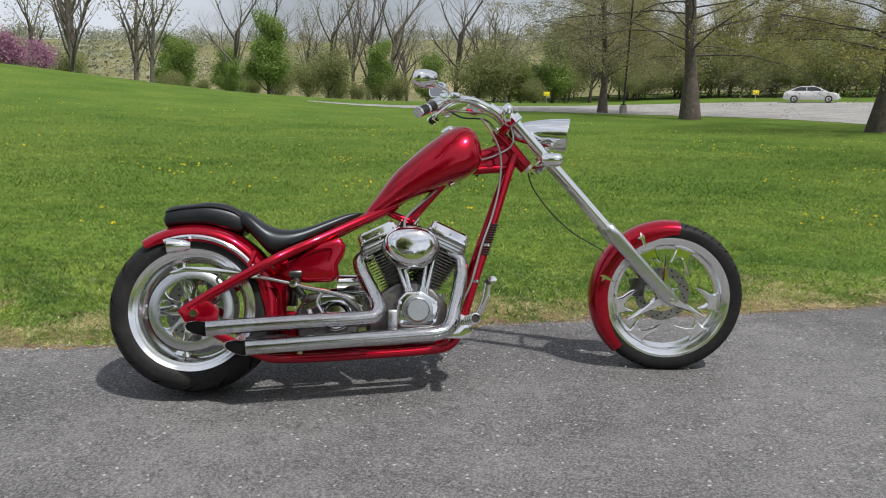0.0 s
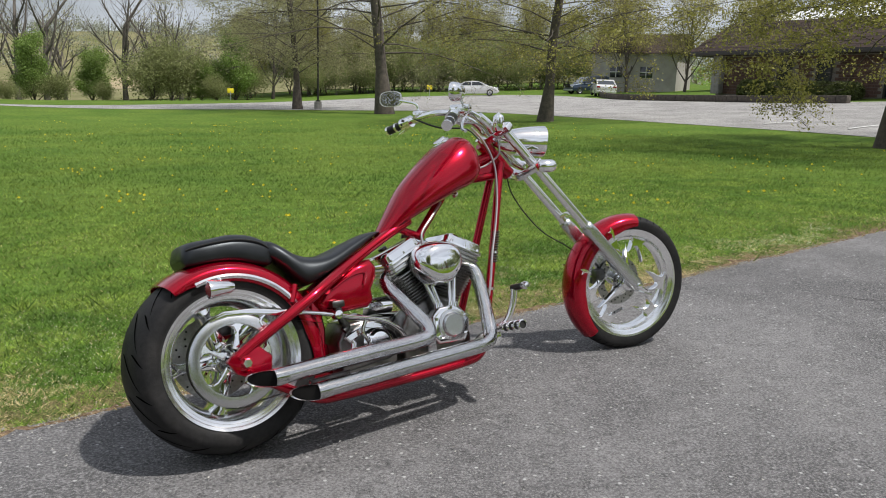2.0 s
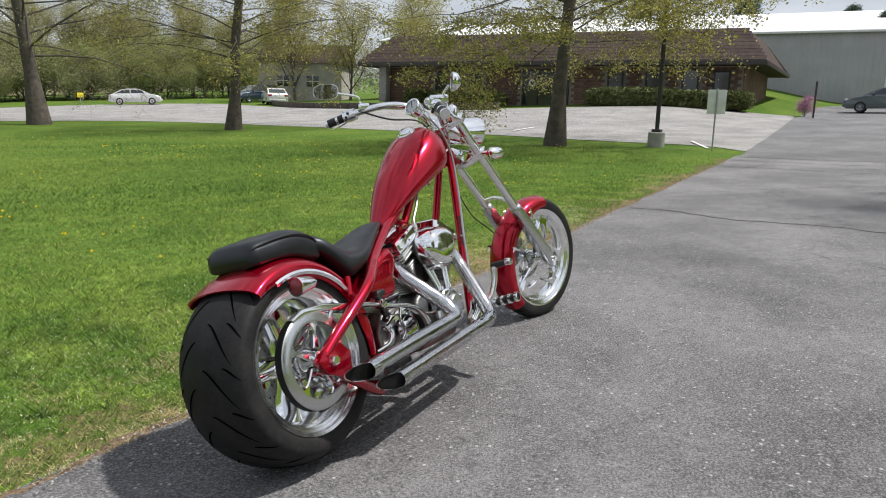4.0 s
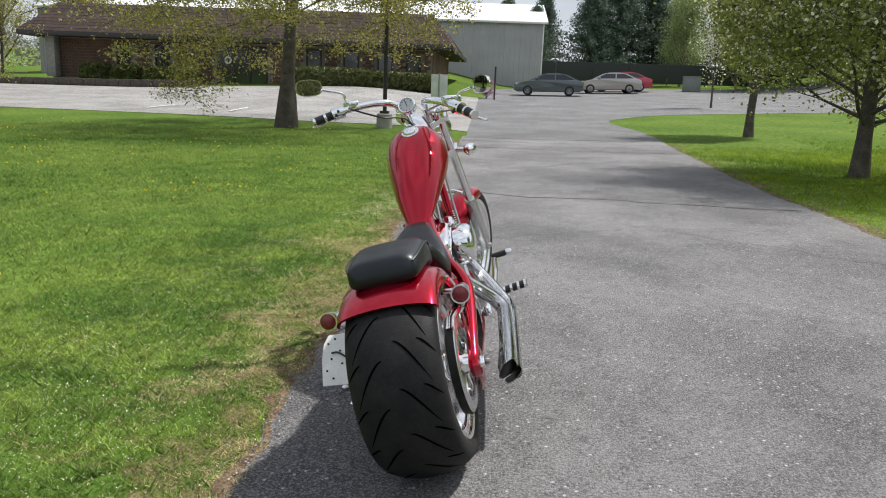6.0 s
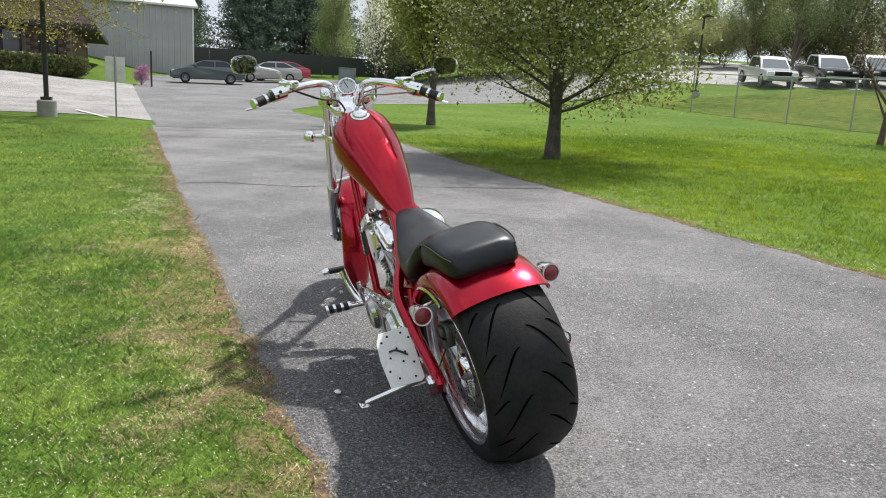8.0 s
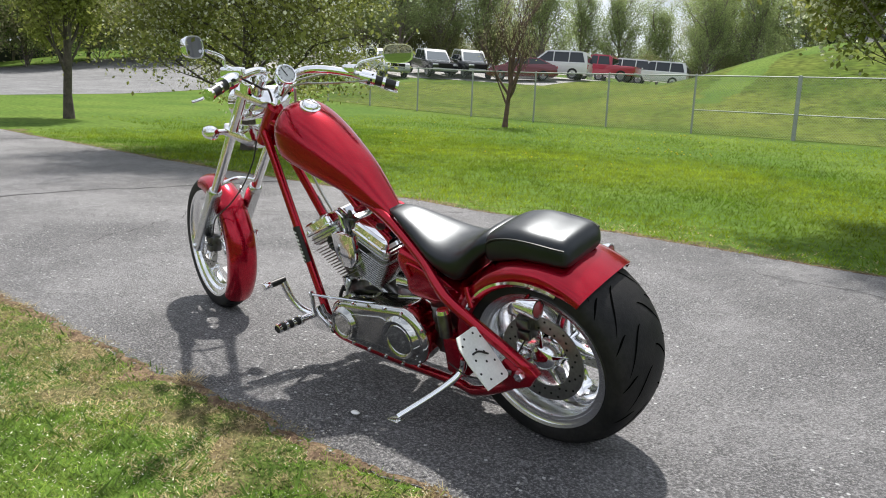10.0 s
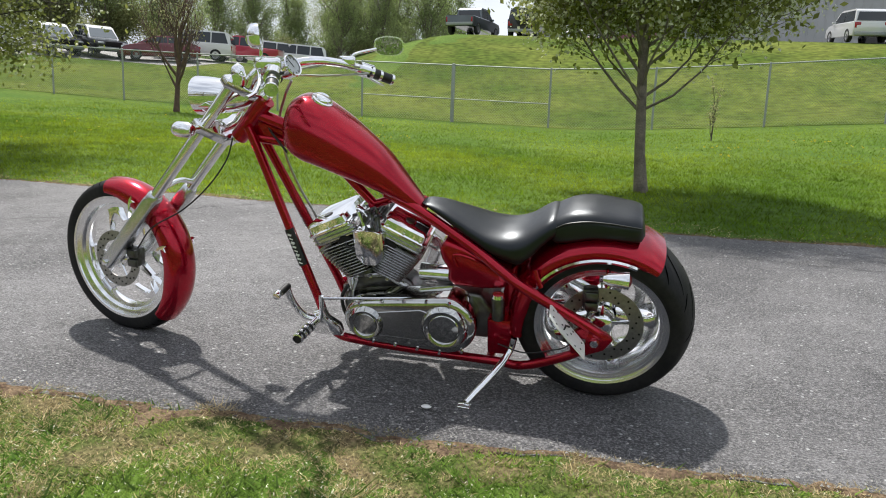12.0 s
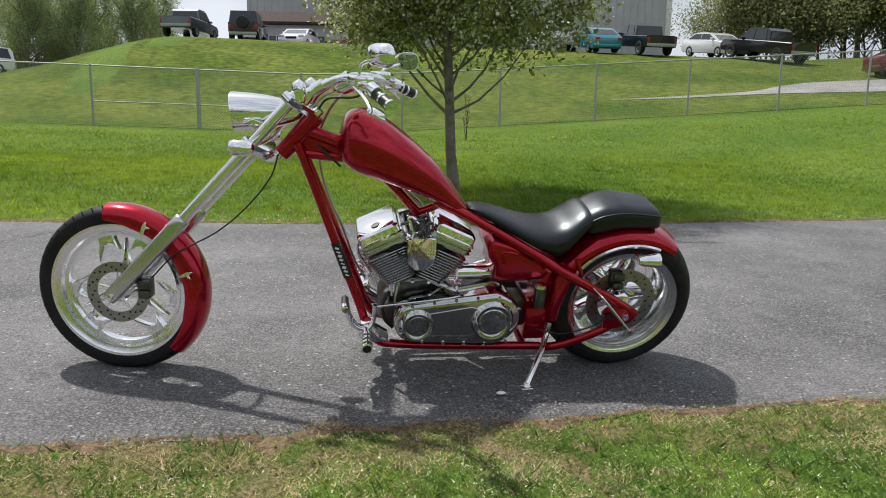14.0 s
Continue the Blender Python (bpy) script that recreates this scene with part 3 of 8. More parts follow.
def blade(c, R0, R1, ang, w, kind):
    """A pointed spoke in wheel coordinates, as an (x, z) outline."""
    shapes = {
        "main": [(0, -w), (0.35, -w * 0.62), (0.62, -w * 0.55), (0.80, -w * 1.15), (0.90, -w * 2.6), (0.93, -w * 1.1), (1.0, -w * 0.9),
                 (1.0, w * 0.9), (0.93, w * 1.1), (0.86, w * 2.9), (0.78, w * 1.1), (0.62, w * 0.5), (0.35, w * 0.62), (0, w)],
        "wide": [(0, -w), (0.4, -w * 0.75), (0.7, -w * 0.8), (0.88, -w * 1.5), (1.0, -w * 2.6), (1.0, w * 1.8), (0.90, w * 1.1), (0.7, w * 0.6), (0.4, w * 0.7), (0, w)],
        "spike": [(0, -w), (0.25, -w * 0.8), (0.55, -w * 0.45), (1.0, 0.0), (0.6, w * 0.5), (0.25, w * 0.8), (0, w)],
        "hook": [(1.0, -w * 1.6), (0.93, -w * 0.9), (0.80, -w * 0.2), (0.58, w * 1.1), (0.74, w * 0.9), (0.88, w * 0.8), (0.95, w * 1.6), (1.0, w * 2.4)],
    }
    ca, sa = math.cos(radians(ang)), math.sin(radians(ang))
    out = []
    for u, v in shapes[kind]:
        r = R0 + (R1 - R0) * u
        out.append((c.x + r * ca - v * sa, c.z + r * sa + v * ca))
    return out


def horn(c, R, ang, sgn):
    """A two-tipped curved horn on the rim beside a spike, as an (x, z) outline."""
    out = []
    for r, d in ((1.0, 9), (0.93, 12), (0.82, 11), (0.66, 7), (0.78, 16), (0.80, 21), (0.74, 28), (0.64, 37), (0.56, 48), (0.69, 40), (0.81, 32), (0.90, 30), (0.96, 33), (1.0, 38)):
        q = radians(ang + sgn * d)
        out.append((c.x + R * r * math.cos(q), c.z + R * r * math.sin(q)))
    return out if sgn > 0 else out[::-1]


for k in range(3):
    a = 93 + 120 * k
    part("spike", front(plate(blade(FW, 0.015, 0.208, a, 0.024, "spike"), -0.034, 0.0, 0.006)), CHROME, front_wheel, "long pointed chrome spike")
    for sgn in (-1, 1):
        part("horn", front(plate(horn(FW, 0.243, a, sgn), -0.026, 0.006, 0.004)), CHROME, front_wheel, "two-tipped chrome horn on the rim")
part("hub", front(lathe([(0.0, -0.066), (0.022, -0.066), (0.024, -0.05), (0.038, -0.045), (0.042, -0.03), (0.030, 0.0), (0.045, 0.03), (0.045, 0.05), (0.022, 0.066), (0, 0.066)], 28, FW)),
     CHROME, front_wheel)
for k in range(5):
    a = 40 + 72 * k
    part("spoke", plate(blade(RW, 0.05, 0.222, a, 0.028, "wide"), -0.070, 0.060, 0.012, seg=2), CHROME, rear_wheel, "broad polished spoke")
part("hub", lathe([(0, -0.19), (0.03, -0.19), (0.034, -0.16), (0.05, -0.14), (0.058, -0.09), (0.05, -0.03), (0.05, 0.05), (0.056, 0.09), (0.044, 0.118), (0.030, 0.128), (0, 0.130)], 32, RW), CHROME, rear_wheel)


def disc(c, R, y, turn=False):
    fx = front if turn else (lambda b: b)
    d = part("brake_disc", fx(lathe([(R * 0.66, y - 0.0025), (R, y - 0.0025), (R, y + 0.0025), (R * 0.66, y + 0.0025)], 60, c, closed=True)), DISC,
             front_wheel if turn else rear_wheel, "drilled steel brake disc")
    # drilled holes: black discs on both faces, painting the shade in them
    for k in range(36):
        a, r = k * 10, R * (0.74 + 0.18 * ((k * 2) % 3) / 2)
        q = Vector(c) + Vector((r * math.cos(radians(a)), 0, r * math.sin(radians(a))))
        part("drilling", fx(lathe([(0.0, y + 0.0042), (0.0042, y + 0.0042), (0.0042, y - 0.0042), (0, y - 0.0042)], 8, q)), DARK, d)
    bm = bmesh.new()
    for k in range(5):
        plate(blade(Vector(c), 0.02, R * 0.72, 72 * k + 20, 0.010, "spike"), y - 0.004, y + 0.004, 0.001, bm)
    part("carrier", fx(bm), CHROME, d)
    return d


disc(FW, 0.128, 0.060, True)
disc(RW, 0.158, 0.115)


def caliper(c, turn, parent, label, finish=CHROME):
    bm = box(c, (0.058, 0.050, 0.085), 0.012)
    box((c[0] - 0.006, c[1] + 0.03, c[2] + 0.02), (0.05, 0.02, 0.035), 0.007, bm=bm)
    box((c[0] - 0.006, c[1] + 0.03, c[2] - 0.022), (0.05, 0.02, 0.035), 0.007, bm=bm)
    return part("brake_caliper", front(bm) if turn else bm, finish, parent, label)


caliper((FW.x - 0.118, 0.062, FW.z + 0.030), True, bike, "dark steel brake caliper", STEEL)
caliper((RW.x + 0.045, 0.118, RW.z + 0.118), False, bike, "dark steel brake caliper", STEEL)
# tread grooves of the rear tyre: curved black strips painting their shade across the crown
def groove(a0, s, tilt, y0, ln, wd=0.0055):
    """A pointed tread groove of the rear tyre, as a black strip just proud of the rubber."""
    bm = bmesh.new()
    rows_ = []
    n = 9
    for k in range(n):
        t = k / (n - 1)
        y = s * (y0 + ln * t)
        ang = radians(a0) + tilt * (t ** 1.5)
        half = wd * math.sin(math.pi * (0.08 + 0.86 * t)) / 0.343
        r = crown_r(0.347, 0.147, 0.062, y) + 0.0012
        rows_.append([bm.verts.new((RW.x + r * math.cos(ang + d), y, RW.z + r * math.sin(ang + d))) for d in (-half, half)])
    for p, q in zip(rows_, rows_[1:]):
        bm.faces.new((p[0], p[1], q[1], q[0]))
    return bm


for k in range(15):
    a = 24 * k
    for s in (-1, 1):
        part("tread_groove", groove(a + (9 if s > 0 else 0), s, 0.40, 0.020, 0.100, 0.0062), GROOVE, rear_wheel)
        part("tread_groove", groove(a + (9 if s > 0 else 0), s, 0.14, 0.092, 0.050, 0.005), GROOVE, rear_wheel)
# front tyre: short black strips laid on in place of shaded grooves
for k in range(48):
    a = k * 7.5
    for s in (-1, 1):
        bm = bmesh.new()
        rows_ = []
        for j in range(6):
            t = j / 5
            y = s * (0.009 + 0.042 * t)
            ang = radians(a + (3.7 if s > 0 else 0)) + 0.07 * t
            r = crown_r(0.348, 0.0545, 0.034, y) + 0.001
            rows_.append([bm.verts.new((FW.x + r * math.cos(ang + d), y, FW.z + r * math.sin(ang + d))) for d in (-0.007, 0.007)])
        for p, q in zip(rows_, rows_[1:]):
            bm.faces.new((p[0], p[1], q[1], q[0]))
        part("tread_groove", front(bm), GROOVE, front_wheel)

# belt drive on the right ---------------------------------------------
pul = part("pulley", lathe([(0.128, -0.178), (0.158, -0.178), (0.166, -0.172), (0.166, -0.146), (0.158, -0.140), (0.128, -0.140)], 72, RW, closed=True), BRUSHED, bike, "satin belt pulley")
for k in range(5):
    part("spoke", plate(blade(RW, 0.04, 0.135, 72 * k + 10, 0.014, "main"), -0.174, -0.150, 0.004), CHROME, pul)
bm = bmesh.new()
P2, ra, rb = Vector((0.66, 0, 0.31)), 0.169, 0.062
pts = []
for k in range(25):
    a = radians(95 + 170 * k / 24)
    pts.append((RW.x + ra * math.cos(a), RW.z + ra * math.sin(a)))
for k in range(13):
    a = radians(-95 + 190 * k / 12)
    pts.append((P2.x + rb * math.cos(a), P2.z + rb * math.sin(a)))
n = len(pts)
ri = [[bm.verts.new((x, y, z)) for x, z in pts] for y in (-0.174, -0.146)]
for k in range(n):
    bm.faces.new((ri[0][k], ri[0][(k + 1) % n], ri[1][(k + 1) % n], ri[1][k]))
bmesh.ops.solidify(bm, geom=bm.faces[:], thickness=0.006)
part("drive_belt", bm, BLACK, bike, "black toothed drive belt")
guard = part("belt_guard", plate([(-0.01, 0.500), (0.05, 0.522), (0.15, 0.520), (0.25, 0.502), (0.335, 0.492), (0.335, 0.472), (0.25, 0.478), (0.15, 0.497), (0.06, 0.500), (0.0, 0.488)], -0.180, -0.150, 0.004, seg=2),
     CHROME, bike, "polished curved belt guard")
part("guard_rod", tube([(0.325, -0.168, 0.482), (0.40, -0.168, 0.468), (0.48, -0.165, 0.450)], 0.008, 10), CHROME, guard)
part("guard_fork", tube([(0.20, -0.172, 0.497), (0.175, -0.174, 0.470), (0.19, -0.174, 0.440)], 0.007, 8), CHROME, guard)
part("swan_arm", tube([(0.480, -0.160, 0.450), (0.54, -0.165, 0.432), (0.62, -0.168, 0.416), (0.69, -0.168, 0.392), (0.745, -0.165, 0.350), (0.770, -0.160, 0.312)], 0.0135, 12, flat=0.7), CHROME, guard, "polished swan-neck arm round the gearbox")
part("swan_arm", tube([(0.600, -0.165, 0.418), (0.580, -0.165, 0.372), (0.600, -0.162, 0.322), (0.575, -0.155, 0.285)], 0.010, 12, flat=0.7), CHROME, guard)
part("arm_boss", lathe([(0, -0.186), (0.016, -0.184), (0.020, -0.176), (0.020, -0.15)], 18, (0.480, 0, 0.452)), CHROME, guard)

# frame ---------------------------------------------------------------
fr = part("frame", tube([(1.385, 0, 1.135), (1.425, 0, 1.098), (1.50, 0, 1.010), (1.525, 0, 0.985)], 0.034, 16, 3), RED, bike, "red tubular rigid frame")
for s in (-1, 1):
    part("down_tube", tube([(1.465, 0.030 * s, 1.035), (1.425, 0.040 * s, 0.93), (1.32, 0.075 * s, 0.63), (1.225, 0.105 * s, 0.36), (1.19, 0.115 * s, 0.25), (1.145, 0.118 * s, 0.185),
                             (1.06, 0.12 * s, 0.165), (0.80, 0.125 * s, 0.150), (0.48, 0.13 * s, 0.140), (0.36, 0.16 * s, 0.155), (0.20, 0.195 * s, 0.240), (0.10, 0.205 * s, 0.310)], 0.0185, 14, 7), RED, fr)
    part("upper_stay", tube([(0.070, 0.205 * s, 0.355), (0.16, 0.206 * s, 0.412), (0.30, 0.206 * s, 0.492), (0.39, 0.198 * s, 0.542), (0.46, 0.170 * s, 0.580), (0.56, 0.118 * s, 0.628), (0.76, 0.055 * s, 0.725), (0.92, 0.035 * s, 0.800)], 0.0205, 14, 7), RED, fr)
    part("axle_plate", plate([(0.030, 0.345), (0.050, 0.366), (0.100, 0.388), (0.150, 0.384), (0.190, 0.345), (0.180, 0.275), (0.120, 0.272), (0.060, 0.300)], 0.188 * s, 0.222 * s, 0.006, seg=2), RED, fr)
    part("axle_bolt", lathe([(0, 0.238 * s), (0.016, 0.238 * s), (0.020, 0.226 * s), (0.020, 0.220 * s)], 6, (0.095, 0, 0.335)), CHROME, fr)
part("backbone", tube([(1.45, 0, 1.085), (1.30, 0, 1.03), (1.10, 0, 0.95), (0.90, 0, 0.80), (0.80, 0, 0.745)], 0.026, 14), RED, fr)
part("brace", tube([(1.45, 0, 0.985), (1.36, 0, 0.975), (1.26, 0, 0.965)], 0.020, 12), RED, fr)
part("brace", tube([(1.16, 0, 0.93), (1.07, 0, 0.83), (0.985, 0, 0.735)], 0.019, 12), RED, fr)
part("brace", tube([(0.86, 0, 0.79), (0.92, 0, 0.755), (1.0, 0, 0.725)], 0.017, 12), RED, fr)
part("neck_gusset", plate([(1.30, 0.955), (1.44, 0.985), (1.475, 1.03), (1.40, 1.09), (1.30, 1.03)], -0.010, 0.010, 0.003), RED, fr)
part("cross_tube", tube([(0.50, -0.13, 0.140), (0.50, 0.13, 0.140)], 0.018, 12), RED, fr)
part("cross_tube", tube([(0.44, -0.175, 0.55), (0.43, 0, 0.47), (0.44, 0.175, 0.55)], 0.018, 12), RED, fr)
for z in (0.46, 0.62):
    part("cable_clip", lathe([(0.0205, -0.006), (0.0205, 0.006)], 14, (1.262 + (z - 0.46) * 0.36, -0.098 + (z - 0.46) * 0.11, z), axis="Z"), CHROME, fr)
wrap_at = lambda z: Vector((1.276 + 0.35 * (z - 0.50), 0.092 - 0.11 * (z - 0.50), z))
sleeve = part("tube_sleeve", tube([tuple(wrap_at(0.485)), tuple(wrap_at(0.635))], 0.0198, 16, curved=False), BLACK, fr, "black lettered sleeve on the frame tube")
for k in range(8):
    q = wrap_at(0.50 + 0.0165 * k)
    part("letter_bar", box(q + Vector((0, 0.0192, 0)), (0.016, 0.003, 0.005 + 0.003 * (k % 3)), 0.0005, Matrix.Rotation(radians(-18), 3, "Y")), PLATE, sleeve)
bm = bmesh.new()
for k in range(13):
    z = 0.58 + 0.011 * k
    lathe([(0.019, -0.004), (0.0225, 0.0), (0.019, 0.004)], 14, (1.305 + 0.35 * (z - 0.58), -0.084 + 0.11 * (z - 0.58), z), bm=bm, axis="Z")
part("tube_wrap", bm, BLACK, fr, "black wrap on the frame tube")

# fuel tank -----------------------------------------------------------
TOP = [(0.770, 0.752), (0.83, 0.835), (0.908, 0.940), (0.98, 1.010), (1.06, 1.078), (1.13, 1.128), (1.19, 1.158), (1.235, 1.162), (1.275, 1.140), (1.30, 1.085), (1.312, 1.035)]
BOT = [(0.770, 0.725), (0.83, 0.750), (0.885, 0.778), (1.0, 0.832), (1.08, 0.866), (1.164, 0.900), (1.22, 0.918), (1.26, 0.940), (1.29, 0.965), (1.305, 1.0), (1.312, 1.03)]
WID = [(0.770, 0.034), (0.83, 0.062), (0.90, 0.088), (1.0, 0.116), (1.08, 0.134), (1.16, 0.145), (1.22, 0.143), (1.26, 0.130), (1.29, 0.100), (1.305, 0.060), (1.312, 0.02)]


def smooth_curve(pts):
    """Finer (x, value) pairs along a rounded line through the given ones."""
    return [(v.x, v.y) for v in glide([(a, b, 0) for a, b in pts], 5)]


TOPS, BOTS, WIDS = smooth_curve(TOP), smooth_curve(BOT), smooth_curve(WID)


def tank_section(x, n=32):
    zt, zb, w = interp(x, TOPS), interp(x, BOTS), interp(x, WIDS)
    zc, ring = zb + (zt - zb) * 0.42, []
    for k in range(n):
        a = 2 * math.pi * k / n
        c, s = math.cos(a), math.sin(a)
        e = 0.80
        u = abs(c) ** e * (1 if c >= 0 else -1)
        v = abs(s) ** (e if s > 0 else 0.62) * (1 if s >= 0 else -1)
        h = (zt - zc) if v > 0 else (zc - zb)
        ww = w * (1 - 0.10 * max(0, v))
        ring.append((x, ww * u, zc + h * v))
    return ring


xs = [0.770 + (1.312 - 0.770) * (1 - math.cos(math.pi * k / 30)) / 2 for k in range(31)]
tank = part("fuel_tank", loft([tank_section(x) for x in xs]), RED, bike, "glossy candy red stretched teardrop fuel tank")
CAPM = Matrix.Translation((1.160, 0.0, 1.139)) @ Matrix.Rotation(radians(-32), 4, "Y")
bm = lathe([(0, 0.022), (0.026, 0.022), (0.032, 0.017), (0.034, 0.010), (0.042, 0.008), (0.044, -0.01)], 32, axis="Z")
bmesh.ops.transform(bm, matrix=CAPM, verts=bm.verts)
part("filler_cap", bm, CHROME, tank, "chrome filler cap")
part("petcock", tube([(1.17, -0.05, 0.915), (1.172, -0.055, 0.898), (1.155, -0.06, 0.890)], 0.009, 10), CHROME, tank)

# seat ----------------------------------------------------------------
def pad(xs_, top, bot, wid, n=28, crown=0.45, edge=0.62):
    secs = []
    for x in xs_:
        zt, zb, w = interp(x, top), interp(x, bot), interp(x, wid)
        ring = []
        for k in range(n):
            a = 2 * math.pi * k / n
            c, s = math.cos(a), math.sin(a)
            u = abs(c) ** edge * (1 if c >= 0 else -1)
            v = abs(s) ** (crown if s < 0 else 0.75) * (1 if s >= 0 else -1)
            zc = zb + (zt - zb) * 0.40
            ring.append((x, w * u, zc + v * ((zt - zc) if v > 0 else (zc - zb))))
        secs.append(ring)
    return loft(secs)


S_TOP = smooth_curve([(0.235, 0.75), (0.27, 0.765), (0.31, 0.745), (0.37, 0.705), (0.44, 0.686), (0.52, 0.694), (0.62, 0.73), (0.7, 0.758), (0.755, 0.766), (0.775, 0.758)])
S_BOT = smooth_curve([(0.235, 0.700), (0.27, 0.685), (0.31, 0.650), (0.37, 0.585), (0.41, 0.575), (0.52, 0.625), (0.62, 0.678), (0.70, 0.722), (0.755, 0.752), (0.775, 0.765)])
S_WID = smooth_curve([(0.235, 0.100), (0.27, 0.122), (0.31, 0.138), (0.37, 0.150), (0.44, 0.150), (0.52, 0.134), (0.62, 0.098), (0.70, 0.068), (0.755, 0.046), (0.775, 0.030)])
seat = part("seat", pad([0.235 + 0.54 * k / 36 for k in range(37)], S_TOP, S_BOT, S_WID), LEATHER, bike, "black vinyl solo seat with a long nose")
P_TOP = smooth_curve([(-0.054, 0.725), (-0.046, 0.762), (-0.02, 0.779), (0.05, 0.788), (0.13, 0.798), (0.2, 0.79), (0.255, 0.766), (0.275, 0.751)])
P_BOT = smooth_curve([(-0.054, 0.712), (-0.046, 0.692), (-0.02, 0.688), (0.05, 0.694), (0.13, 0.692), (0.2, 0.674), (0.255, 0.664), (0.275, 0.674)])
P_WID = smooth_curve([(-0.054, 0.085), (-0.046, 0.106), (-0.02, 0.119), (0.05, 0.128), (0.13, 0.130), (0.20, 0.126), (0.255, 0.118), (0.275, 0.105)])
pillion = part("pillion_pad", pad([-0.054 + 0.329 * k / 30 for k in range(31)], P_TOP, P_BOT, P_WID, 32, edge=0.42), LEATHER, bike, "black vinyl pillion pad with stitched edge")
for s in (-1, 1):
    part("piping", tube([(-0.040, 0.108 * s, 0.750), (0.0, 0.121 * s, 0.760), (0.07, 0.127 * s, 0.770), (0.15, 0.128 * s, 0.772), (0.22, 0.122 * s, 0.757), (0.26, 0.113 * s, 0.733)], 0.0035, 6), BLACK, pillion)
part("stud", lathe([(0, 0.004), (0.006, 0.003), (0.007, 0)], 10, (-0.046, 0.085, 0.712), axis="X"), CHROME, pillion)

# rear fender -----------------------------------------------------------
def fender(c, R, w, skirt, a0, a1, n, flare=0.0, thick=0.006):
    """A mudguard: crowned section swept round a wheel centre from angle a0 to a1 in degrees."""
    secs = []
    for k in range(n + 1):
        a = radians(a0 + (a1 - a0) * k / n)
        t = k / n
        fl = 1 + flare * max(0.0, (t - 0.8) / 0.2)
        d = skirt * min(1.0, 0.35 + 4 * t) * min(1.0, 0.25 + 3.2 * (1 - t))
        prof = []
        for j in range(13):
            b = -1 + j / 6
            y = w * math.sin(b * math.pi / 2) * fl
            r = R - 0.045 * (1 - math.cos(b * math.pi / 2)) - (0 if abs(b) < 0.99 else 0)
            prof.append((r, y))
        prof = [(prof[0][0] - d, prof[0][1] * 1.0)] + prof + [(prof[-1][0] - d, prof[-1][1] * 1.0)]
        inner = [(r - thick, y * 0.97) for r, y in reversed(prof)]
        ring = [(c.x + r * math.cos(a), y, c.z + r * math.sin(a)) for r, y in prof + inner]
        secs.append(ring)
    return loft(secs)


rfen = part("rear_fender", fender(RW, 0.364, 0.162, 0.034, -12, 126, 44, 0.03), RED, bike, "red rear fender hugging the tyre")
for s in (-1, 1):
    part("fender_trim", lathe([(0.297, 0.169 * s), (0.305, 0.173 * s), (0.297, 0.177 * s), (0.288, 0.172 * s)], 40, RW, closed=True, a0=28, a1=112), CHROME, rfen, "chrome strip along the fender edge")
    part("fender_strut", tube([(0.30, 0.178 * s, 0.52), (0.315, 0.172 * s, 0.555), (0.325, 0.165 * s, 0.585)], 0.010, 10), RED, rfen)
# oil tank --------------------------------------------------------------
def oil_outline(k):
    return [(0.405 + k, 0.525), (0.44, 0.468 + k), (0.53, 0.455 + k), (0.64, 0.460 + k), (0.668 - k, 0.485), (0.664 - k, 0.53), (0.690 - k, 0.575), (0.697 - k, 0.615), (0.672 - k, 0.650 - k), (0.59, 0.628 - k), (0.49, 0.572 - k)]


oil = part("oil_tank", plate(oil_outline(0), -0.125, 0.125, 0.022, seg=3), RED, bike, "red oil tank below the seat")
for s in (-1, 1):
    part("side_swage", tube([(0.49, 0.127 * s, 0.55), (0.565, 0.129 * s, 0.590), (0.635, 0.128 * s, 0.60), (0.625, 0.128 * s, 0.55)], 0.006, 8), RED, oil)
part("inner_fender", plate([(0.40, 0.26), (0.44, 0.26), (0.455, 0.40), (0.44, 0.52), (0.40, 0.56)], -0.10, 0.10, 0.008), RED, rfen)

# rear signals, plate --------------------------------------------------
for s in (-1, 1):
    sg = part("rear_signal", lathe([(0, 0.066), (0.014, 0.064), (0.023, 0.046), (0.029, 0.0), (0.032, -0.014), (0.032, -0.024), (0.027, -0.024)], 28, (0.016, 0.226 * s, 0.603), axis="X"), CHROME, bike, "chrome bullet turn signal with red lens")
    part("lens", lathe([(0.0, -0.034), (0.014, -0.032), (0.026, -0.024), (0.028, -0.017)], 24, (0.016, 0.226 * s, 0.603), axis="X"), LENS_RED, sg, "red ribbed lens")
    part("stalk", tube([(0.046, 0.226 * s, 0.603), (0.060, 0.200 * s, 0.604), (0.066, 0.165 * s, 0.606)], 0.009, 10), CHROME, sg)
p_up = Vector((0.655, -0.067, 0.752)).normalized()
p_side = Vector((-0.03, -0.97, -0.20))
p_side = (p_side - p_up * p_side.dot(p_up)).normalized()
p_out = p_up.cross(p_side)
PM = Matrix.Translation((0.192, 0.290, 0.414)) @ Matrix((p_side, p_out, p_up)).transposed().to_4x4()
bm = plate([(-0.058, -0.10), (0.05, -0.10), (0.064, -0.09), (0.064, 0.09), (0.05, 0.10), (-0.045, 0.095), (-0.062, 0.06), (-0.066, 0.0)], -0.002, 0.002)
bmesh.ops.transform(bm, matrix=PM, verts=bm.verts)
lp = part("plate_bracket", bm, PLATE, bike, "bare white plate bracket with bolt holes", smooth=False)
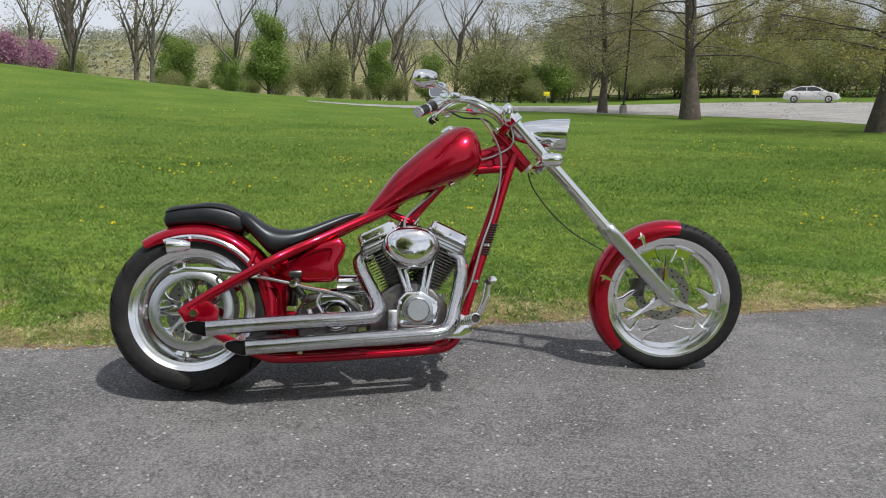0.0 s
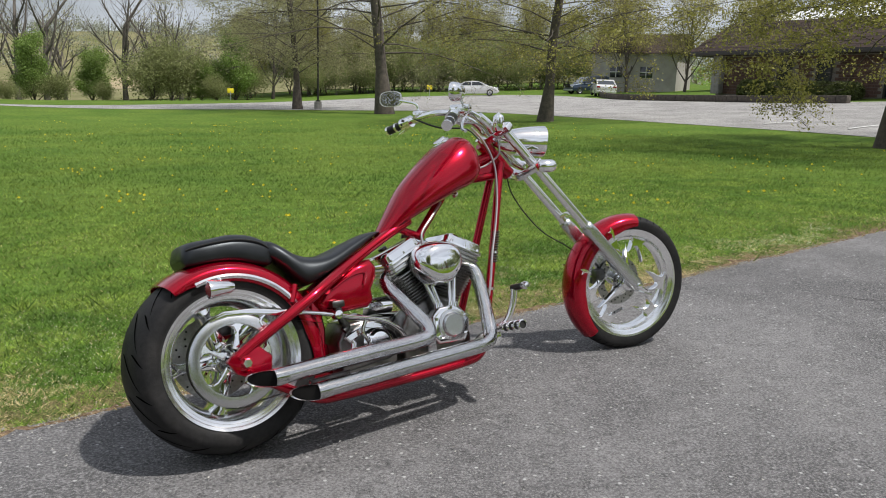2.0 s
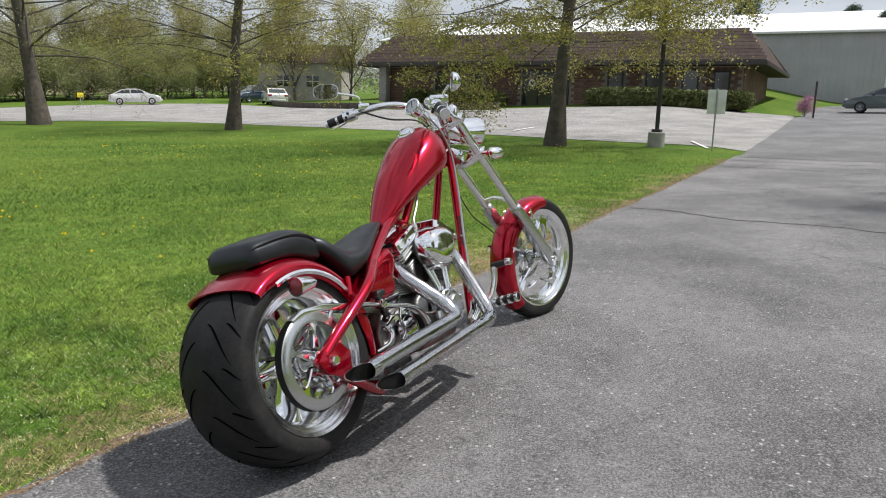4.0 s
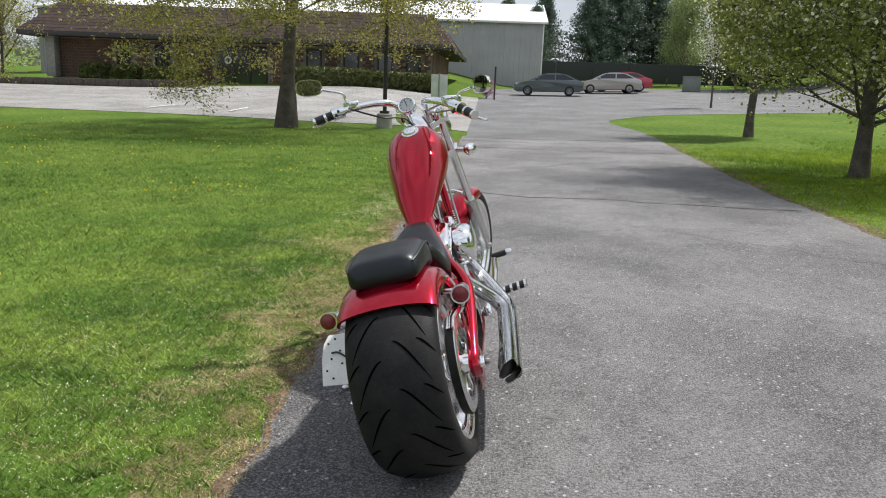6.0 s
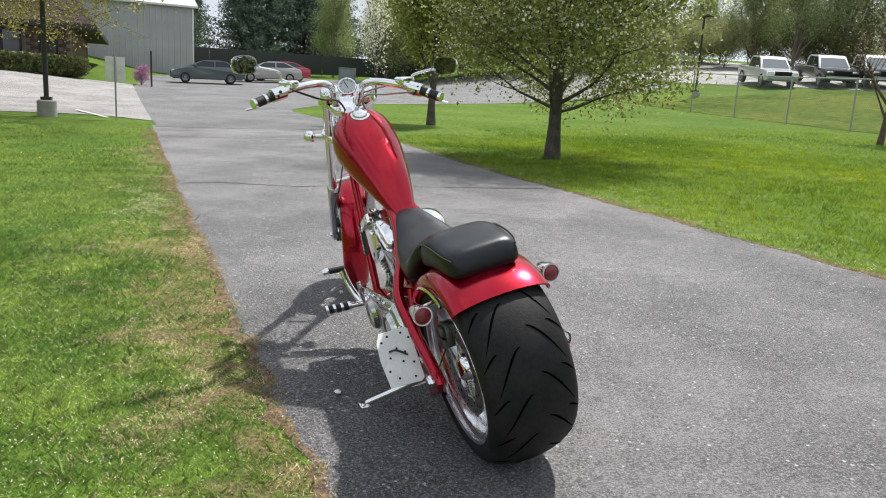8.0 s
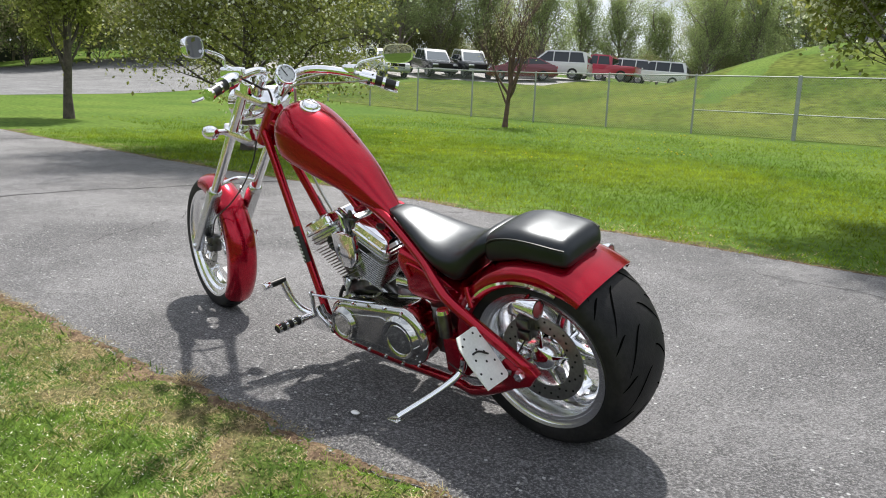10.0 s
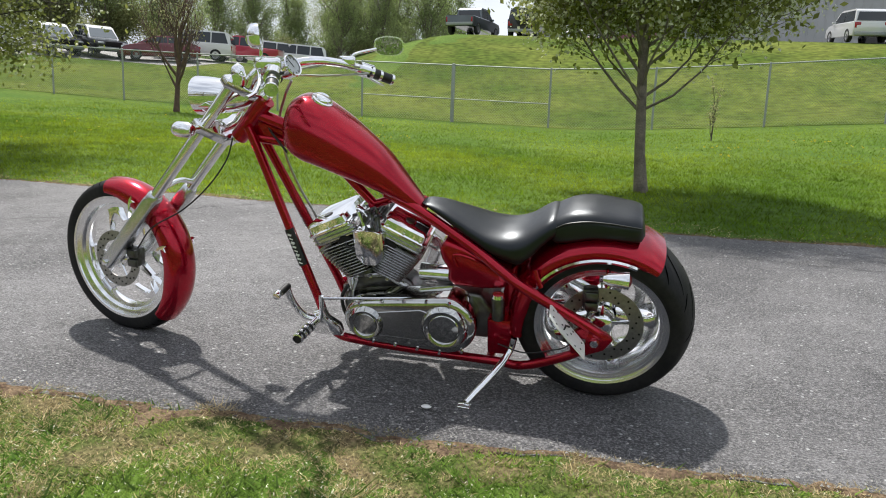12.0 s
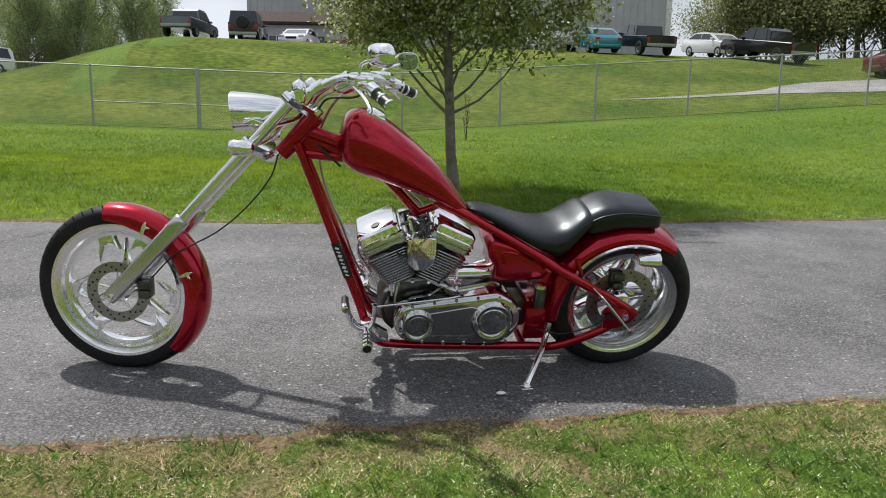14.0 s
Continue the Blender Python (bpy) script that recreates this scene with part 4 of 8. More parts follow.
# bolt holes laid on as black discs in place of their shade
for u, v in ((-0.045, 0.06), (-0.02, 0.078), (0.03, 0.082), (0.052, 0.06), (-0.045, -0.045), (-0.02, -0.075), (0.035, -0.08), (0.045, -0.03), (0.0, 0.03), (0.025, 0.012), (-0.03, 0.0), (0.01, -0.02)):
    bm = lathe([(0, -0.0032), (0.0042, -0.0032), (0.0042, 0.0032), (0, 0.0032)], 10, (u, 0, v))
    bmesh.ops.transform(bm, matrix=PM, verts=bm.verts)
    part("bolt_hole", bm, DARK, lp)
bm = tube([(-0.03, -0.006, 0.022), (-0.005, -0.012, 0.020), (0.03, -0.008, -0.002)], 0.0035, 6)
bmesh.ops.transform(bm, matrix=PM, verts=bm.verts)
part("wire", bm, BLACK, lp)
part("plate_arm", tube([(0.185, 0.285, 0.375), (0.20, 0.255, 0.355), (0.13, 0.222, 0.335)], 0.009, 8), STEEL, lp)

# engine ----------------------------------------------------------------
eng = part("crankcase", plate([(0.80, 0.19), (1.08, 0.19), (1.14, 0.25), (1.14, 0.36), (1.08, 0.43), (1.0, 0.465), (0.92, 0.46), (0.84, 0.41), (0.79, 0.33)], -0.085, 0.035, 0.02, seg=3), CASE, bike, "polished V-twin crankcase")


def slab(w, d, h, r):
    """Rounded-rectangle ring points for a fin."""
    pts_ = []
    for cx, cy, a0 in ((w - r, d - r, 0), (-w + r, d - r, 90), (-w + r, -d + r, 180), (w - r, -d + r, 270)):
        for k in range(5):
            a = radians(a0 + 22.5 * k)
            pts_.append((cx + r * math.cos(a), cy + r * math.sin(a), h))
    return pts_


def cylinder(base, tilt):
    """A finned cylinder with head and chrome rocker box, standing along its own z."""
    M = Matrix.Translation(base) @ Matrix.Rotation(tilt, 4, "Y")
    cy_ = bmesh.new()
    loft([slab(0.052, 0.06, 0.0, 0.04), slab(0.052, 0.06, 0.19, 0.04)], cy_)
    bmesh.ops.transform(cy_, matrix=M, verts=cy_.verts)
    cyl = part("cylinder", cy_, STEEL, bike, "finned engine cylinder")
    for k in range(12):
        z = 0.028 + 0.0135 * k
        w = 0.074 + 0.030 * (k / 11)
        f = loft([slab(w - 0.002, w + 0.002, z - 0.0022, 0.035), slab(w, w + 0.004, z, 0.035), slab(w - 0.002, w + 0.002, z + 0.0022, 0.035)])
        bmesh.ops.transform(f, matrix=M, verts=f.verts)
        part("fin", f, FINMETAL, cyl)
    h = loft([slab(0.086, 0.088, 0.190, 0.03), slab(0.098, 0.098, 0.197, 0.03), slab(0.100, 0.100, 0.232, 0.03), slab(0.094, 0.096, 0.238, 0.03)])
    bmesh.ops.transform(h, matrix=M, verts=h.verts)
    hd = part("head", h, BRUSHED, cyl)
    for z in (0.206, 0.222):
        f = loft([slab(0.103, 0.103, z - 0.002, 0.03), slab(0.105, 0.105, z, 0.03), slab(0.103, 0.103, z + 0.002, 0.03)])
        bmesh.ops.transform(f, matrix=M, verts=f.verts)
        part("fin", f, FINMETAL, cyl)
    rb = loft([slab(0.092, 0.112, 0.240, 0.018), slab(0.096, 0.116, 0.244, 0.018), slab(0.096, 0.116, 0.252, 0.018), slab(0.090, 0.110, 0.256, 0.018),
               slab(0.088, 0.108, 0.282, 0.018), slab(0.080, 0.100, 0.290, 0.016)])
    bmesh.ops.transform(rb, matrix=M, verts=rb.verts)
    rk = part("rocker_box", rb, CHROME, cyl, "chrome rocker box")
    for u in (-0.07, 0, 0.07):
        for v in (-0.107, 0.107):
            bt = lathe([(0, 0.012), (0.006, 0.012), (0.007, 0.008), (0.007, 0)], 8, (u, v, 0.252), axis="Z")
            bmesh.ops.transform(bt, matrix=M, verts=bt.verts)
            part("bolt", bt, CHROME, rk)
    # dark scoop beside the plug, with its lead
    sc = lathe([(0, 0.104), (0.022, 0.103), (0.030, 0.096), (0.030, 0.080)], 20, (0.034 if tilt < 0 else -0.034, 0, 0.178))
    bmesh.ops.transform(sc, matrix=M, verts=sc.verts)
    part("plug_scoop", sc, DARK, cyl)
    sg_ = 1 if tilt < 0 else -1
    ld = tube([(0.034 * sg_, 0.100, 0.176), (0.044 * sg_, 0.122, 0.165), (0.070 * sg_, 0.118, 0.135), (0.085 * sg_, 0.09, 0.10)], 0.0045, 8)
    bmesh.ops.transform(ld, matrix=M, verts=ld.verts)
    part("plug_lead", ld, CABLE, cyl)
    b2 = lathe([(0, 0.008), (0.018, 0.008), (0.02, 0.0)], 12, (0.0, 0.05, 0.288), axis="Z")
    bmesh.ops.transform(b2, matrix=M, verts=b2.verts)
    part("cover_boss", b2, STEEL, rk)
    return M


MR = cylinder((0.948, 0, 0.430), radians(-25.5))
MF = cylinder((1.036, 0, 0.430), radians(25))
# pushrod tubes on the right
for x0, top in ((0.955, MR @ Vector((0.030, -0.092, 0.20))), (0.972, MR @ Vector((0.068, -0.092, 0.20))), (1.022, MF @ Vector((-0.068, -0.092, 0.20))), (1.04, MF @ Vector((-0.030, -0.092, 0.20)))):
    part("pushrod_tube", tube([(x0, -0.125, 0.415), tuple(top)], 0.0095, 12, curved=False), CHROME, eng)
    part("tappet_block", lathe([(0, 0.02), (0.013, 0.018), (0.016, -0.015)], 12, (x0, -0.125, 0.415), axis="Z"), CHROME, eng)
# air cleaner: smooth oval dome
secs = []
for k in range(9):
    t = k / 8
    y = -0.118 - 0.085 * math.sin(t * math.pi / 2)
    q = max(0.001, math.cos(t * math.pi / 2)) ** 0.40
    ring = []
    for j in range(36):
        a = 2 * math.pi * j / 36
        c, s = math.cos(a), math.sin(a)
        rx = 0.122 if c < 0 else 0.116
        rz = 0.084 if s > 0 else 0.106 * (1 - 0.28 * abs(c) ** 2)
        ring.append((0.975 + rx * q * abs(c) ** 0.85 * (1 if c >= 0 else -1), y, 0.612 + rz * q * abs(s) ** 0.85 * (1 if s >= 0 else -1)))
    secs.append(ring)
air = part("air_cleaner", loft(secs), CHROME, bike, "smooth chrome oval air cleaner cover")
part("backing_rim", tube([(0.975 + 0.120 * math.cos(radians(15 * k)), -0.120, 0.607 + 0.086 * math.sin(radians(15 * k))) for k in range(25)], 0.006, 8, 2), STEEL, air)
# carburettor and intake between the cylinders
part("intake", tube([(0.985, -0.12, 0.60), (0.985, 0.0, 0.60), (0.985, 0.06, 0.60)], 0.034, 16), STEEL, bike, "dull steel carburettor between the cylinders")
cover = loft([[(0.975 + w * u, y, z) for u, z in ((-1, 0.665), (-0.6, 0.672), (0.6, 0.672), (1, 0.665), (1.0, 0.60), (0.9, 0.555), (0.45, 0.528), (-0.45, 0.528), (-0.9, 0.555), (-1.0, 0.60))] for y, w in ((0.07, 0.066), (0.115, 0.066), (0.128, 0.058), (0.132, 0.045))])
part("coil_cover", cover, CHROME, bike, "chrome shield on the engine's left side")
rnd = random.Random(5)
for k in range(9):
    bm = tube([(0.93 + 0.02 * k * 0.6, 0.03 + 0.05 * rnd.random(), 0.66), (0.95 + 0.09 * rnd.random(), 0.06 + 0.04 * rnd.random(), 0.72 + 0.03 * rnd.random()), (0.90 + 0.16 * rnd.random(), 0.05, 0.70)], 0.007, 7)
    part("fitting_hose", bm, STEEL if k % 3 else CHROME, bike, "steel hose and fitting under the tank")
# cam cover on the right
cam_cover = part("cam_cover", plate([(0.905, 0.30), (0.93, 0.265), (1.06, 0.262), (1.085, 0.30), (1.095, 0.35), (1.075, 0.385), (1.02, 0.42), (0.95, 0.418), (0.912, 0.38)], -0.155, -0.09, 0.012, seg=3), CHROME, bike, "polished cam cover")
part("point_cover", lathe([(0, -0.178), (0.044, -0.178), (0.050, -0.172), (0.052, -0.164), (0.064, -0.162), (0.067, -0.154), (0.067, -0.145)], 40, (0.998, 0, 0.338)), BRUSHED, cam_cover, "round satin timing cover")
for x, z in ((0.93, 0.29), (1.07, 0.292), (1.075, 0.37), (0.925, 0.37), (1.0, 0.41)):
    part("bolt", lathe([(0, -0.163), (0.007, -0.163), (0.008, -0.154)], 8, (x, 0, z)), CHROME, cam_cover)
part("oil_pump", box((0.892, -0.12, 0.29), (0.045, 0.07, 0.10), 0.008), BRUSHED, bike, "satin oil pump block")
# primary drive on the left
def stadium(x0, r0, x1, r1, z, k=0.0, n=14, rise=0.010):
    out = []
    for j in range(n + 1):
        a = radians(95 + 170 * j / n)
        out.append((x0 + (r0 - k) * math.cos(a), z + rise + (r0 - k) * math.sin(a)))
    for j in range(n + 1):
        a = radians(-85 + 170 * j / n)
        out.append((x1 + (r1 - k) * math.cos(a), z + (r1 - k) * math.sin(a)))
    return out


prim = part("primary_cover", plate(stadium(0.670, 0.126, 0.988, 0.096, 0.300), 0.05, 0.190, 0.026, seg=4), DARKCHROME, bike, "polished alloy primary cover")
part("recess", plate(stadium(0.770, 0.070, 0.918, 0.055, 0.302), 0.188, 0.1935, 0.003), FINMETAL, prim, "dull sunk panel")
for x, r, z in ((0.988, 0.066, 0.300), (0.668, 0.086, 0.311)):
    part("inspection_cover", lathe([(0, 0.206), (r * 0.68, 0.206), (r * 0.72, 0.203), (r * 0.78, 0.208), (r * 0.94, 0.211), (r, 0.205), (r + 0.010, 0.186)], 44, (x, 0, z)), DARKCHROME, prim, "round polished inspection cover")
for k in range(12):
    x = 0.555 + 0.5 * k / 11
    up = k % 2 == 0
    rr = interp(x, [(0.555, 0.06), (0.60, 0.10), (0.67, 0.120), (0.988, 0.090), (1.055, 0.05)])
    part("bolt", lathe([(0, 0.193), (0.006, 0.193), (0.0075, 0.184)], 8, (x, 0, 0.306 + (rr if up else -rr))), CHROME, prim)
# bits in the dark gap between crankcase and primary cover
part("case_rib", plate([(0.84, 0.40), (0.93, 0.455), (1.06, 0.445), (1.12, 0.385), (1.10, 0.375), (1.05, 0.425), (0.94, 0.435), (0.86, 0.385)], 0.035, 0.060, 0.006), FINMETAL, eng)
part("stator_boss", lathe([(0, 0.075), (0.030, 0.073), (0.036, 0.060), (0.040, 0.03)], 24, (1.085, 0, 0.315)), CASE, eng)
part("breather", lathe([(0, 0.030), (0.013, 0.028), (0.015, 0.0), (0.011, -0.03)], 14, (1.085, 0.062, 0.405), axis="Z"), CHROME, eng)
part("oil_line", tube([(1.10, 0.07, 0.39), (1.125, 0.08, 0.34), (1.115, 0.085, 0.27), (1.08, 0.08, 0.225)], 0.008, 8), CABLE, eng, "black oil line")
part("oil_line", tube([(1.06, 0.06, 0.42), (1.075, 0.085, 0.36), (1.06, 0.085, 0.30)], 0.006, 8), BRAID, eng, "braided oil line")
for x, z in ((0.87, 0.405), (0.93, 0.44), (1.0, 0.446), (1.06, 0.43), (1.105, 0.375)):
    part("case_bolt", lathe([(0, 0.068), (0.007, 0.068), (0.008, 0.058)], 8, (x, 0, z - 0.006)), CHROME, eng)
# gearbox, starter, regulator
gb = part("gearbox", plate([(0.50, 0.21), (0.74, 0.21), (0.76, 0.30), (0.74, 0.40), (0.66, 0.42), (0.54, 0.41), (0.49, 0.34)], -0.12, 0.085, 0.018, seg=3), CASE, bike, "dull alloy gearbox with round end cover")
part("end_cover", lathe([(0, -0.160), (0.040, -0.158), (0.050, -0.148), (0.056, -0.150), (0.066, -0.142), (0.070, -0.12)], 36, (0.655, 0, 0.320)), CHROME, gb)
part("side_cover", plate([(0.51, 0.36), (0.60, 0.40), (0.70, 0.405), (0.77, 0.36), (0.76, 0.34), (0.70, 0.38), (0.62, 0.375), (0.53, 0.335)], -0.145, -0.115, 0.005), CHROME, gb)
part("kick_lever", tube([(0.49, -0.15, 0.49), (0.50, -0.155, 0.43), (0.52, -0.15, 0.40), (0.505, -0.15, 0.385)], 0.015, 10), STEEL, gb, "steel lever beside the gearbox")
part("lever_pad", box((0.488, -0.155, 0.492), (0.055, 0.04, 0.028), 0.008), STEEL, gb)
part("fittings", tube([(0.48, -0.10, 0.27), (0.53, -0.13, 0.29), (0.55, -0.13, 0.33), (0.52, -0.12, 0.36)], 0.014, 10), CHROME, gb)
part("starter", tube([(0.66, 0.01, 0.455), (0.80, 0.01, 0.455)], 0.036, 18, curved=False), CHROME, bike, "chrome starter motor")
part("filter_can", lathe([(0, 0.050), (0.022, 0.048), (0.025, 0.04), (0.025, -0.045), (0, -0.05)], 24, (0.462, 0.155, 0.400), axis="Z"), STEEL, bike, "dull steel can behind the primary cover")
part("can_cap", lathe([(0, 0.066), (0.022, 0.064), (0.026, 0.050)], 20, (0.462, 0.155, 0.400), axis="Z"), CHROME, bike)
part("battery_box", box((0.46, 0.06, 0.255), (0.10, 0.15, 0.16), 0.012), RED, bike, "red box ahead of the rear wheel")

# exhausts ----------------------------------------------------------------
def exhaust(path, r, cut):
    """A slash-cut pipe, and a near-black oval for the shade inside its open end."""
    bm, hole = bmesh.new(), bmesh.new()
    pts_ = glide(path, 8)
    tube([tuple(p) for p in pts_], r, 24, bm=bm, caps=False, curved=False)
    last = list(bm.verts)[-24:]
    c = sum((v.co for v in last), Vector()) / 24
    for v in last:
        v.co.x += (v.co.z - c.z) * -0.60 * cut - (v.co.y - c.y) * 2.2 * cut
    hole.faces.new([hole.verts.new(c + (v.co - c) * 0.93 + Vector((0.004, 0.001, 0))) for v in last])
    bmesh.ops.solidify(bm, geom=bm.faces[:], thickness=0.0022)
    return bm, hole


UP = [(0.800, -0.045, 0.580), (0.765, -0.060, 0.560), (0.757, -0.085, 0.530), (0.778, -0.135, 0.475), (0.805, -0.190, 0.415), (0.825, -0.235, 0.362), (0.815, -0.262, 0.325), (0.765, -0.274, 0.310), (0.50, -0.290, 0.298), (0.30, -0.299, 0.287), (0.135, -0.306, 0.277)]
LOW = [(1.150, -0.05, 0.590), (1.190, -0.075, 0.560), (1.198, -0.100, 0.510), (1.178, -0.150, 0.430), (1.150, -0.205, 0.345), (1.125, -0.245, 0.280), (1.080, -0.268, 0.248), (0.95, -0.280, 0.238), (0.70, -0.290, 0.224), (0.45, -0.300, 0.210), (0.285, -0.305, 0.201)]
for path, c1 in ((UP, "upper"), (LOW, "lower")):
    bm, hole = exhaust(path, 0.0305, 1.0)
    ex = part("exhaust_pipe", bm, CHROME, bike, "chrome slash-cut exhaust pipe")
    bmesh.ops.solidify(hole, geom=hole.faces[:], thickness=0.002)
    part("pipe_inside", hole, DARK, ex, "near-black disc for the shaded inside of the open pipe", smooth=False)
part("pipe_bracket", plate([(0.30, 0.24), (0.46, 0.25), (0.46, 0.215), (0.30, 0.205)], -0.27, -0.25, 0.004), STEEL, bike, "steel bracket between the exhaust pipes")

# foot controls -------------------------------------------------------------
for s in (-1, 1):
    fc = part("foot_control", plate([(1.10, 0.215), (1.215, 0.215), (1.235, 0.255), (1.22, 0.305), (1.175, 0.325), (1.16, 0.29), (1.11, 0.255)], 0.135 * s, 0.185 * s, 0.01, seg=2), CHROME, bike, "chrome forward foot control")
    part("peg_shaft", tube([(1.195, 0.16 * s, 0.285), (1.200, 0.26 * s, 0.296)], 0.015, 14, curved=False), CHROME, fc)
    peg = part("foot_peg", tube([(1.200, 0.255 * s, 0.296), (1.206, 0.365 * s, 0.308)], 0.019, 16, curved=False), BLACK, fc, "black and chrome foot peg")
    for t in (0.02, 0.34, 0.66, 0.97):
        q = Vector((1.200, 0.255 * s, 0.296)).lerp(Vector((1.206, 0.365 * s, 0.308)), t)
        part("peg_ring", lathe([(0.017, -0.008), (0.0225, -0.006), (0.0225, 0.006), (0.017, 0.008)], 18, q), CHROME, peg)
    part("pedal_arm", tube([(1.195, 0.175 * s, 0.282), (1.245, 0.205 * s, 0.315), (1.275, 0.225 * s, 0.38), (1.288, 0.235 * s, 0.450)], 0.017, 12, flat=0.85), CHROME, fc)
    part("pedal", tube([(1.288, 0.225 * s, 0.455), (1.290, 0.315 * s, 0.463)], 0.0145, 14, curved=False), BLACK, fc)
    part("pedal_tip", lathe([(0, 0.012 * s), (0.014, 0.010 * s), (0.017, 0.0), (0.016, -0.02 * s)], 16, (1.290, 0.318 * s, 0.463)), CHROME, fc)
part("shift_rod", tube([(1.165, 0.195, 0.395), (0.95, 0.175, 0.405), (0.76, 0.155, 0.415)], 0.006, 8), CHROME, bike, "thin chrome shift rod")
part("shift_lever", tube([(1.185, 0.185, 0.29), (1.170, 0.195, 0.34), (1.165, 0.195, 0.405)], 0.010, 10), CHROME, bike)

# kickstand -----------------------------------------------------------------
ks = part("kickstand", tube([(0.400, 0.150, 0.27), (0.415, 0.165, 0.215), (0.46, 0.25, 0.172), (0.545, 0.385, 0.118)], 0.0135, 12), CHROME, bike, "chrome kickstand resting on the asphalt")

part("stand_foot", box((0.550, 0.396, 0.110), (0.050, 0.045, 0.010), 0.004, Matrix.Rotation(radians(LEAN), 3, "X")), CHROME, ks)

# fork, lamp, handlebar -----------------------------------------------------
def fork_point(d, y):
    """A point d metres down the fork from the top clamp."""
    return Vector((1.440, y, 1.218)) + FORK_WAY * d


FORK_LEN = 1.13
for s in (-1, 1):
    y = 0.100 * s
    leg = part("fork_leg", front(tube([tuple(fork_point(-0.03, y)), tuple(fork_point(0.69, y))], 0.0225, 20, curved=False)), CHROME, bike, "chrome fork tube")
    M = Matrix.Translation(fork_point(0, y)) @ Matrix.Rotation(math.pi - RAKE, 4, "Y")
    sl = loft([slab(0.026, 0.026, 0.665, 0.025), slab(0.031, 0.031, 0.672, 0.028), slab(0.031, 0.031, 0.692, 0.028), slab(0.030, 0.030, 0.700, 0.02), slab(0.031, 0.029, 0.72, 0.014),
               slab(0.031, 0.029, FORK_LEN - 0.03, 0.014), slab(0.026, 0.026, FORK_LEN, 0.014)])
    bmesh.ops.transform(sl, matrix=M, verts=sl.verts)
    part("fork_slider", front(sl), BRUSHED, leg, "satin square-edged fork slider")
    part("axle_cap", front(lathe([(0, y + 0.040 * s), (0.012, y + 0.038 * s), (0.014, y + 0.026 * s)], 16, (FW.x, 0, FW.z))), CHROME, leg)
    part("fork_cap", front(lathe([(0, 0.05), (0.014, 0.040), (0.022, 0.034), (0.026, 0.024), (0.027, -0.03), (0.024, -0.035)], 24, tuple(fork_point(-0.01, y)), axis="Z")), CHROME, leg)
TM = Matrix.Rotation(-RAKE, 3, "Y")
for d, nm, th in ((0.03, "top_clamp", 0.036), (0.265, "bottom_clamp", 0.042)):
    bm = bmesh.new()
    c = fork_point(d, 0)
    own = bmesh.new()
    o = [(-0.095, 0.0), (-0.075, 0.055), (-0.03, 0.10), (0.0, 0.138), (0.035, 0.128), (0.036, 0.09), (0.018, 0.04), (0.016, 0.0)]
    o = o + [(x, -y) for x, y in reversed(o[1:-1])]
    lo = [own.verts.new((x, y, -th / 2)) for x, y in o]
    f = own.faces.new(lo)
    top = bmesh.ops.extrude_face_region(own, geom=[f])
    bmesh.ops.translate(own, vec=(0, 0, th), verts=[v for v in top["geom"] if isinstance(v, bmesh.types.BMVert)])
    bmesh.ops.bevel(own, geom=[e for e in own.edges if abs(e.verts[0].co.z - e.verts[1].co.z) < 1e-6], offset=0.006, segments=2, affect="EDGES", profile=0.5)
    bmesh.ops.transform(own, matrix=Matrix.Translation(c) @ TM.to_4x4(), verts=own.verts)
    part(nm, front(own), CHROME, bike, "chrome fork clamp")
part("steering_stem", front(tube([tuple(NECK - AXIS * 0.12), tuple(NECK + AXIS * 0.13)], 0.020, 16, curved=False)), CHROME, bike)
for s in (-1, 1):
    c = fork_point(0.262, 0.195 * s) + Vector((0.0, 0, 0.0))
    fs = part("front_signal", front(lathe([(0, 0.056), (0.012, 0.056), (0.025, 0.047), (0.0295, 0.033), (0.0295, -0.017), (0.020, -0.036), (0, -0.043)], 24, c, axis="X")), CHROME, bike, "chrome bullet turn signal")
    part("stalk", front(tube([tuple(fork_point(0.262, 0.12 * s)), tuple(fork_point(0.262, 0.185 * s))], 0.013, 12, curved=False)), CHROME, fs)
# headlamp: long tapered bullet with a brow over the lens
HL = Vector((1.640, 0, 1.137))
secs = []
for t, rr in ((-0.20, 0.004), (-0.19, 0.022), (-0.165, 0.038), (-0.12, 0.054), (-0.06, 0.066), (0.0, 0.074), (0.05, 0.078), (0.058, 0.078)):
    ring = []
    for k in range(36):
        a = 2 * math.pi * k / 36
        brow = 0.022 * max(0.0, math.sin(a)) if t > 0.04 else 0.0
        ring.append((HL.x + t + brow, rr * 1.0 * math.cos(a), HL.z + rr * math.sin(a) * (0.96 if math.sin(a) < 0 else 1.0) + (t + 0.06) * -0.05))
    secs.append(ring)
hl = part("headlamp", front(loft(secs)), CHROME, bike, "long chrome bullet headlamp")
part("lens", front(lathe([(0, 0.012), (0.03, 0.010), (0.055, 0.006), (0.073, -0.004)], 36, (HL.x + 0.060, 0, HL.z - 0.006), axis="X")), LENS_GREY, hl, "clear headlamp glass")
part("lamp_mount", front(tube([tuple(fork_point(0.17, 0.06)), (1.575, 0.03, 1.085), (1.60, 0.0, 1.085)], 0.012, 10)), CHROME, hl)
part("lamp_mount", front(tube([tuple(fork_point(0.17, -0.06)), (1.575, -0.03, 1.085), (1.60, 0.0, 1.085)], 0.012, 10)), CHROME, hl)
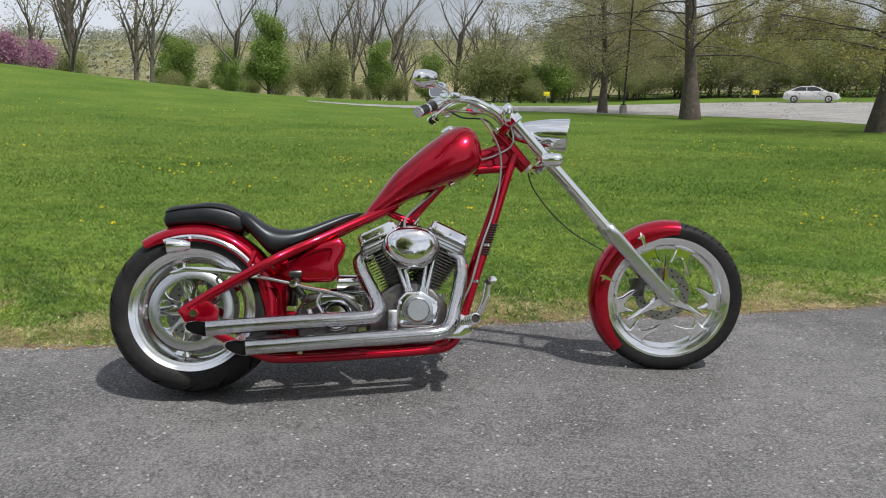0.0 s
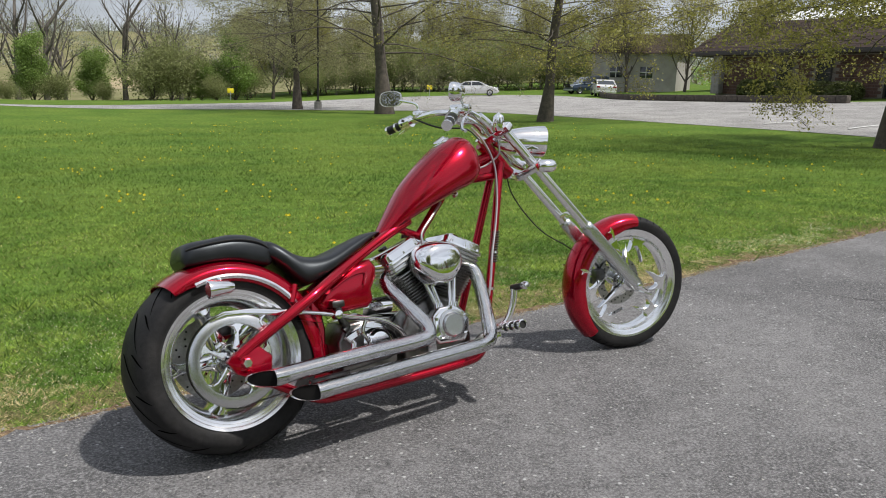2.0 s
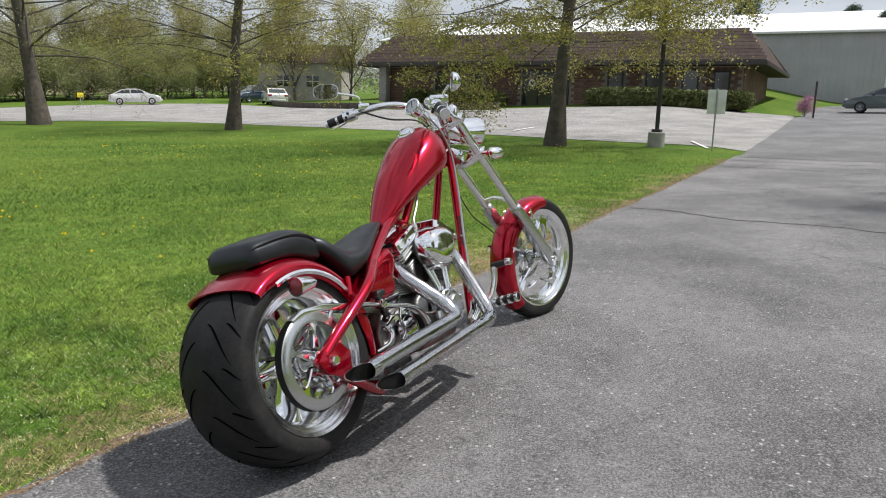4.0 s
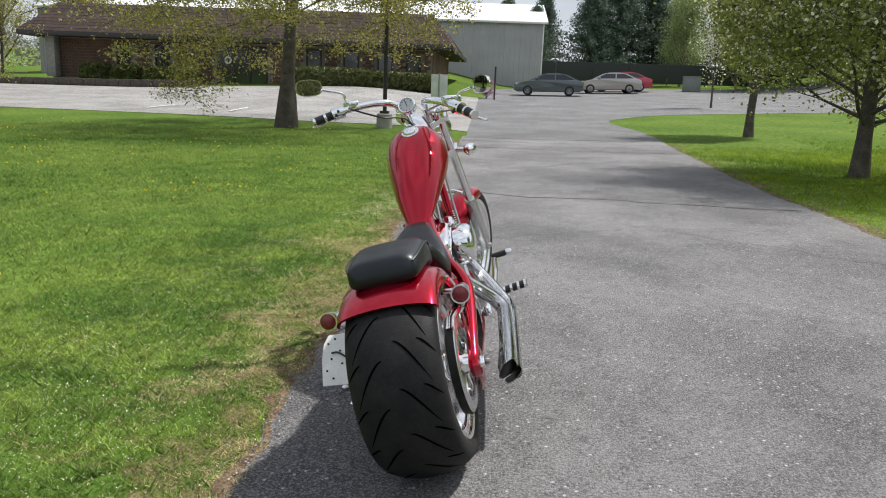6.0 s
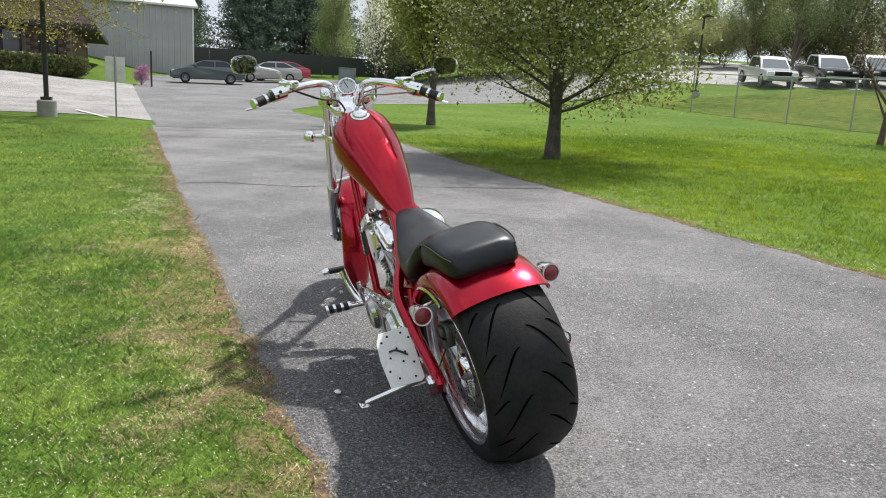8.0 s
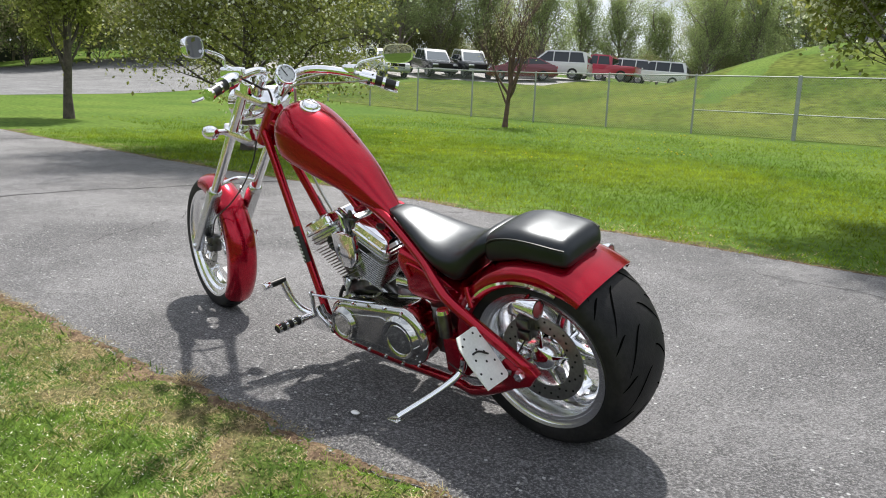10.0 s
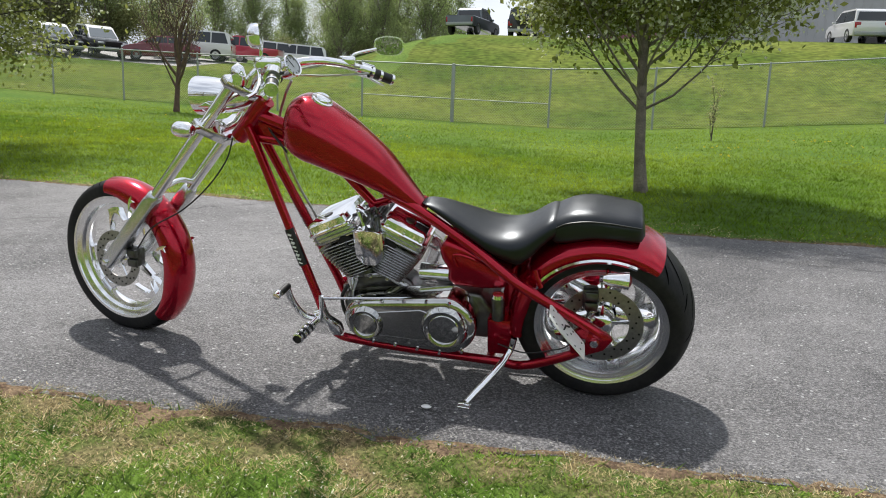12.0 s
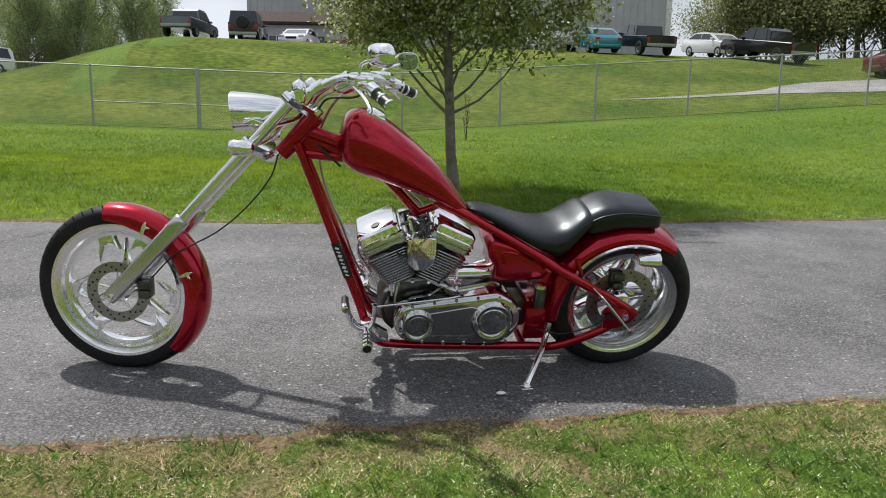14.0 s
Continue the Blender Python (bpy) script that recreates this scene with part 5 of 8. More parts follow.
for s in (-1, 1):
    part("lamp_fin", front(plate([(1.555, 1.075), (1.60, 1.10), (1.655, 1.098), (1.615, 1.118), (1.56, 1.10)], 0.070 * s, 0.080 * s, 0.002)), CHROME, hl)

# handlebar
BAR = [(1.395, 0.055, 1.225), (1.345, 0.065, 1.255), (1.285, 0.085, 1.280), (1.225, 0.140, 1.286), (1.170, 0.225, 1.272), (1.120, 0.305, 1.248), (1.065, 0.385, 1.218)]
for s in (-1, 1):
    hb = part("handlebar", front(tube([(x, y * s, z) for x, y, z in BAR], 0.0165, 16)), CHROME, bike, "swept-back chrome handlebar")
    q = [Vector((x, y * s, z)) for x, y, z in BAR]
    part("riser", front(tube([(1.425, 0.055 * s, 1.19), (1.40, 0.055 * s, 1.222), (1.35, 0.062 * s, 1.258)], 0.023, 14)), CHROME, hb)
    g0, g1 = q[-2].lerp(q[-1], 0.10), q[-1] + (q[-1] - q[-2]) * 0.12
    grip = part("grip", front(tube([tuple(g0), tuple(g1)], 0.0205, 18, curved=False)), BLACK, hb, "black rubber grip with chrome ends")
    for t in (0.0, 0.45, 0.98):
        m_ = g0.lerp(g1, t)
        w = (g1 - g0).normalized()
        part("grip_ring", front(tube([tuple(m_ - w * 0.006), tuple(m_ + w * 0.006)], 0.0225, 18, curved=False)), CHROME, grip)
    sw = q[-2].lerp(q[-3], 0.10)
    w = (q[-3] - q[-2]).normalized()
    sb = part("switch_box", front(tube([tuple(sw - w * 0.030), tuple(sw - w * 0.026), tuple(sw + w * 0.026), tuple(sw + w * 0.030)], 0.029, 16, curved=False)), CHROME, hb, "chrome switch housing")
    for k, (dx, dz) in enumerate(((-0.02, 0.010), (-0.022, -0.008), (-0.018, -0.02))):
        part("button", front(box(sw + Vector((dx - 0.006, -0.004 * s + 0.010 * (k - 1), dz)), (0.012, 0.011, 0.012), 0.003)), BLACK, sb)
    rs = sw + w * 0.055 + Vector((0.028, 0, 0.022))
    part("reservoir", front(box(rs, (0.055, 0.085, 0.038), 0.010, Matrix.Rotation(0.75 * -s, 3, "Z"), seg=3)), CHROME, hb, "chrome fluid reservoir")
    lv = part("lever", front(tube([tuple(rs + Vector((0.03, 0.01 * s, -0.01))), tuple(q[-2] + Vector((0.045, 0.01 * s, -0.008))), tuple(q[-1] + Vector((0.062, 0.0, -0.015))), tuple(q[-1] + Vector((0.058, 0.05 * s, -0.03)))], 0.0075, 10, flat=0.7)), CHROME, hb, "chrome hand lever")
    dz = 0.015 * s
    st = [rs + Vector((0, 0, 0.012)), Vector((1.182, 0.281 * s, 1.296 + dz)), Vector((1.172, 0.291 * s, 1.326 + dz)), Vector((1.118, 0.368 * s, 1.348 + dz))]
    ms = part("mirror", front(tube([tuple(v) for v in st], 0.0062, 10)), CHROME, bike, "small chrome mirror on a curved stem")
    mc = Vector((1.091, 0.424 * s, 1.360 + dz))
    hd = loft([[tuple(mc + Vector((x, 0.064 * k_ * abs(math.cos(a)) ** 0.7 * (1 if math.cos(a) >= 0 else -1), 0.039 * k_ * abs(math.sin(a)) ** 0.7 * (1 if math.sin(a) >= 0 else -1))))
                for a in [2 * math.pi * j / 24 for j in range(24)]] for x, k_ in ((0.030, 0.25), (0.026, 0.55), (0.014, 0.90), (-0.002, 1.0), (-0.008, 1.0), (-0.008, 0.90), (-0.004, 0.88))])
    tip_ = Matrix.Translation(mc) @ Matrix.Rotation(radians(43 * s), 4, "Z") @ Matrix.Rotation(radians(3.2), 4, "Y") @ Matrix.Translation(-mc)
    bmesh.ops.transform(hd, matrix=tip_, verts=hd.verts)
    part("mirror_head", front(hd), CHROME, ms)
    gl = (loft([[tuple(mc + Vector((x, 0.058 * abs(math.cos(a)) ** 0.7 * (1 if math.cos(a) >= 0 else -1), 0.035 * abs(math.sin(a)) ** 0.7 * (1 if math.sin(a) >= 0 else -1))))
                for a in [2 * math.pi * j / 24 for j in range(24)]] for x in (-0.005, -0.0065)]))
    bmesh.ops.transform(gl, matrix=tip_, verts=gl.verts)
    part("mirror_glass", front(gl), MIRROR, ms)
# round gauge between the bars, facing the rider
GM = Matrix.Translation((1.268, 0, 1.266)) @ Matrix.Rotation(radians(-62), 4, "Y")
bm = lathe([(0, -0.055), (0.025, -0.052), (0.038, -0.03), (0.041, 0.0), (0.044, 0.008), (0.041, 0.014), (0.036, 0.012)], 36, axis="Z")
bmesh.ops.transform(bm, matrix=GM, verts=bm.verts)
gg = part("speedometer", front(bm), CHROME, bike, "round chrome speedometer with pale dial")
bm = lathe([(0, 0.008), (0.037, 0.008), (0.037, 0.004)], 32, axis="Z")
bmesh.ops.transform(bm, matrix=GM, verts=bm.verts)
part("dial", front(bm), DIAL, gg)
for k in range(9):
    a = radians(-40 + 32.5 * k)
    bm = box((0.030 * math.cos(a), 0.030 * math.sin(a), 0.0088), (0.007, 0.0022, 0.0014), 0, Matrix.Rotation(a, 3, "Z"))
    bmesh.ops.transform(bm, matrix=GM, verts=bm.verts)
    part("tick", front(bm), DARK, gg)
bm = box((0.008, 0.004, 0.0092), (0.034, 0.003, 0.0014), 0, Matrix.Rotation(0.5, 3, "Z"))
bmesh.ops.transform(bm, matrix=GM, verts=bm.verts)
part("needle", front(bm), DARK, gg)
part("gauge_mount", front(tube([(1.33, 0, 1.245), (1.30, 0, 1.262)], 0.02, 12, curved=False)), CHROME, gg)

# front fender
ffen = part("front_fender", front(fender(FW, 0.359, 0.071, 0.032, 83, 227, 44, 0.0, 0.005)), RED, bike, "red front fender")
for s in (-1, 1):
    for a in (112, 158):
        c, n_ = math.cos(radians(a)), math.sin(radians(a))
        p0 = (FW.x + 0.322 * c, FW.z + 0.322 * n_)
        pts_ = [(FW.x + r * math.cos(radians(a + d)), FW.z + r * math.sin(radians(a + d))) for r, d in ((0.340, 3), (0.316, 1.5), (0.285, 2.4), (0.262, 5), (0.285, 5.0), (0.306, 4.6), (0.322, 7.5), (0.320, 4.2))]
        part("fender_bracket", front(plate(pts_, 0.083 * s, 0.089 * s, 0.0015)), CHROME, ffen, "pointed chrome fender bracket")
part("fork_brace", front(tube([tuple(fork_point(0.66, -0.10) + Vector((-0.02, 0, 0.02))), tuple(fork_point(0.66, 0) + Vector((-0.03, 0, 0.045))), tuple(fork_point(0.66, 0.10) + Vector((-0.02, 0, 0.02)))], 0.011, 10)), CHROME, ffen, "chrome fork brace over the fender")

# cables ---------------------------------------------------------------------
tv = lambda p: tuple(TURN @ Vector(p))
for nm, pts_, r, m_ in (
    ("brake_hose", [tv((1.53, 0.03, 0.985)), (1.57, 0.05, 0.90), (1.66, 0.07, 0.79), (1.78, 0.09, 0.69), tv((1.92, 0.10, 0.58)), tv((2.03, 0.085, 0.47))], 0.0032, CABLE),
    ("clutch_cable", [tv((1.14, 0.25, 1.27)), (1.25, 0.14, 1.245), (1.36, 0.03, 1.20), (1.40, 0.0, 1.05), (1.30, 0.06, 0.95)], 0.0045, CABLE),
    ("throttle_cable", [tv((1.12, -0.25, 1.265)), (1.20, -0.19, 1.235), (1.32, -0.09, 1.225), (1.42, -0.05, 1.20), (1.45, -0.05, 1.09), (1.37, -0.06, 1.03), (1.28, -0.05, 1.0)], 0.0045, BRAID),
    ("hose", [(1.30, -0.055, 1.20), (1.345, -0.075, 1.13), (1.385, -0.08, 1.02), (1.375, -0.085, 0.88), (1.34, -0.095, 0.75), (1.29, -0.11, 0.62), (1.24, -0.125, 0.46), (1.19, -0.13, 0.36)], 0.0055, BRAID),
    ("fuel_line", [(1.10, -0.03, 0.87), (1.02, -0.06, 0.80), (0.96, -0.07, 0.74), (0.95, -0.08, 0.69)], 0.006, BRAID),
    ("switch_wire", [tv((1.10, -0.28, 1.24)), tv((1.22, -0.17, 1.23)), tv((1.35, -0.08, 1.22)), (1.43, -0.04, 1.13)], 0.004, BRAID),
    ("rear_brake_line", [(0.46, 0.17, 0.25), (0.36, 0.19, 0.235), (0.26, 0.20, 0.262), (0.18, 0.19, 0.30), (0.12, 0.14, 0.42)], 0.0028, CABLE),
):
    part(nm, tube(pts_, r, 8, 8), m_, bike, "thin control cable" if m_ is CABLE else "thin braided cable")

# ---------------------------------------------------------------- trees
def limbs(seed, height, trunk_r, fork, spread_, levels, droop=0.0, upright=0.5, kids=(5, 4, 3), wobble=0.16, lean=(0, 0), shrink=0.72, thin=1.0, least=0.005):
    """Tapered limbs of a tree as (start, end, r0, r1) pieces, and the twig ends that carry leaves."""
    rnd_ = random.Random(seed)
    segs, tips = [], []

    def run(p, d, r, length, level):
        steps = 5 if level == 0 else 4
        q = p.copy()
        pts_ = [q.copy()]
        for k in range(steps):
            jit = Vector((rnd_.uniform(-1, 1), rnd_.uniform(-1, 1), rnd_.uniform(-0.6, 0.8))) * wobble * (0.35 if level == 0 else 1.0)
            pull = Vector((0, 0, upright * 0.22 - droop * 0.30 * (level > 0)))
            d = (d + jit + pull * (level > 0)).normalized()
            r1 = r * (0.93 if level == 0 else 0.80)
            e = q + d * (length / steps)
            segs.append((q.copy(), e.copy(), r, r1))
            q, r = e, r1
            pts_.append(q.copy())
            if level >= levels - 1:
                tips.append((q.copy(), d.copy()))
        if level < levels:
            n = kids[min(level, len(kids) - 1)]
            for j in range(n):
                t = (0.45 + 0.55 * (j + 1) / n) if level else (fork + (1 - fork) * (j / max(1, n - 1)) ** 1.3)
                i = min(len(pts_) - 1, max(1, int(round(t * steps))))
                base = pts_[i - 1].lerp(pts_[i], t * steps - (i - 1)) if i - 1 + 1 < len(pts_) else pts_[i]
                turn = rnd_.uniform(0, 2 * math.pi) if level else j * 2.4 + rnd_.uniform(-0.4, 0.4)
                side = Vector((math.cos(turn), math.sin(turn), 0))
                tilt = spread_ * rnd_.uniform(0.75, 1.2) * (1.0 - 0.35 * (j / n) * (level == 0))
                nd = (d * math.cos(tilt) + side * math.sin(tilt)).normalized() if level else (Vector((0, 0, 1)) * math.cos(tilt) + side * math.sin(tilt)).normalized()
                run(base, nd, max(least, r * rnd_.uniform(0.5, 0.75) / (0.72 if level == 0 else 0.9) * (thin if level == 0 else 1.0)), length * shrink * rnd_.uniform(0.75, 1.15), level + 1)
    run(Vector((0, 0, -0.1)), Vector((lean[0], lean[1], 1)).normalized(), trunk_r, height, 0)
    return segs, tips


def limb_mesh(name, segs, material, parent, sides=6, flare=0.40):
    v, f = [], []
    for p, q, r0, r1 in segs:
        d = (q - p).normalized()
        s = d.cross(Vector((0.3, 0.9, 0.1))).normalized()
        u = d.cross(s)
        n = sides if r0 > 0.03 else (4 if r0 > 0.012 else 3)
        b = len(v)
        for c, r in ((p, r0 * (1 + flare * math.exp(-max(0, p.z) * 5))), (q, r1)):
            v += [tuple(c + (s * math.cos(2 * math.pi * k / n) + u * math.sin(2 * math.pi * k / n)) * r) for k in range(n)]
        f += [(b + k, b + (k + 1) % n, b + n + (k + 1) % n, b + n + k) for k in range(n)]
    return mesh_from(name, v, f, material, parent, smooth=True)


def leaf_cloud(rs, tips, per_tip, reach, size, stretch=1.7, hang=0.0):
    """Small four-sided leaves round the twig ends."""
    c = np.array([t[0] for t in tips])
    c = np.repeat(c, per_tip, axis=0)
    c = c + rs.normal(0, 1, c.shape) * reach
    c[:, 2] -= hang * np.abs(rs.normal(0, 1, len(c)))
    a = rs.normal(0, 1, c.shape)
    a /= np.linalg.norm(a, axis=1)[:, None]
    b = rs.normal(0, 1, c.shape)
    b -= a * np.sum(a * b, axis=1)[:, None]
    b /= np.linalg.norm(b, axis=1)[:, None]
    s = size * rs.uniform(0.6, 1.4, (len(c), 1))
    a, b = a * s * stretch * 0.5, b * s * 0.5
    return np.stack([c - a, c + b, c + a, c - b], axis=1)


def tree(name, xy, label, seed, height, trunk_r, fork, spread_, levels, leaf=LEAF_GREEN, per_tip=10, reach=0.2, size=0.07, bark=BARK, group="", scale=1.0, extra=None, sides=8, **kw):
    segs, tips = limbs(seed, height, trunk_r, fork, spread_, levels, **kw)
    t = thing(name, Matrix.Translation((*xy, ground_z(*xy))), label, "tree" if "shrub" not in name and "bush" not in name else "shrub", group)
    limb_mesh("trunk", segs, bark, t, sides, 0.8 if name == "oak_tree" else 0.4)
    rs = np.random.RandomState(seed)
    if per_tip:
        tri_soup("crown", leaf_cloud(rs, tips, per_tip, reach, size), leaf, t, 4)
    if extra:
        m_, n_, rc, sz = extra
        tri_soup("blossom" if m_ in (BLOSSOM, REDBUD) else "young_leaves", leaf_cloud(rs, tips, n_, rc, sz, 1.2), m_, t, 4)
    return t


def at(xy, s=1.0, turn=0.0, sz=None, sink=0.0):
    return Matrix.Translation((*xy, ground_z(*xy) - sink)) @ Matrix.Rotation(turn, 4, "Z") @ Matrix.Diagonal((s, s, sz or s, 1))


def copy_scaled(ob, m):
    """A copy of a thing with its own scale."""
    c = copy_thing(ob, m)
    c.matrix_basis = m
    return c


# young ornamental pears along the drive
PEAR = dict(levels=3, upright=0.38, shrink=0.58, thin=0.46, wobble=0.20, least=0.0055)
tree("pear_tree", (9.87, -4.84), "young pear tree with fresh green leaves beside the driveway", 11, 3.6, 0.115, 0.22, 1.16, leaf=LEAF_PEAR, per_tip=9, reach=0.22, size=0.041, bark=BARK, kids=(28, 8, 5), extra=(BLOSSOM, 3, 0.2, 0.038), group="pear trees", **dict(PEAR, shrink=0.55, upright=0.30))
tree("pear_tree", (18.95, -5.2), "young pear tree with fresh green leaves on the lawn", 12, 3.6, 0.11, 0.30, 0.70, leaf=LEAF_PEAR, per_tip=9, reach=0.18, size=0.065, kids=(14, 6, 4), group="pear trees", levels=3, upright=0.5, shrink=0.48, thin=0.6)
tree("pear_tree", (0.03, -6.38), "young pear tree with white blossom and small leaves beside the driveway", 23, 2.9, 0.070, 0.36, 1.05, leaf=LEAF_PEAR, per_tip=9, reach=0.14, size=0.042, bark=BARK_TAN, kids=(26, 8, 5), extra=(BLOSSOM, 9, 0.14, 0.036), lean=(0.05, 0), group="pear trees", **PEAR)
tree("bare_sapling", (13.23, -15.82), "thin sapling with bare reddish twigs near the fence", 31, 2.4, 0.075, 0.30, 0.75, 3, LEAF_OLIVE, 1, 0.10, 0.03, bark=BARK_RED, least=0.009, kids=(11, 6, 5), upright=0.9, shrink=0.6)
tree("tiny_sapling", (-1.3, -15.2), "tiny leafless sapling with reddish twigs in the grass", 32, 0.75, 0.016, 0.2, 0.35, 2, LEAF_OLIVE, 2, 0.04, 0.03, kids=(6, 4), upright=1.0, shrink=0.6)
tree("blossom_sapling", (36.5, -7.2), "slender sapling with white blossom by the lane", 33, 3.0, 0.05, 0.3, 0.35, 2, BLOSSOM, 9, 0.25, 0.06, kids=(10, 5), upright=0.8)
# large pin oaks with drooping lower limbs
OAK = dict(levels=4, droop=0.50, upright=0.15, kids=(30, 6, 4, 3), shrink=0.52, wobble=0.24, thin=0.26, least=0.0085)
tree("oak_tree", (18.2, 7.6), "tall oak with drooping limbs and yellow young leaves on the lawn", 41, 8.0, 0.20, 0.38, 1.40, leaf=LEAF_YEL, per_tip=5, reach=0.11, size=0.044, group="oak trees", **OAK)
tree("oak_tree", (20.6, 24.3), "tall oak with drooping limbs and yellow young leaves on the lawn", 42, 9.0, 0.24, 0.34, 1.40, leaf=LEAF_YEL, per_tip=2, reach=0.12, size=0.055, group="oak trees", **OAK)
tree("oak_tree", (17.9, 35.3), "tall bare oak with fine twigs beside the road", 43, 13.0, 0.33, 0.26, 1.25, leaf=LEAF_OLIVE, per_tip=1, reach=0.14, size=0.05, group="oak trees", **OAK)
tree("oak_tree", (15.6, 43.2), "smaller oak with olive buds beside the road", 44, 9.0, 0.20, 0.25, 1.1, leaf=LEAF_OLIVE, per_tip=3, reach=0.2, size=0.06, group="oak trees", **OAK)

# templates for the belts of trees further off
T = {}
T["bare"] = tree("bare_tree", (-14.0, 84.0), "leafless dark tree at the meadow's edge", 51, 7.5, 0.24, 0.22, 0.75, 3, LEAF_OLIVE, 0, 0.2, 0.1, kids=(9, 5, 4), upright=0.5, shrink=0.62, bark=BARK_GREY, group="bare trees")
T["bare2"] = tree("bare_tree", (-19.1, 69.5), "leafless dark tree at the meadow's edge", 52, 6.5, 0.20, 0.30, 0.65, 3, LEAF_OLIVE, 1, 0.3, 0.12, kids=(7, 5, 4), upright=0.6, shrink=0.62, bark=BARK_GREY, group="bare trees")
T["green"] = tree("green_tree", (-8.1, 66.5), "bright green young tree at the meadow's edge", 53, 4.6, 0.12, 0.06, 0.85, 3, LEAF_GREEN, 12, 0.36, 0.09, kids=(18, 5, 4), upright=0.4, shrink=0.44, group="green trees")
T["olive"] = tree("olive_tree", (27.0, 84.0), "tall tree with olive spring buds in the woods", 54, 9.5, 0.16, 0.15, 0.75, 3, LEAF_OLIVE, 10, 0.50, 0.075, kids=(14, 6, 4), upright=0.5, shrink=0.5, group="woodland trees")
T["yellow"] = tree("yellow_green_tree", (33.0, 88.0), "tall tree with yellow-green spring leaves in the woods", 55, 9.0, 0.16, 0.15, 0.8, 3, LEAF_YEL, 12, 0.50, 0.08, kids=(14, 6, 4), upright=0.5, shrink=0.5, group="woodland trees")
T["bush"] = tree("scrub_bush", (-3.0, 70.0), "dense dark scrub bush at the meadow's edge", 56, 1.7, 0.06, 0.05, 0.95, 3, LEAF_DARK, 9, 0.42, 0.10, kids=(9, 5, 4), upright=0.5, shrink=0.95, wobble=0.3, group="scrub bushes")
T["thicket"] = tree("thicket", (-9.0, 80.0), "tangled olive green thicket of young shoots", 59, 2.6, 0.05, 0.03, 0.85, 3, LEAF_OLIVE, 5, 0.5, 0.10, kids=(13, 5, 4), upright=0.6, shrink=0.75, wobble=0.3, extra=(LEAF_GREEN, 4, 0.5, 0.09), bark=BARK_GREY, group="thickets")
T["column"] = tree("column_tree", (22.6, -69.5), "upright spring-green tree behind the parking lot", 57, 7.5, 0.15, 0.07, 0.80, 3, LEAF_COLUMN, 8, 0.36, 0.085, bark=BARK_TAN, kids=(24, 6, 4), upright=0.55, shrink=0.47, wobble=0.22, least=0.016, group="column trees")


def pine(xy, seed, h, label):
    t = thing("pine_tree", at(xy), label, "tree", "pine trees")
    rs = np.random.RandomState(seed)
    segs = [(Vector((0, 0, h * k / 8)), Vector((0, 0, h * (k + 1) / 8)), 0.22 * (1 - k / 8.5), 0.22 * (1 - (k + 1) / 8.5)) for k in range(8)]
    tips = []
    for k in range(126):
        z = h * (0.08 + 0.90 * ((k // 7) / 18) ** 0.9)
        a = k * 2.4 + rs.uniform(-0.3, 0.3)
        ln = (h - z) * 0.38 * rs.uniform(0.65, 1.25) + 0.25
        e = Vector((ln * math.cos(a), ln * math.sin(a), z + ln * rs.uniform(-0.05, 0.25)))
        segs.append((Vector((0, 0, z)), e, 0.035, 0.012))
        for j in range(1, 6):
            tips.append((Vector((0, 0, z)).lerp(e, j / 5), e))
    limb_mesh("trunk", segs, BARK, t, 6)
    tri_soup("crown", leaf_cloud(rs, tips, 30, 0.25, 0.10, 3.0), NEEDLE, t, 4)
    return t


T["pine"] = pine((77.7, -2.0), 61, 11.0, "dark green pine behind the cars")


def belt(kind, places, rnd_seed, lo=0.85, hi=1.2, sink=0.05):
    rg = random.Random(rnd_seed)
    for x, y, s in places:
        k = s * rg.uniform(lo, hi)
        copy_scaled(T[kind], at((x, y), k, rg.uniform(0, 6.28), k * rg.uniform(0.9, 1.12), sink))


rg = random.Random(77)
# the hedgerow beyond the meadow
belt("bare", [(-27, 72, 1.15), (-33, 66, 1.2), (-40, 70, 1.2), (-11, 92, 1.2), (-4, 95, 1.0), (1, 88, 1.0), (3.5, 84, 1.0), (12, 92, 1.15), (14.5, 90, 1.1), (19, 96, 1.0), (-48, 66, 1.1)], 1)
belt("bare2", [(-23, 78, 1.1), (-6, 86, 1.0), (-1, 92, 1.1), (6, 96, 1.0), (16, 86, 1.0), (-30, 80, 1.2), (-36, 84, 1.2)], 2)
belt("green", [(-12.5, 74, 0.55), (8.5, 92, 0.9), (19.5, 80, 0.75), (21, 78, 1.1), (2.2, 80, 0.8), (17.5, 78, 0.6), (-22, 92, 0.9), (-18, 100, 1.0), (-26, 104, 1.1)], 3)
belt("bush", [(-16, 76, 0.5), (-11, 76, 0.6), (-5.5, 76, 0.8), (0, 76, 0.6), (4, 78, 0.9), (8, 78, 0.45), (12.5, 76, 1.25), (14.5, 78, 1.4), (16.5, 80, 1.2), (-2, 80, 0.8), (22, 82, 1.2), (-20, 78, 0.5), (-30, 66, 0.8), (24, 84, 1.0), (18.5, 76, 0.7)], 4, 0.7, 1.0)
redbud = tree("redbud_shrub", (-25.5, 62.0), "purple flowering redbud at the meadow's edge", 58, 1.3, 0.06, 0.1, 0.9, 3, REDBUD, 4, 0.30, 0.08, kids=(8, 5, 4), upright=0.4, shrink=0.7)
copy_scaled(redbud, at((-28.5, 63), 1.2, 1.0))
copy_scaled(redbud, at((43.2, 4.7), 0.40, 2.0))
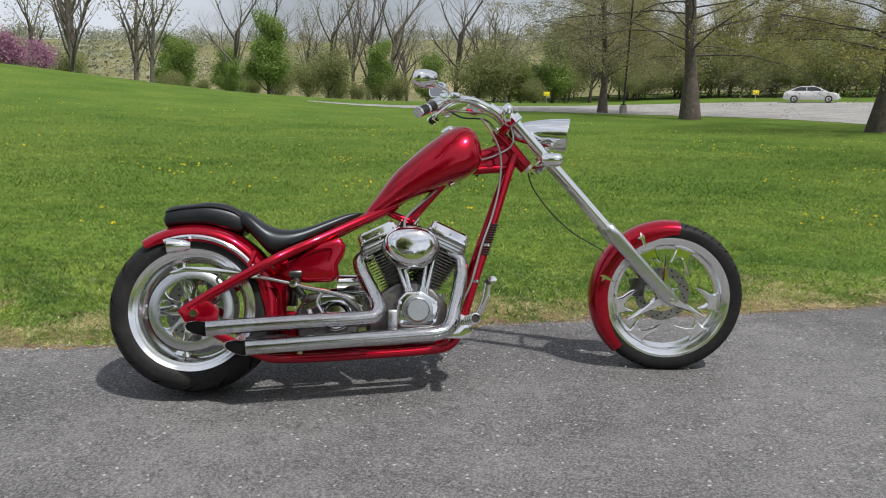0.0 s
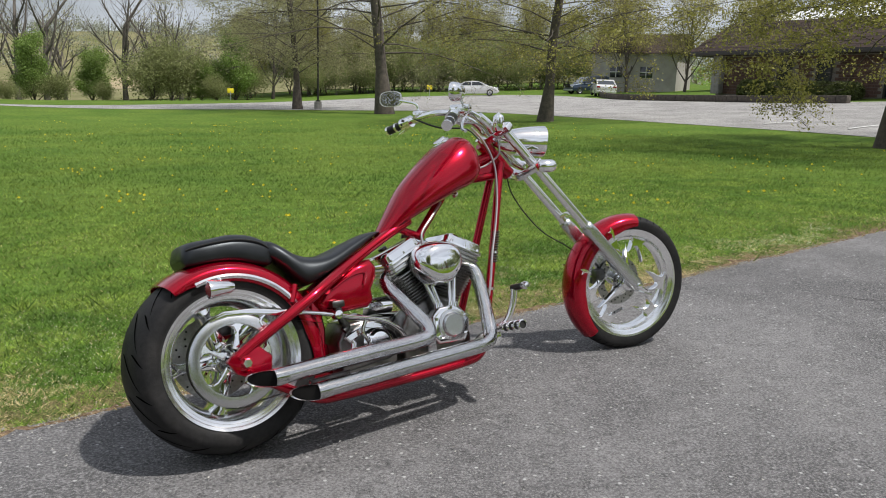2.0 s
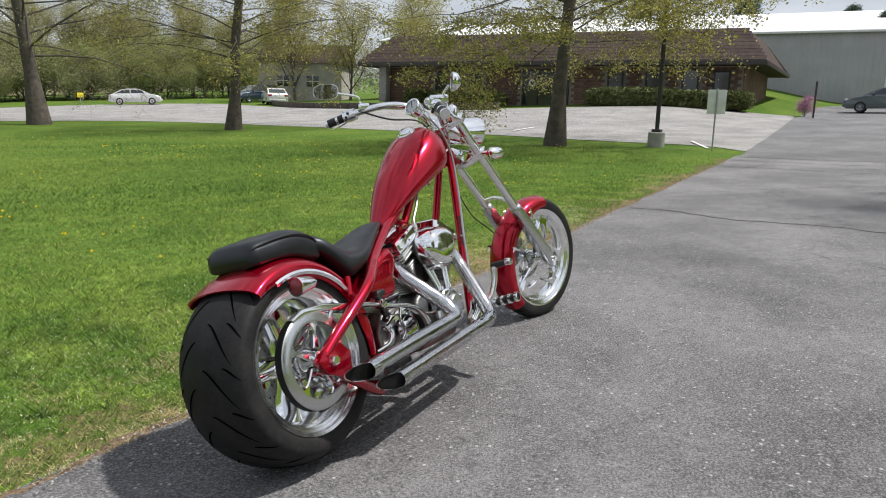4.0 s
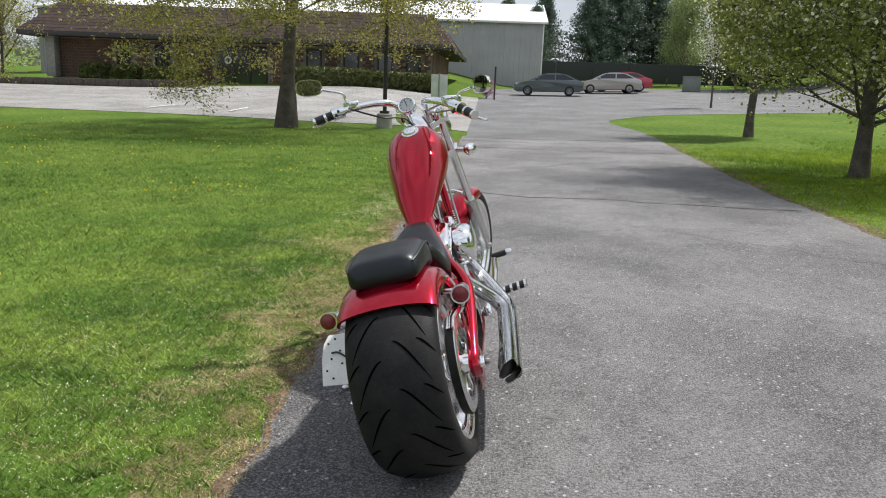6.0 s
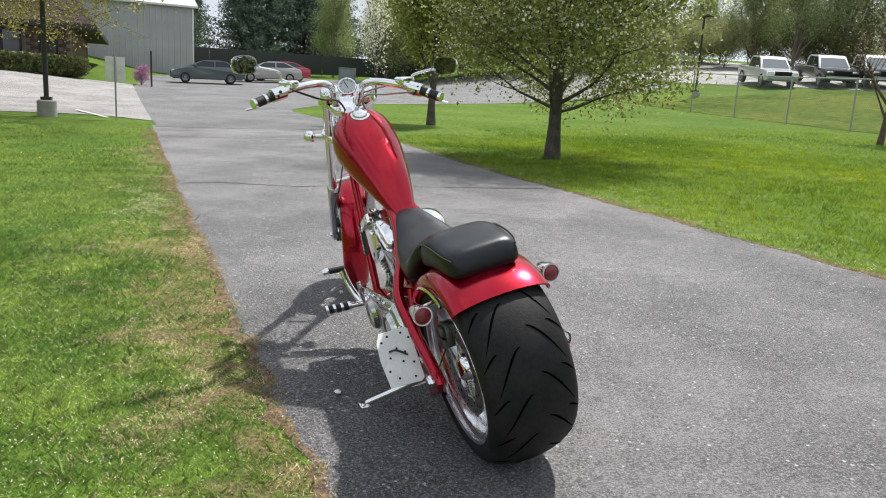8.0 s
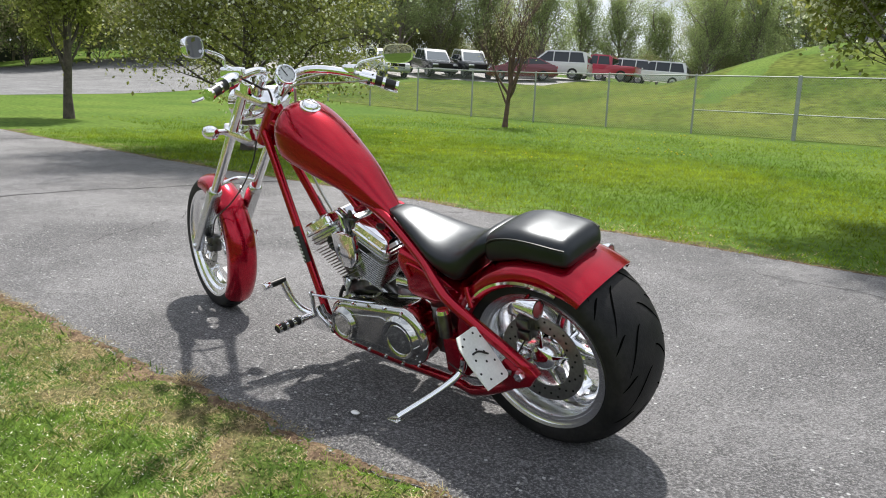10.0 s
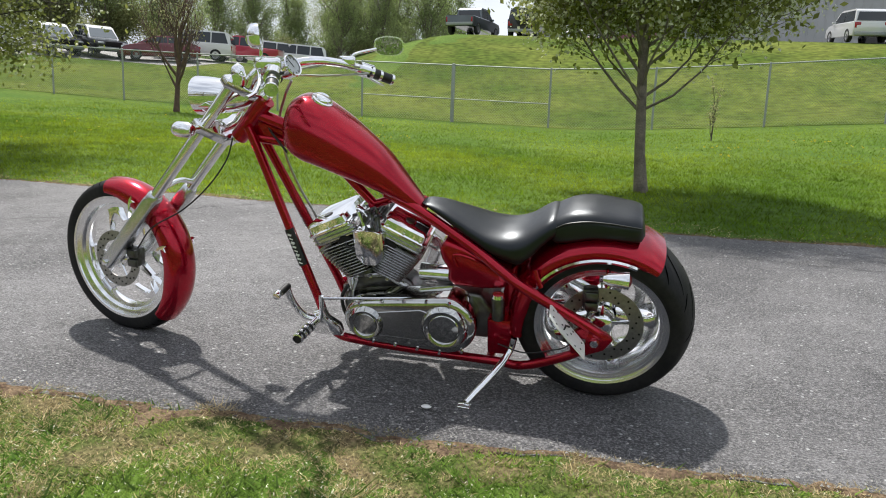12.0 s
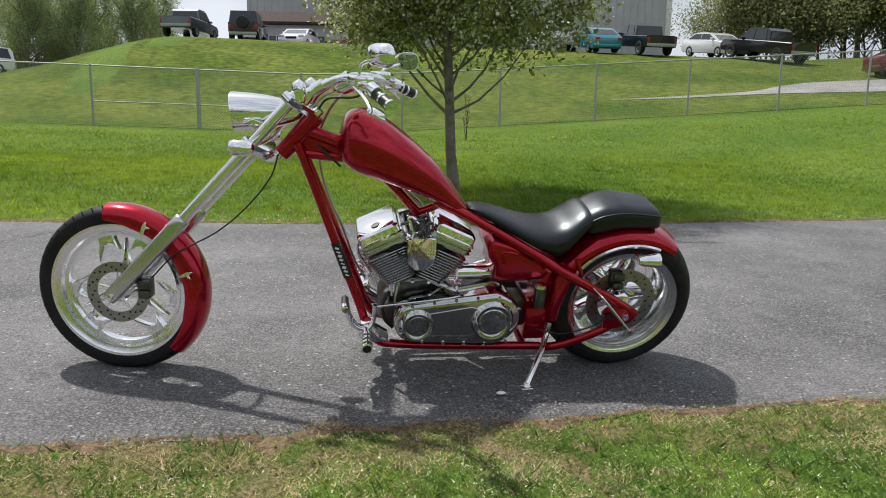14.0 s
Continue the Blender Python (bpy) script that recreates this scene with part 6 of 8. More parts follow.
# woods behind the road
belt("olive", [(31 + 4.6 * k + rg.uniform(-1.5, 1.5), 88 - 1.6 * k + rg.uniform(-3, 6), 0.72) for k in range(10)], 5)
belt("yellow", [(28 + 5.4 * k + rg.uniform(-1.5, 1.5), 90 - 2.0 * k + rg.uniform(-3, 4), 0.72) for k in range(9)], 6)
belt("olive", [(30 + 7.0 * k + rg.uniform(-2, 2), 96 - 1.0 * k + rg.uniform(-3, 6), 0.75) for k in range(9)], 7)
belt("bush", [(33 + 4.0 * k + rg.uniform(-1.5, 1.5), 87 - 1.6 * k + rg.uniform(-2, 2), 1.2) for k in range(10)], 8)
belt("yellow", [(58, 50, 0.8), (62, 44, 0.7), (56, 56, 0.75), (46.0, 33.5, 0.5)], 9)
belt("thicket", [(34 + 3.6 * k + rg.uniform(-1, 1), 88 - 1.6 * k + rg.uniform(-2, 3), 1.1) for k in range(11)], 31, 0.7, 1.2)
belt("thicket", [(-40, 92, 0.7), (-33, 88, 0.75), (-22, 90, 0.6), (-14, 92, 0.7), (-9.5, 86, 0.5), (-3.5, 90, 0.65), (1.5, 92, 0.5), (14.5, 88, 0.9), (18.5, 90, 0.8)], 32, 0.8, 1.15)
belt("thicket", [(66 - 3.2 * k, -38 - 2.6 * k, 0.6) for k in range(8)], 33, 0.8, 1.2)
belt("thicket", [(31 + 3.4 * k, 84 - 1.45 * k + rg.uniform(-1.5, 1.5), 1.0) for k in range(13)], 40, 0.6, 1.1)
belt("thicket", [(29 + 4.0 * k, 98 - 1.2 * k + rg.uniform(-2, 2), 1.3) for k in range(11)], 41, 0.7, 1.2)
# pines and mixed trees behind the cars
belt("pine", [(80, -5, 1.05), (79, 3, 0.85), (81.5, -8.5, 0.95), (78, -11.5, 0.8), (84, -12, 0.9), (77, -16, 0.8), (82, -20, 0.9), (88, -27, 0.9), (72, 3.5, 0.55), (90, 8, 1.0), (96, 20, 0.9), (95, 33, 0.9)], 10)
belt("column", [(70, -10, 0.75), (72, -24, 0.8), (66, -18, 0.7), (76, -32, 0.9), (70, -36, 0.9)], 11)
belt("column", [(52.2, -43.0, 0.85), (48.7, -44.0, 0.95), (47.5, -48.2, 1.0), (44.4, -51.0, 1.0), (39.4, -52.5, 1.05), (40.1, -59.5, 0.72), (35.7, -60.0, 0.85), (34.7, -65.1, 0.8)], 12, 0.95, 1.05)
belt("yellow", [(46.0, -54.5, 0.6), (50.5, -50.5, 0.6), (54.5, -47.0, 0.6)], 13)
belt("column", [(29.4, -63.6, 0.85), (30.7, -68.8, 0.95), (26.2, -66.1, 0.85), (26.7, -72.5, 1.0), (22.1, -76.0, 1.0)], 22, 0.9, 1.1)
belt("olive", [(34.0, -72.0, 0.62), (28.0, -75.5, 0.6)], 23)
belt("thicket", [(51.0 - 3.4 * k, -54.0 - 1.6 * k, 0.55) for k in range(8)], 34, 0.7, 1.2)
belt("column", [(78 - 4.0 * k + rg.uniform(-1.2, 1.2), -22 - 5.0 * k + rg.uniform(-2, 2), 1.0) for k in range(4)], 24)
belt("column", [(65.6, -33.6, 1.1), (68, -37, 1.2), (59.6, -43.2, 0.75)], 25)
belt("bush", [(62 - 3.0 * k + rg.uniform(-1, 1), -40 - 2.1 * k + rg.uniform(-1.5, 1.5), 0.85) for k in range(7)], 26)
belt("thicket", [(60.0 - 0.75 * k, -14.5 - 2.3 * k, 1.0 if k < 7 else 0.55) for k in range(12)], 42, 0.8, 1.3)
belt("column", [(62.5 - 0.8 * k, -13.5 - 4.2 * k, 0.8) for k in range(6)], 43)
# woods at the far end of the upper lot
belt("olive", [(-30 - 3.0 * k + rg.uniform(-1, 1), -50 + 2.6 * k + rg.uniform(-3, 3), 0.55) for k in range(9)], 15)
belt("yellow", [(-30 - 3.6 * k + rg.uniform(-1, 1), -47 + 3.0 * k + rg.uniform(-2, 2), 0.5) for k in range(7)], 16)
belt("bush", [(-29 - 2.4 * k + rg.uniform(-1, 1), -46 + 2.3 * k + rg.uniform(-2, 2), 1.3) for k in range(10)], 17)
belt("pine", [(-35, -40, 0.42), (-41, -33, 0.45)], 18)
belt("thicket", [(-25.5 - 2.2 * k + rg.uniform(-1, 1), -52 + 2.0 * k + rg.uniform(-2, 2), 1.25) for k in range(13)], 36, 0.6, 1.2)
belt("bare", [(-29 - 3.4 * k, -56 + 2.6 * k, 0.8) for k in range(6)], 37)
# unseen trees added behind the walker's start, for the chrome to mirror
belt("olive", [(-45, -20, 0.9), (-50, -5, 1.0), (-55, 12, 1.0), (-48, 28, 0.9), (-46, -34, 0.9)], 19)

# far woods on the hills: one sheet of clumps
rs = np.random.RandomState(9)
pts_ = []
for k in range(1500):
    a = rs.uniform(-0.25, 1.75) + math.pi / 4 if k % 3 else rs.uniform(0, 2 * math.pi)
    d = rs.uniform(170, 640) if k % 2 else rs.uniform(420, 760)
    x, y = d * math.cos(a), d * math.sin(a)
    if abs(x - 8) < 45 and 150 < y < 330:
        continue
    if x > 0 and abs(y) < 60 and d < 200:
        continue
    pts_.append((x, y, ground_z(x, y), rs.uniform(3.5, 7.5)))
base = np.array(pts_)
n = 220
c = np.repeat(base[:, :3], n, axis=0)
s = np.repeat(base[:, 3:], n, axis=0)
off = rs.normal(0, 1, c.shape)
off /= np.linalg.norm(off, axis=1)[:, None]
c = c + off * s * rs.uniform(0.4, 1.0, (len(c), 1)) * np.array([1.0, 1.0, 0.85]) + np.array([0, 0, 1]) * s * 0.75
a = rs.normal(0, 1, c.shape) * s * 0.036
b = rs.normal(0, 1, c.shape) * s * 0.036
woods = tri_soup("far_woods", np.stack([c - a, c + b, c + a, c - b], axis=1), FARWOOD, None, 4)
tagged(woods, "hazy budding woods on the distant hills", "woods", kind="stuff")
rows = [[(x, y) for x in np.linspace(-14, 44, 12)] for y in np.linspace(175, 290, 10)]
far_rows = [[(x, y) for x in np.linspace(-260, 240, 60)] for y in np.linspace(102, 620, 60)]
strip("pasture", far_rows, PASTURE, 0.12, "dull olive pasture on the far slopes", "pasture")
strip("field", rows, FIELD, 0.25, "pale tan stubble field in the distance", "field")

# ---------------------------------------------------------------- roads, lots, fence
def sheet(name, a, b, n, material, lift, label, category):
    """A surfaced area between two lines of points."""
    pa, pb = glide([(x, y, 0) for x, y in a], 8), glide([(x, y, 0) for x, y in b], 8)
    rows_ = [[(p.x + (q.x - p.x) * k / n, p.y + (q.y - p.y) * k / n) for k in range(n + 1)] for p, q in zip(pa, pb)]
    return strip(name, rows_, material, lift, label, category, 0)


sheet("parking_lot", [(-3, 45), (4, 43.2), (9, 43), (13.4, 42.5), (21.3, 37.0), (23.8, 28), (22.4, 17), (20.9, 8), (20.3, 4.2), (18.6, 2.4)],
      [(-3, 46.5), (3, 48), (9, 52), (20, 58), (36, 64.5), (46, 58), (40.6, 41), (39.3, 28.6), (41.8, 14), (43.5, 5.2)], 24, LOT, 0.014, "bleached pale grey asphalt parking lot", "parking lot")
sheet("side_lane", [(16.6, -2.72), (20, -2.5), (24.2, -1.8), (26.5, -2.2), (29.8, -4.4), (32.5, -10), (36, -18), (41, -28)],
      [(16.6, 2.20), (18.7, 2.40), (30, 4.0), (43.6, 5.0), (60, 4.5), (63, -8), (60, -20), (60, -30)], 20, LOT_DARK, 0.010, "grey asphalt lane beside the parked cars", "road")
sheet("truck_lot", [(50, -29), (43, -30.2), (34, -34.2), (26.5, -35.6)], [(68, -50), (57, -58), (43, -63), (30, -66)], 14, LOT, 0.02, "pale lot with parked trucks behind the fence", "parking lot")
sheet("upper_lot", [(22, -46.5), (12, -46), (0, -45.5), (-12, -42.5), (-25, -39.5)], [(22, -68), (12, -68), (0, -68), (-14, -64), (-32, -56)], 14, LOT_DARK, 0.02, "grey lot on top of the grass bank", "parking lot")
sheet("bank_road", [(-8.5, -25.85), (-11, -25.55), (-14.6, -25.6), (-17, -25.3), (-21, -24.6), (-40, -22.5)], [(-8.5, -25.9), (-11, -25.95), (-14.6, -26.5), (-17, -27.9), (-21, -28.8), (-40, -29.5)], 4, LOT, 0.03, "pale paved path behind the fence widening to a road", "road")
sheet("grass_bank", [(34, -20.1), (16, -20.1), (0, -20.1), (-16, -20.1), (-45, -20.1)], [(34, -34), (22, -46), (0, -46), (-20, -43), (-45, -40)], 40, ROUGH_GRASS, 0.012, "rough olive grass bank behind the fence", "grass bank")
# faded bay lines
for k, (x, y, a) in enumerate(((20.5, 4.1, 25), (24.6, 12.0, 10), (25.2, 15.5, 5), (41.5, 3.2, 90))):
    bm = box((0, 0, 0), (2.6, 0.10, 0.006), 0.0)
    ln = part("bay_line", bm, WHITE_PAINT, None, smooth=False)
    ln.matrix_world = Matrix.Translation((x, y, ground_z(x, y) + 0.034)) @ Matrix.Rotation(radians(a), 4, "Z") @ Matrix.Rotation(radians(-2.2), 4, "Y")
    tagged(ln, "faded white parking line on asphalt", "marking", "bay lines", "structure")
# low dark wall and kerbed island before the building
vw = [(46.5, 49.5), (43.0, 45.0), (40.7, 41.2), (39.75, 37.5), (39.6, 33.2), (39.4, 28.8), (39.2, 24.8), (38.9, 21.4)]
wall = thing("retaining_wall", Matrix.Translation((41.5, 34, ground_z(41.5, 34))), "low dark stone retaining wall at the lot", "wall", kind="structure")
for (x0, y0), (x1, y1) in zip(vw, vw[1:]):
    for k in range(5):
        p = Vector((x0, y0, 0)).lerp(Vector((x1, y1, 0)), (k + 0.5) / 5)
        L_ = math.hypot(x1 - x0, y1 - y0) / 5
        part("block", box(p - Vector((41.5, 34, -0.22 - ground_z(p.x, p.y) + ground_z(41.5, 34))), (0.35, L_ * 0.97, 0.42), 0.03, Matrix.Rotation(math.atan2(y1 - y0, x1 - x0) - math.pi / 2, 3, "Z")), BARK, wall)

# chain-link fence
FY, FX0, FX1, STEP = -20.0, -33.5, 30.5, 3.05
fence = thing("chain_link_fence", Matrix.Translation((0, FY, 0)), "grey galvanised chain-link fence with round posts on the lawn", "fence")
n = int((FX1 - FX0) / STEP)
FH = 1.77
post_x = [FX0 + STEP * k for k in range(n + 1)]
bm_post = lathe([(0, 0.03), (0.03, 0.02), (0.032, 0), (0.032, -FH - 0.15)], 10, axis="Z")
first = part("post", bm_post, GALV, fence)
first.location = (post_x[0], 0, ground_z(post_x[0], FY) + FH)
for x in post_x[1:]:
    p = first.copy()
    scene.collection.objects.link(p)
    p.location = (x, 0, ground_z(x, FY) + FH)
    if abs(x - 6.05) < 0.8:
        p.scale = (1.9, 1.9, 1.0)
for x0, x1 in zip(post_x, post_x[1:]):
    part("top_rail", tube([(x0, 0, ground_z(x0, FY) + FH - 0.02), (x1, 0, ground_z(x1, FY) + FH - 0.02)], 0.021, 8, curved=False), GALV, fence)
    if 2.5 < x0 < 7.0:
        part("mid_rail", tube([(x0, 0, ground_z(x0, FY) + 0.72), (x1, 0, ground_z(x1, FY) + 0.72)], 0.017, 8, curved=False), GALV, fence)
wires = []
pitch = 0.085
for k in range(int((post_x[-1] - post_x[0] + 2 * FH) / pitch)):
    xs_ = post_x[0] - FH + pitch * k
    for sgn in (1, -1):
        xa, xb = (xs_, xs_ + FH) if sgn > 0 else (xs_ + FH, xs_)
        za, zb = 0.03, FH - 0.02
        lo_, hi_ = max(post_x[0], min(xa, xb)), min(post_x[-1], max(xa, xb))
        if hi_ - lo_ < 0.1:
            continue
        f = lambda x: za + (zb - za) * (x - xa) / (xb - xa)
        g0, g1 = ground_z(lo_, FY), ground_z(hi_, FY)
        w = 0.0034
        wires.append([(lo_ - w, 0.001 * sgn, g0 + f(lo_)), (lo_ + w, 0.001 * sgn, g0 + f(lo_)), (hi_ + w, 0.001 * sgn, g1 + f(hi_)), (hi_ - w, 0.001 * sgn, g1 + f(hi_))])
mesh_ = tri_soup("mesh_wire", np.array(wires), GALV, fence, 4)
tagged(mesh_, kind="stuff")
# second, dark screened fence before the pines
sf = thing("screen_fence", Matrix.Translation((66, -14, ground_z(66, -14))), "dark green screened fence before the pines", "fence")
for k in range(13):
    y = -20 + 3.2 * k
    part("post", box((0, y, 0.9), (0.07, 0.07, 1.9), 0.01), DARK_FRAME, sf)
    if k < 12:
        part("screen", box((0, y + 1.6, 0.9), (0.03, 3.1, 1.6), 0.005), SCREEN, sf)

# street furniture
def pole_lamp(xy, h, head, base_h, label):
    t = thing("street_lamp", at(xy), label, "street lamp", "street lamps")
    part("base", lathe([(0, base_h), (0.20, base_h), (0.23, base_h - 0.03), (0.24, -0.3)], 20, axis="Z"), CONCRETE, t, "round concrete footing")
    part("base_plate", box((0, 0, base_h + 0.04), (0.24, 0.24, 0.08), 0.01), POLE_BLACK, t)
    part("pole", tube([(0, 0, base_h), (0, 0, h)], 0.060, 10, curved=False), POLE_BLACK, t)
    if head:
        part("head", box((-0.30, 0.0, h), (0.75, 0.32, 0.16), 0.03), POLE_BLACK, t)
    return t


pole_lamp((19.2, 4.95), 8.0, False, 0.42, "black lamp pole on a round concrete footing")
pole_lamp((16.6, 42.2), 8.0, False, 0.5, "black lamp pole on a concrete footing by the road")
pole_lamp((34.6, -25.2), 4.4, True, 0.3, "black lamp pole with a box head behind the fence")
t = thing("road_sign", at((18.6, 3.25)), "white back of a road sign on a thin post", "sign")
part("post", tube([(0, 0, -0.2), (0, 0, 1.60)], 0.022, 8, curved=False), GALV, t)
part("panel", box((0.03, 0, 1.26), (0.012, 0.46, 0.62), 0.003, Matrix.Rotation(radians(8), 3, "Z")), WHITE_PAINT, t)
for xy in ((18.4, 70.0), (36.0, 62.5)):
    t = thing("yellow_sign", at(xy), "small yellow sign on a post by the road", "sign", "yellow signs")
    part("post", tube([(0, 0, -0.2), (0, 0, 0.9)], 0.03, 8, curved=False), GALV, t)
    part("panel", box((0, 0, 0.95), (0.6, 0.03, 0.42), 0.005), YELLOW, t)
t = thing("marker_post", at((42.0, 4.1)), "thin dark marker post in the grass", "post")
part("stake", tube([(0, 0, -0.1), (0, 0, 1.9)], 0.05, 8, curved=False), DARK_FRAME, t)
t = thing("utility_box", at((58.5, -9.4)), "grey green utility cabinet on the grass", "utility box")
part("body", box((0, 0, 0.55), (0.9, 1.25, 1.1), 0.04), BOX_GREEN, t)
part("lid", box((0, 0, 1.12), (0.96, 1.31, 0.07), 0.02), BOX_GREEN, t)

# ---------------------------------------------------------------- buildings
BA, BB = Vector((42.6, 33.5, 0)), Vector((44.64, 8.4, 0))
bz = 1.72
ux = (BB - BA).normalized()
UM = Matrix.Translation((BA.x, BA.y, bz)) @ Matrix(((ux.x, -ux.y, 0, 0), (ux.y, ux.x, 0, 0), (0, 0, 1, 0), (0, 0, 0, 1)))
BL = (BB - BA).length
office = thing("office_building", UM, "single-storey brick building with a deep brown shingle roof", "building")
# local frame: x along the front, y into the building, z up
part("wall", box((BL / 2, 6.2, 1.2), (BL, 12.0, 3.6), 0.0), MORTAR, office, smooth=False)
EAVE, TOPZ, OV = 2.55, 4.75, 1.3
prof = [(-OV, EAVE - 0.02), (-OV, EAVE + 0.22), (1.15, TOPZ), (11.2, TOPZ), (13.5, EAVE + 0.22), (13.5, EAVE - 0.02)]
roof = part("roof", loft([[(-OV + 0.0, y, z) for y, z in prof], [(BL + OV, y, z) for y, z in prof]]), SHINGLE, office, "dark brown mansard roof", smooth=False)
for v in roof.data.vertices:
    if v.co.z > EAVE + 1.0:
        v.co.x += 1.5 if v.co.x < BL / 2 else -1.5
part("fascia", box((BL / 2, -OV - 0.03, EAVE + 0.10), (BL + 2 * OV, 0.06, 0.26), 0.01), DARK_FRAME, office)
for side in (-OV - 0.03, BL + OV + 0.03):
    part("fascia", box((side, 6.1, EAVE + 0.10), (0.06, 14.6, 0.26), 0.01), DARK_FRAME, office)
# shingle courses on the slope
nrow = 9
for r in range(nrow):
    f0 = r / nrow
    yy, zz = -OV + (OV + 1.15) * (f0 + 0.5 / nrow), EAVE + 0.22 + (TOPZ - EAVE - 0.22) * (f0 + 0.5 / nrow)
    sl = math.atan2(TOPZ - EAVE - 0.22, OV + 1.15)
    part("shingle_course", box((BL / 2, yy - 0.02, zz + 0.02), (BL + 2 * OV - 3.0 * f0, math.hypot(TOPZ - EAVE, OV + 1.15) / nrow * 1.04, 0.035), 0.0, Matrix.Rotation(sl - 0.03, 3, "X")), SHINGLE, roof, smooth=False)
# openings on the front: (x, width, sill, head)
openings = [(5.0, 0.9, 0.1, 2.2), (7.6, 0.9, 0.7, 2.2), (12.9, 3.2, 0.0, 2.3), (17.6, 0.9, 0.5, 2.3), (20.0, 0.9, 0.3, 2.3), (22.2, 0.9, 0.3, 2.3), (24.0, 0.85, 1.0, 2.2)]
for x, w, z0, z1 in openings:
    wn_ = part("door" if z0 == 0.0 else "window", box((x, 0.16, (z0 + z1) / 2), (w, 0.08, z1 - z0), 0.0), DARK_GLASS, office, "dark glass in a bronze frame", smooth=False)
    for dx in (-w / 2, w / 2) + ((-w / 6, w / 6) if w > 2 else ()):
        part("frame", box((x + dx, 0.11, (z0 + z1) / 2), (0.09, 0.12, z1 - z0 + 0.09), 0.006), DARK_FRAME, wn_)
    for dz in (z0, z1):
        part("sill", box((x, 0.11, dz), (w, 0.13, 0.08), 0.006), DARK_FRAME, wn_)
part("wreath", lathe([(0.13, -0.03), (0.19, 0.0), (0.25, -0.03), (0.19, -0.05)], 20, (12.0, 0.06, 1.45), closed=True), WHITE_PAINT, office, "pale wreath on the door")
part("chimney_post", box((0.4, -0.3, 1.3), (0.6, 0.6, 2.6), 0.02), CONCRETE, office, "pale stone corner pier")
# brick courses with joints, between the openings
br = bpy.data.meshes.new("brick")
bm = box((0, 0, 0), (0.385, 0.05, 0.175), 0.006, seg=1)
bm.to_mesh(br)
bm.free()
br.materials.append(BRICK)
rest = []
made = 0
for r in range(14):
    z = 0.10 + 0.19 * r
    if z > EAVE:
        break
    k = 0
    while True:
        x = 0.3 + 0.40 * k + (0.2 if r % 2 else 0)
        k += 1
        if x > BL - 0.2:
            break
        if any(abs(x - ox) < w / 2 + 0.26 and z0 - 0.10 < z < z1 + 0.10 for ox, w, z0, z1 in openings):
            continue
        if made < 300 and x > 13.5:
            ob = bpy.data.objects.new("brick", br)
            scene.collection.objects.link(ob)
            ob.parent = office
            ob.location = (x, 0.175 + 0.006 * rg.random(), z)
            made += 1
        else:
            rest.append((x, 0.178, z))
bm = bmesh.new()
vv, ff = [], []
for x, y, z in rest:
    b = len(vv)
    hx, hz = 0.1925, 0.0875
    vv += [(x - hx, y - 0.025, z - hz), (x + hx, y - 0.025, z - hz), (x + hx, y - 0.025, z + hz), (x - hx, y - 0.025, z + hz),
           (x - hx, y + 0.03, z - hz), (x + hx, y + 0.03, z - hz), (x + hx, y + 0.03, z + hz), (x - hx, y + 0.03, z + hz)]
    ff += [(b, b + 1, b + 2, b + 3), (b, b + 4, b + 5, b + 1), (b + 3, b + 2, b + 6, b + 7), (b, b + 3, b + 7, b + 4), (b + 1, b + 5, b + 6, b + 2)]
bm.free()
tagged(mesh_from("brickwork", vv, ff, BRICK, office), kind="stuff")
for k in range(22):
    part("siding_board", box((BL + 0.04, 0.5 + 0.52 * k, 1.2), (0.06, 0.50, 2.9), 0.008), BRICK, office, smooth=False)

# tall sheet-metal hall behind
HA = Vector((64.5, 2.4, 0))
HM = Matrix.Translation((HA.x, HA.y, 2.2)) @ Matrix(((-ux.x, -ux.y, 0, 0), (-ux.y, ux.x, 0, 0), (0, 0, 1, 0), (0, 0, 0, 1)))
hall = thing("metal_hall", HM, "large pale grey sheet-metal hall with a white roof", "building")
HL_, HD, HE, HR = 46.0, 26.0, 5.8, 8.8
part("wall", loft([[(0, 0, -1), (0, 0, HE), (0, HD / 2, HR), (0, HD, HE), (0, HD, -1)], [(HL_, 0, -1), (HL_, 0, HE), (HL_, HD / 2, HR), (HL_, HD, HE), (HL_, HD, -1)]]), METAL_WALL, hall, smooth=False)
for k in range(100):
    x = 0.1 + 0.46 * k
    if x < HL_:
        part("rib", box((x, -0.05, HE / 2 - 0.5), (0.09, 0.12, HE + 1.0), 0.02), METAL_WALL, hall, smooth=False)
for s, y0, y1 in ((1, -0.25, HD / 2), (-1, HD + 0.25, HD / 2)):
    part("roof_slope", loft([[(x, y0, HE + 0.02), (x, y0, HE + 0.14), (x, y1, HR + 0.16), (x, y1, HR + 0.04)] for x in (-0.3, HL_ + 0.3)]), WHITE_ROOF, hall, "white sheet roof", smooth=False)
part("gutter", box((HL_ / 2, -0.30, HE + 0.02), (HL_ + 0.6, 0.14, 0.16), 0.02), WHITE_PAINT, hall)
part("downpipe", box((0.06, -0.09, HE / 2 - 0.5), (0.12, 0.12, HE + 1), 0.02), WHITE_PAINT, hall)

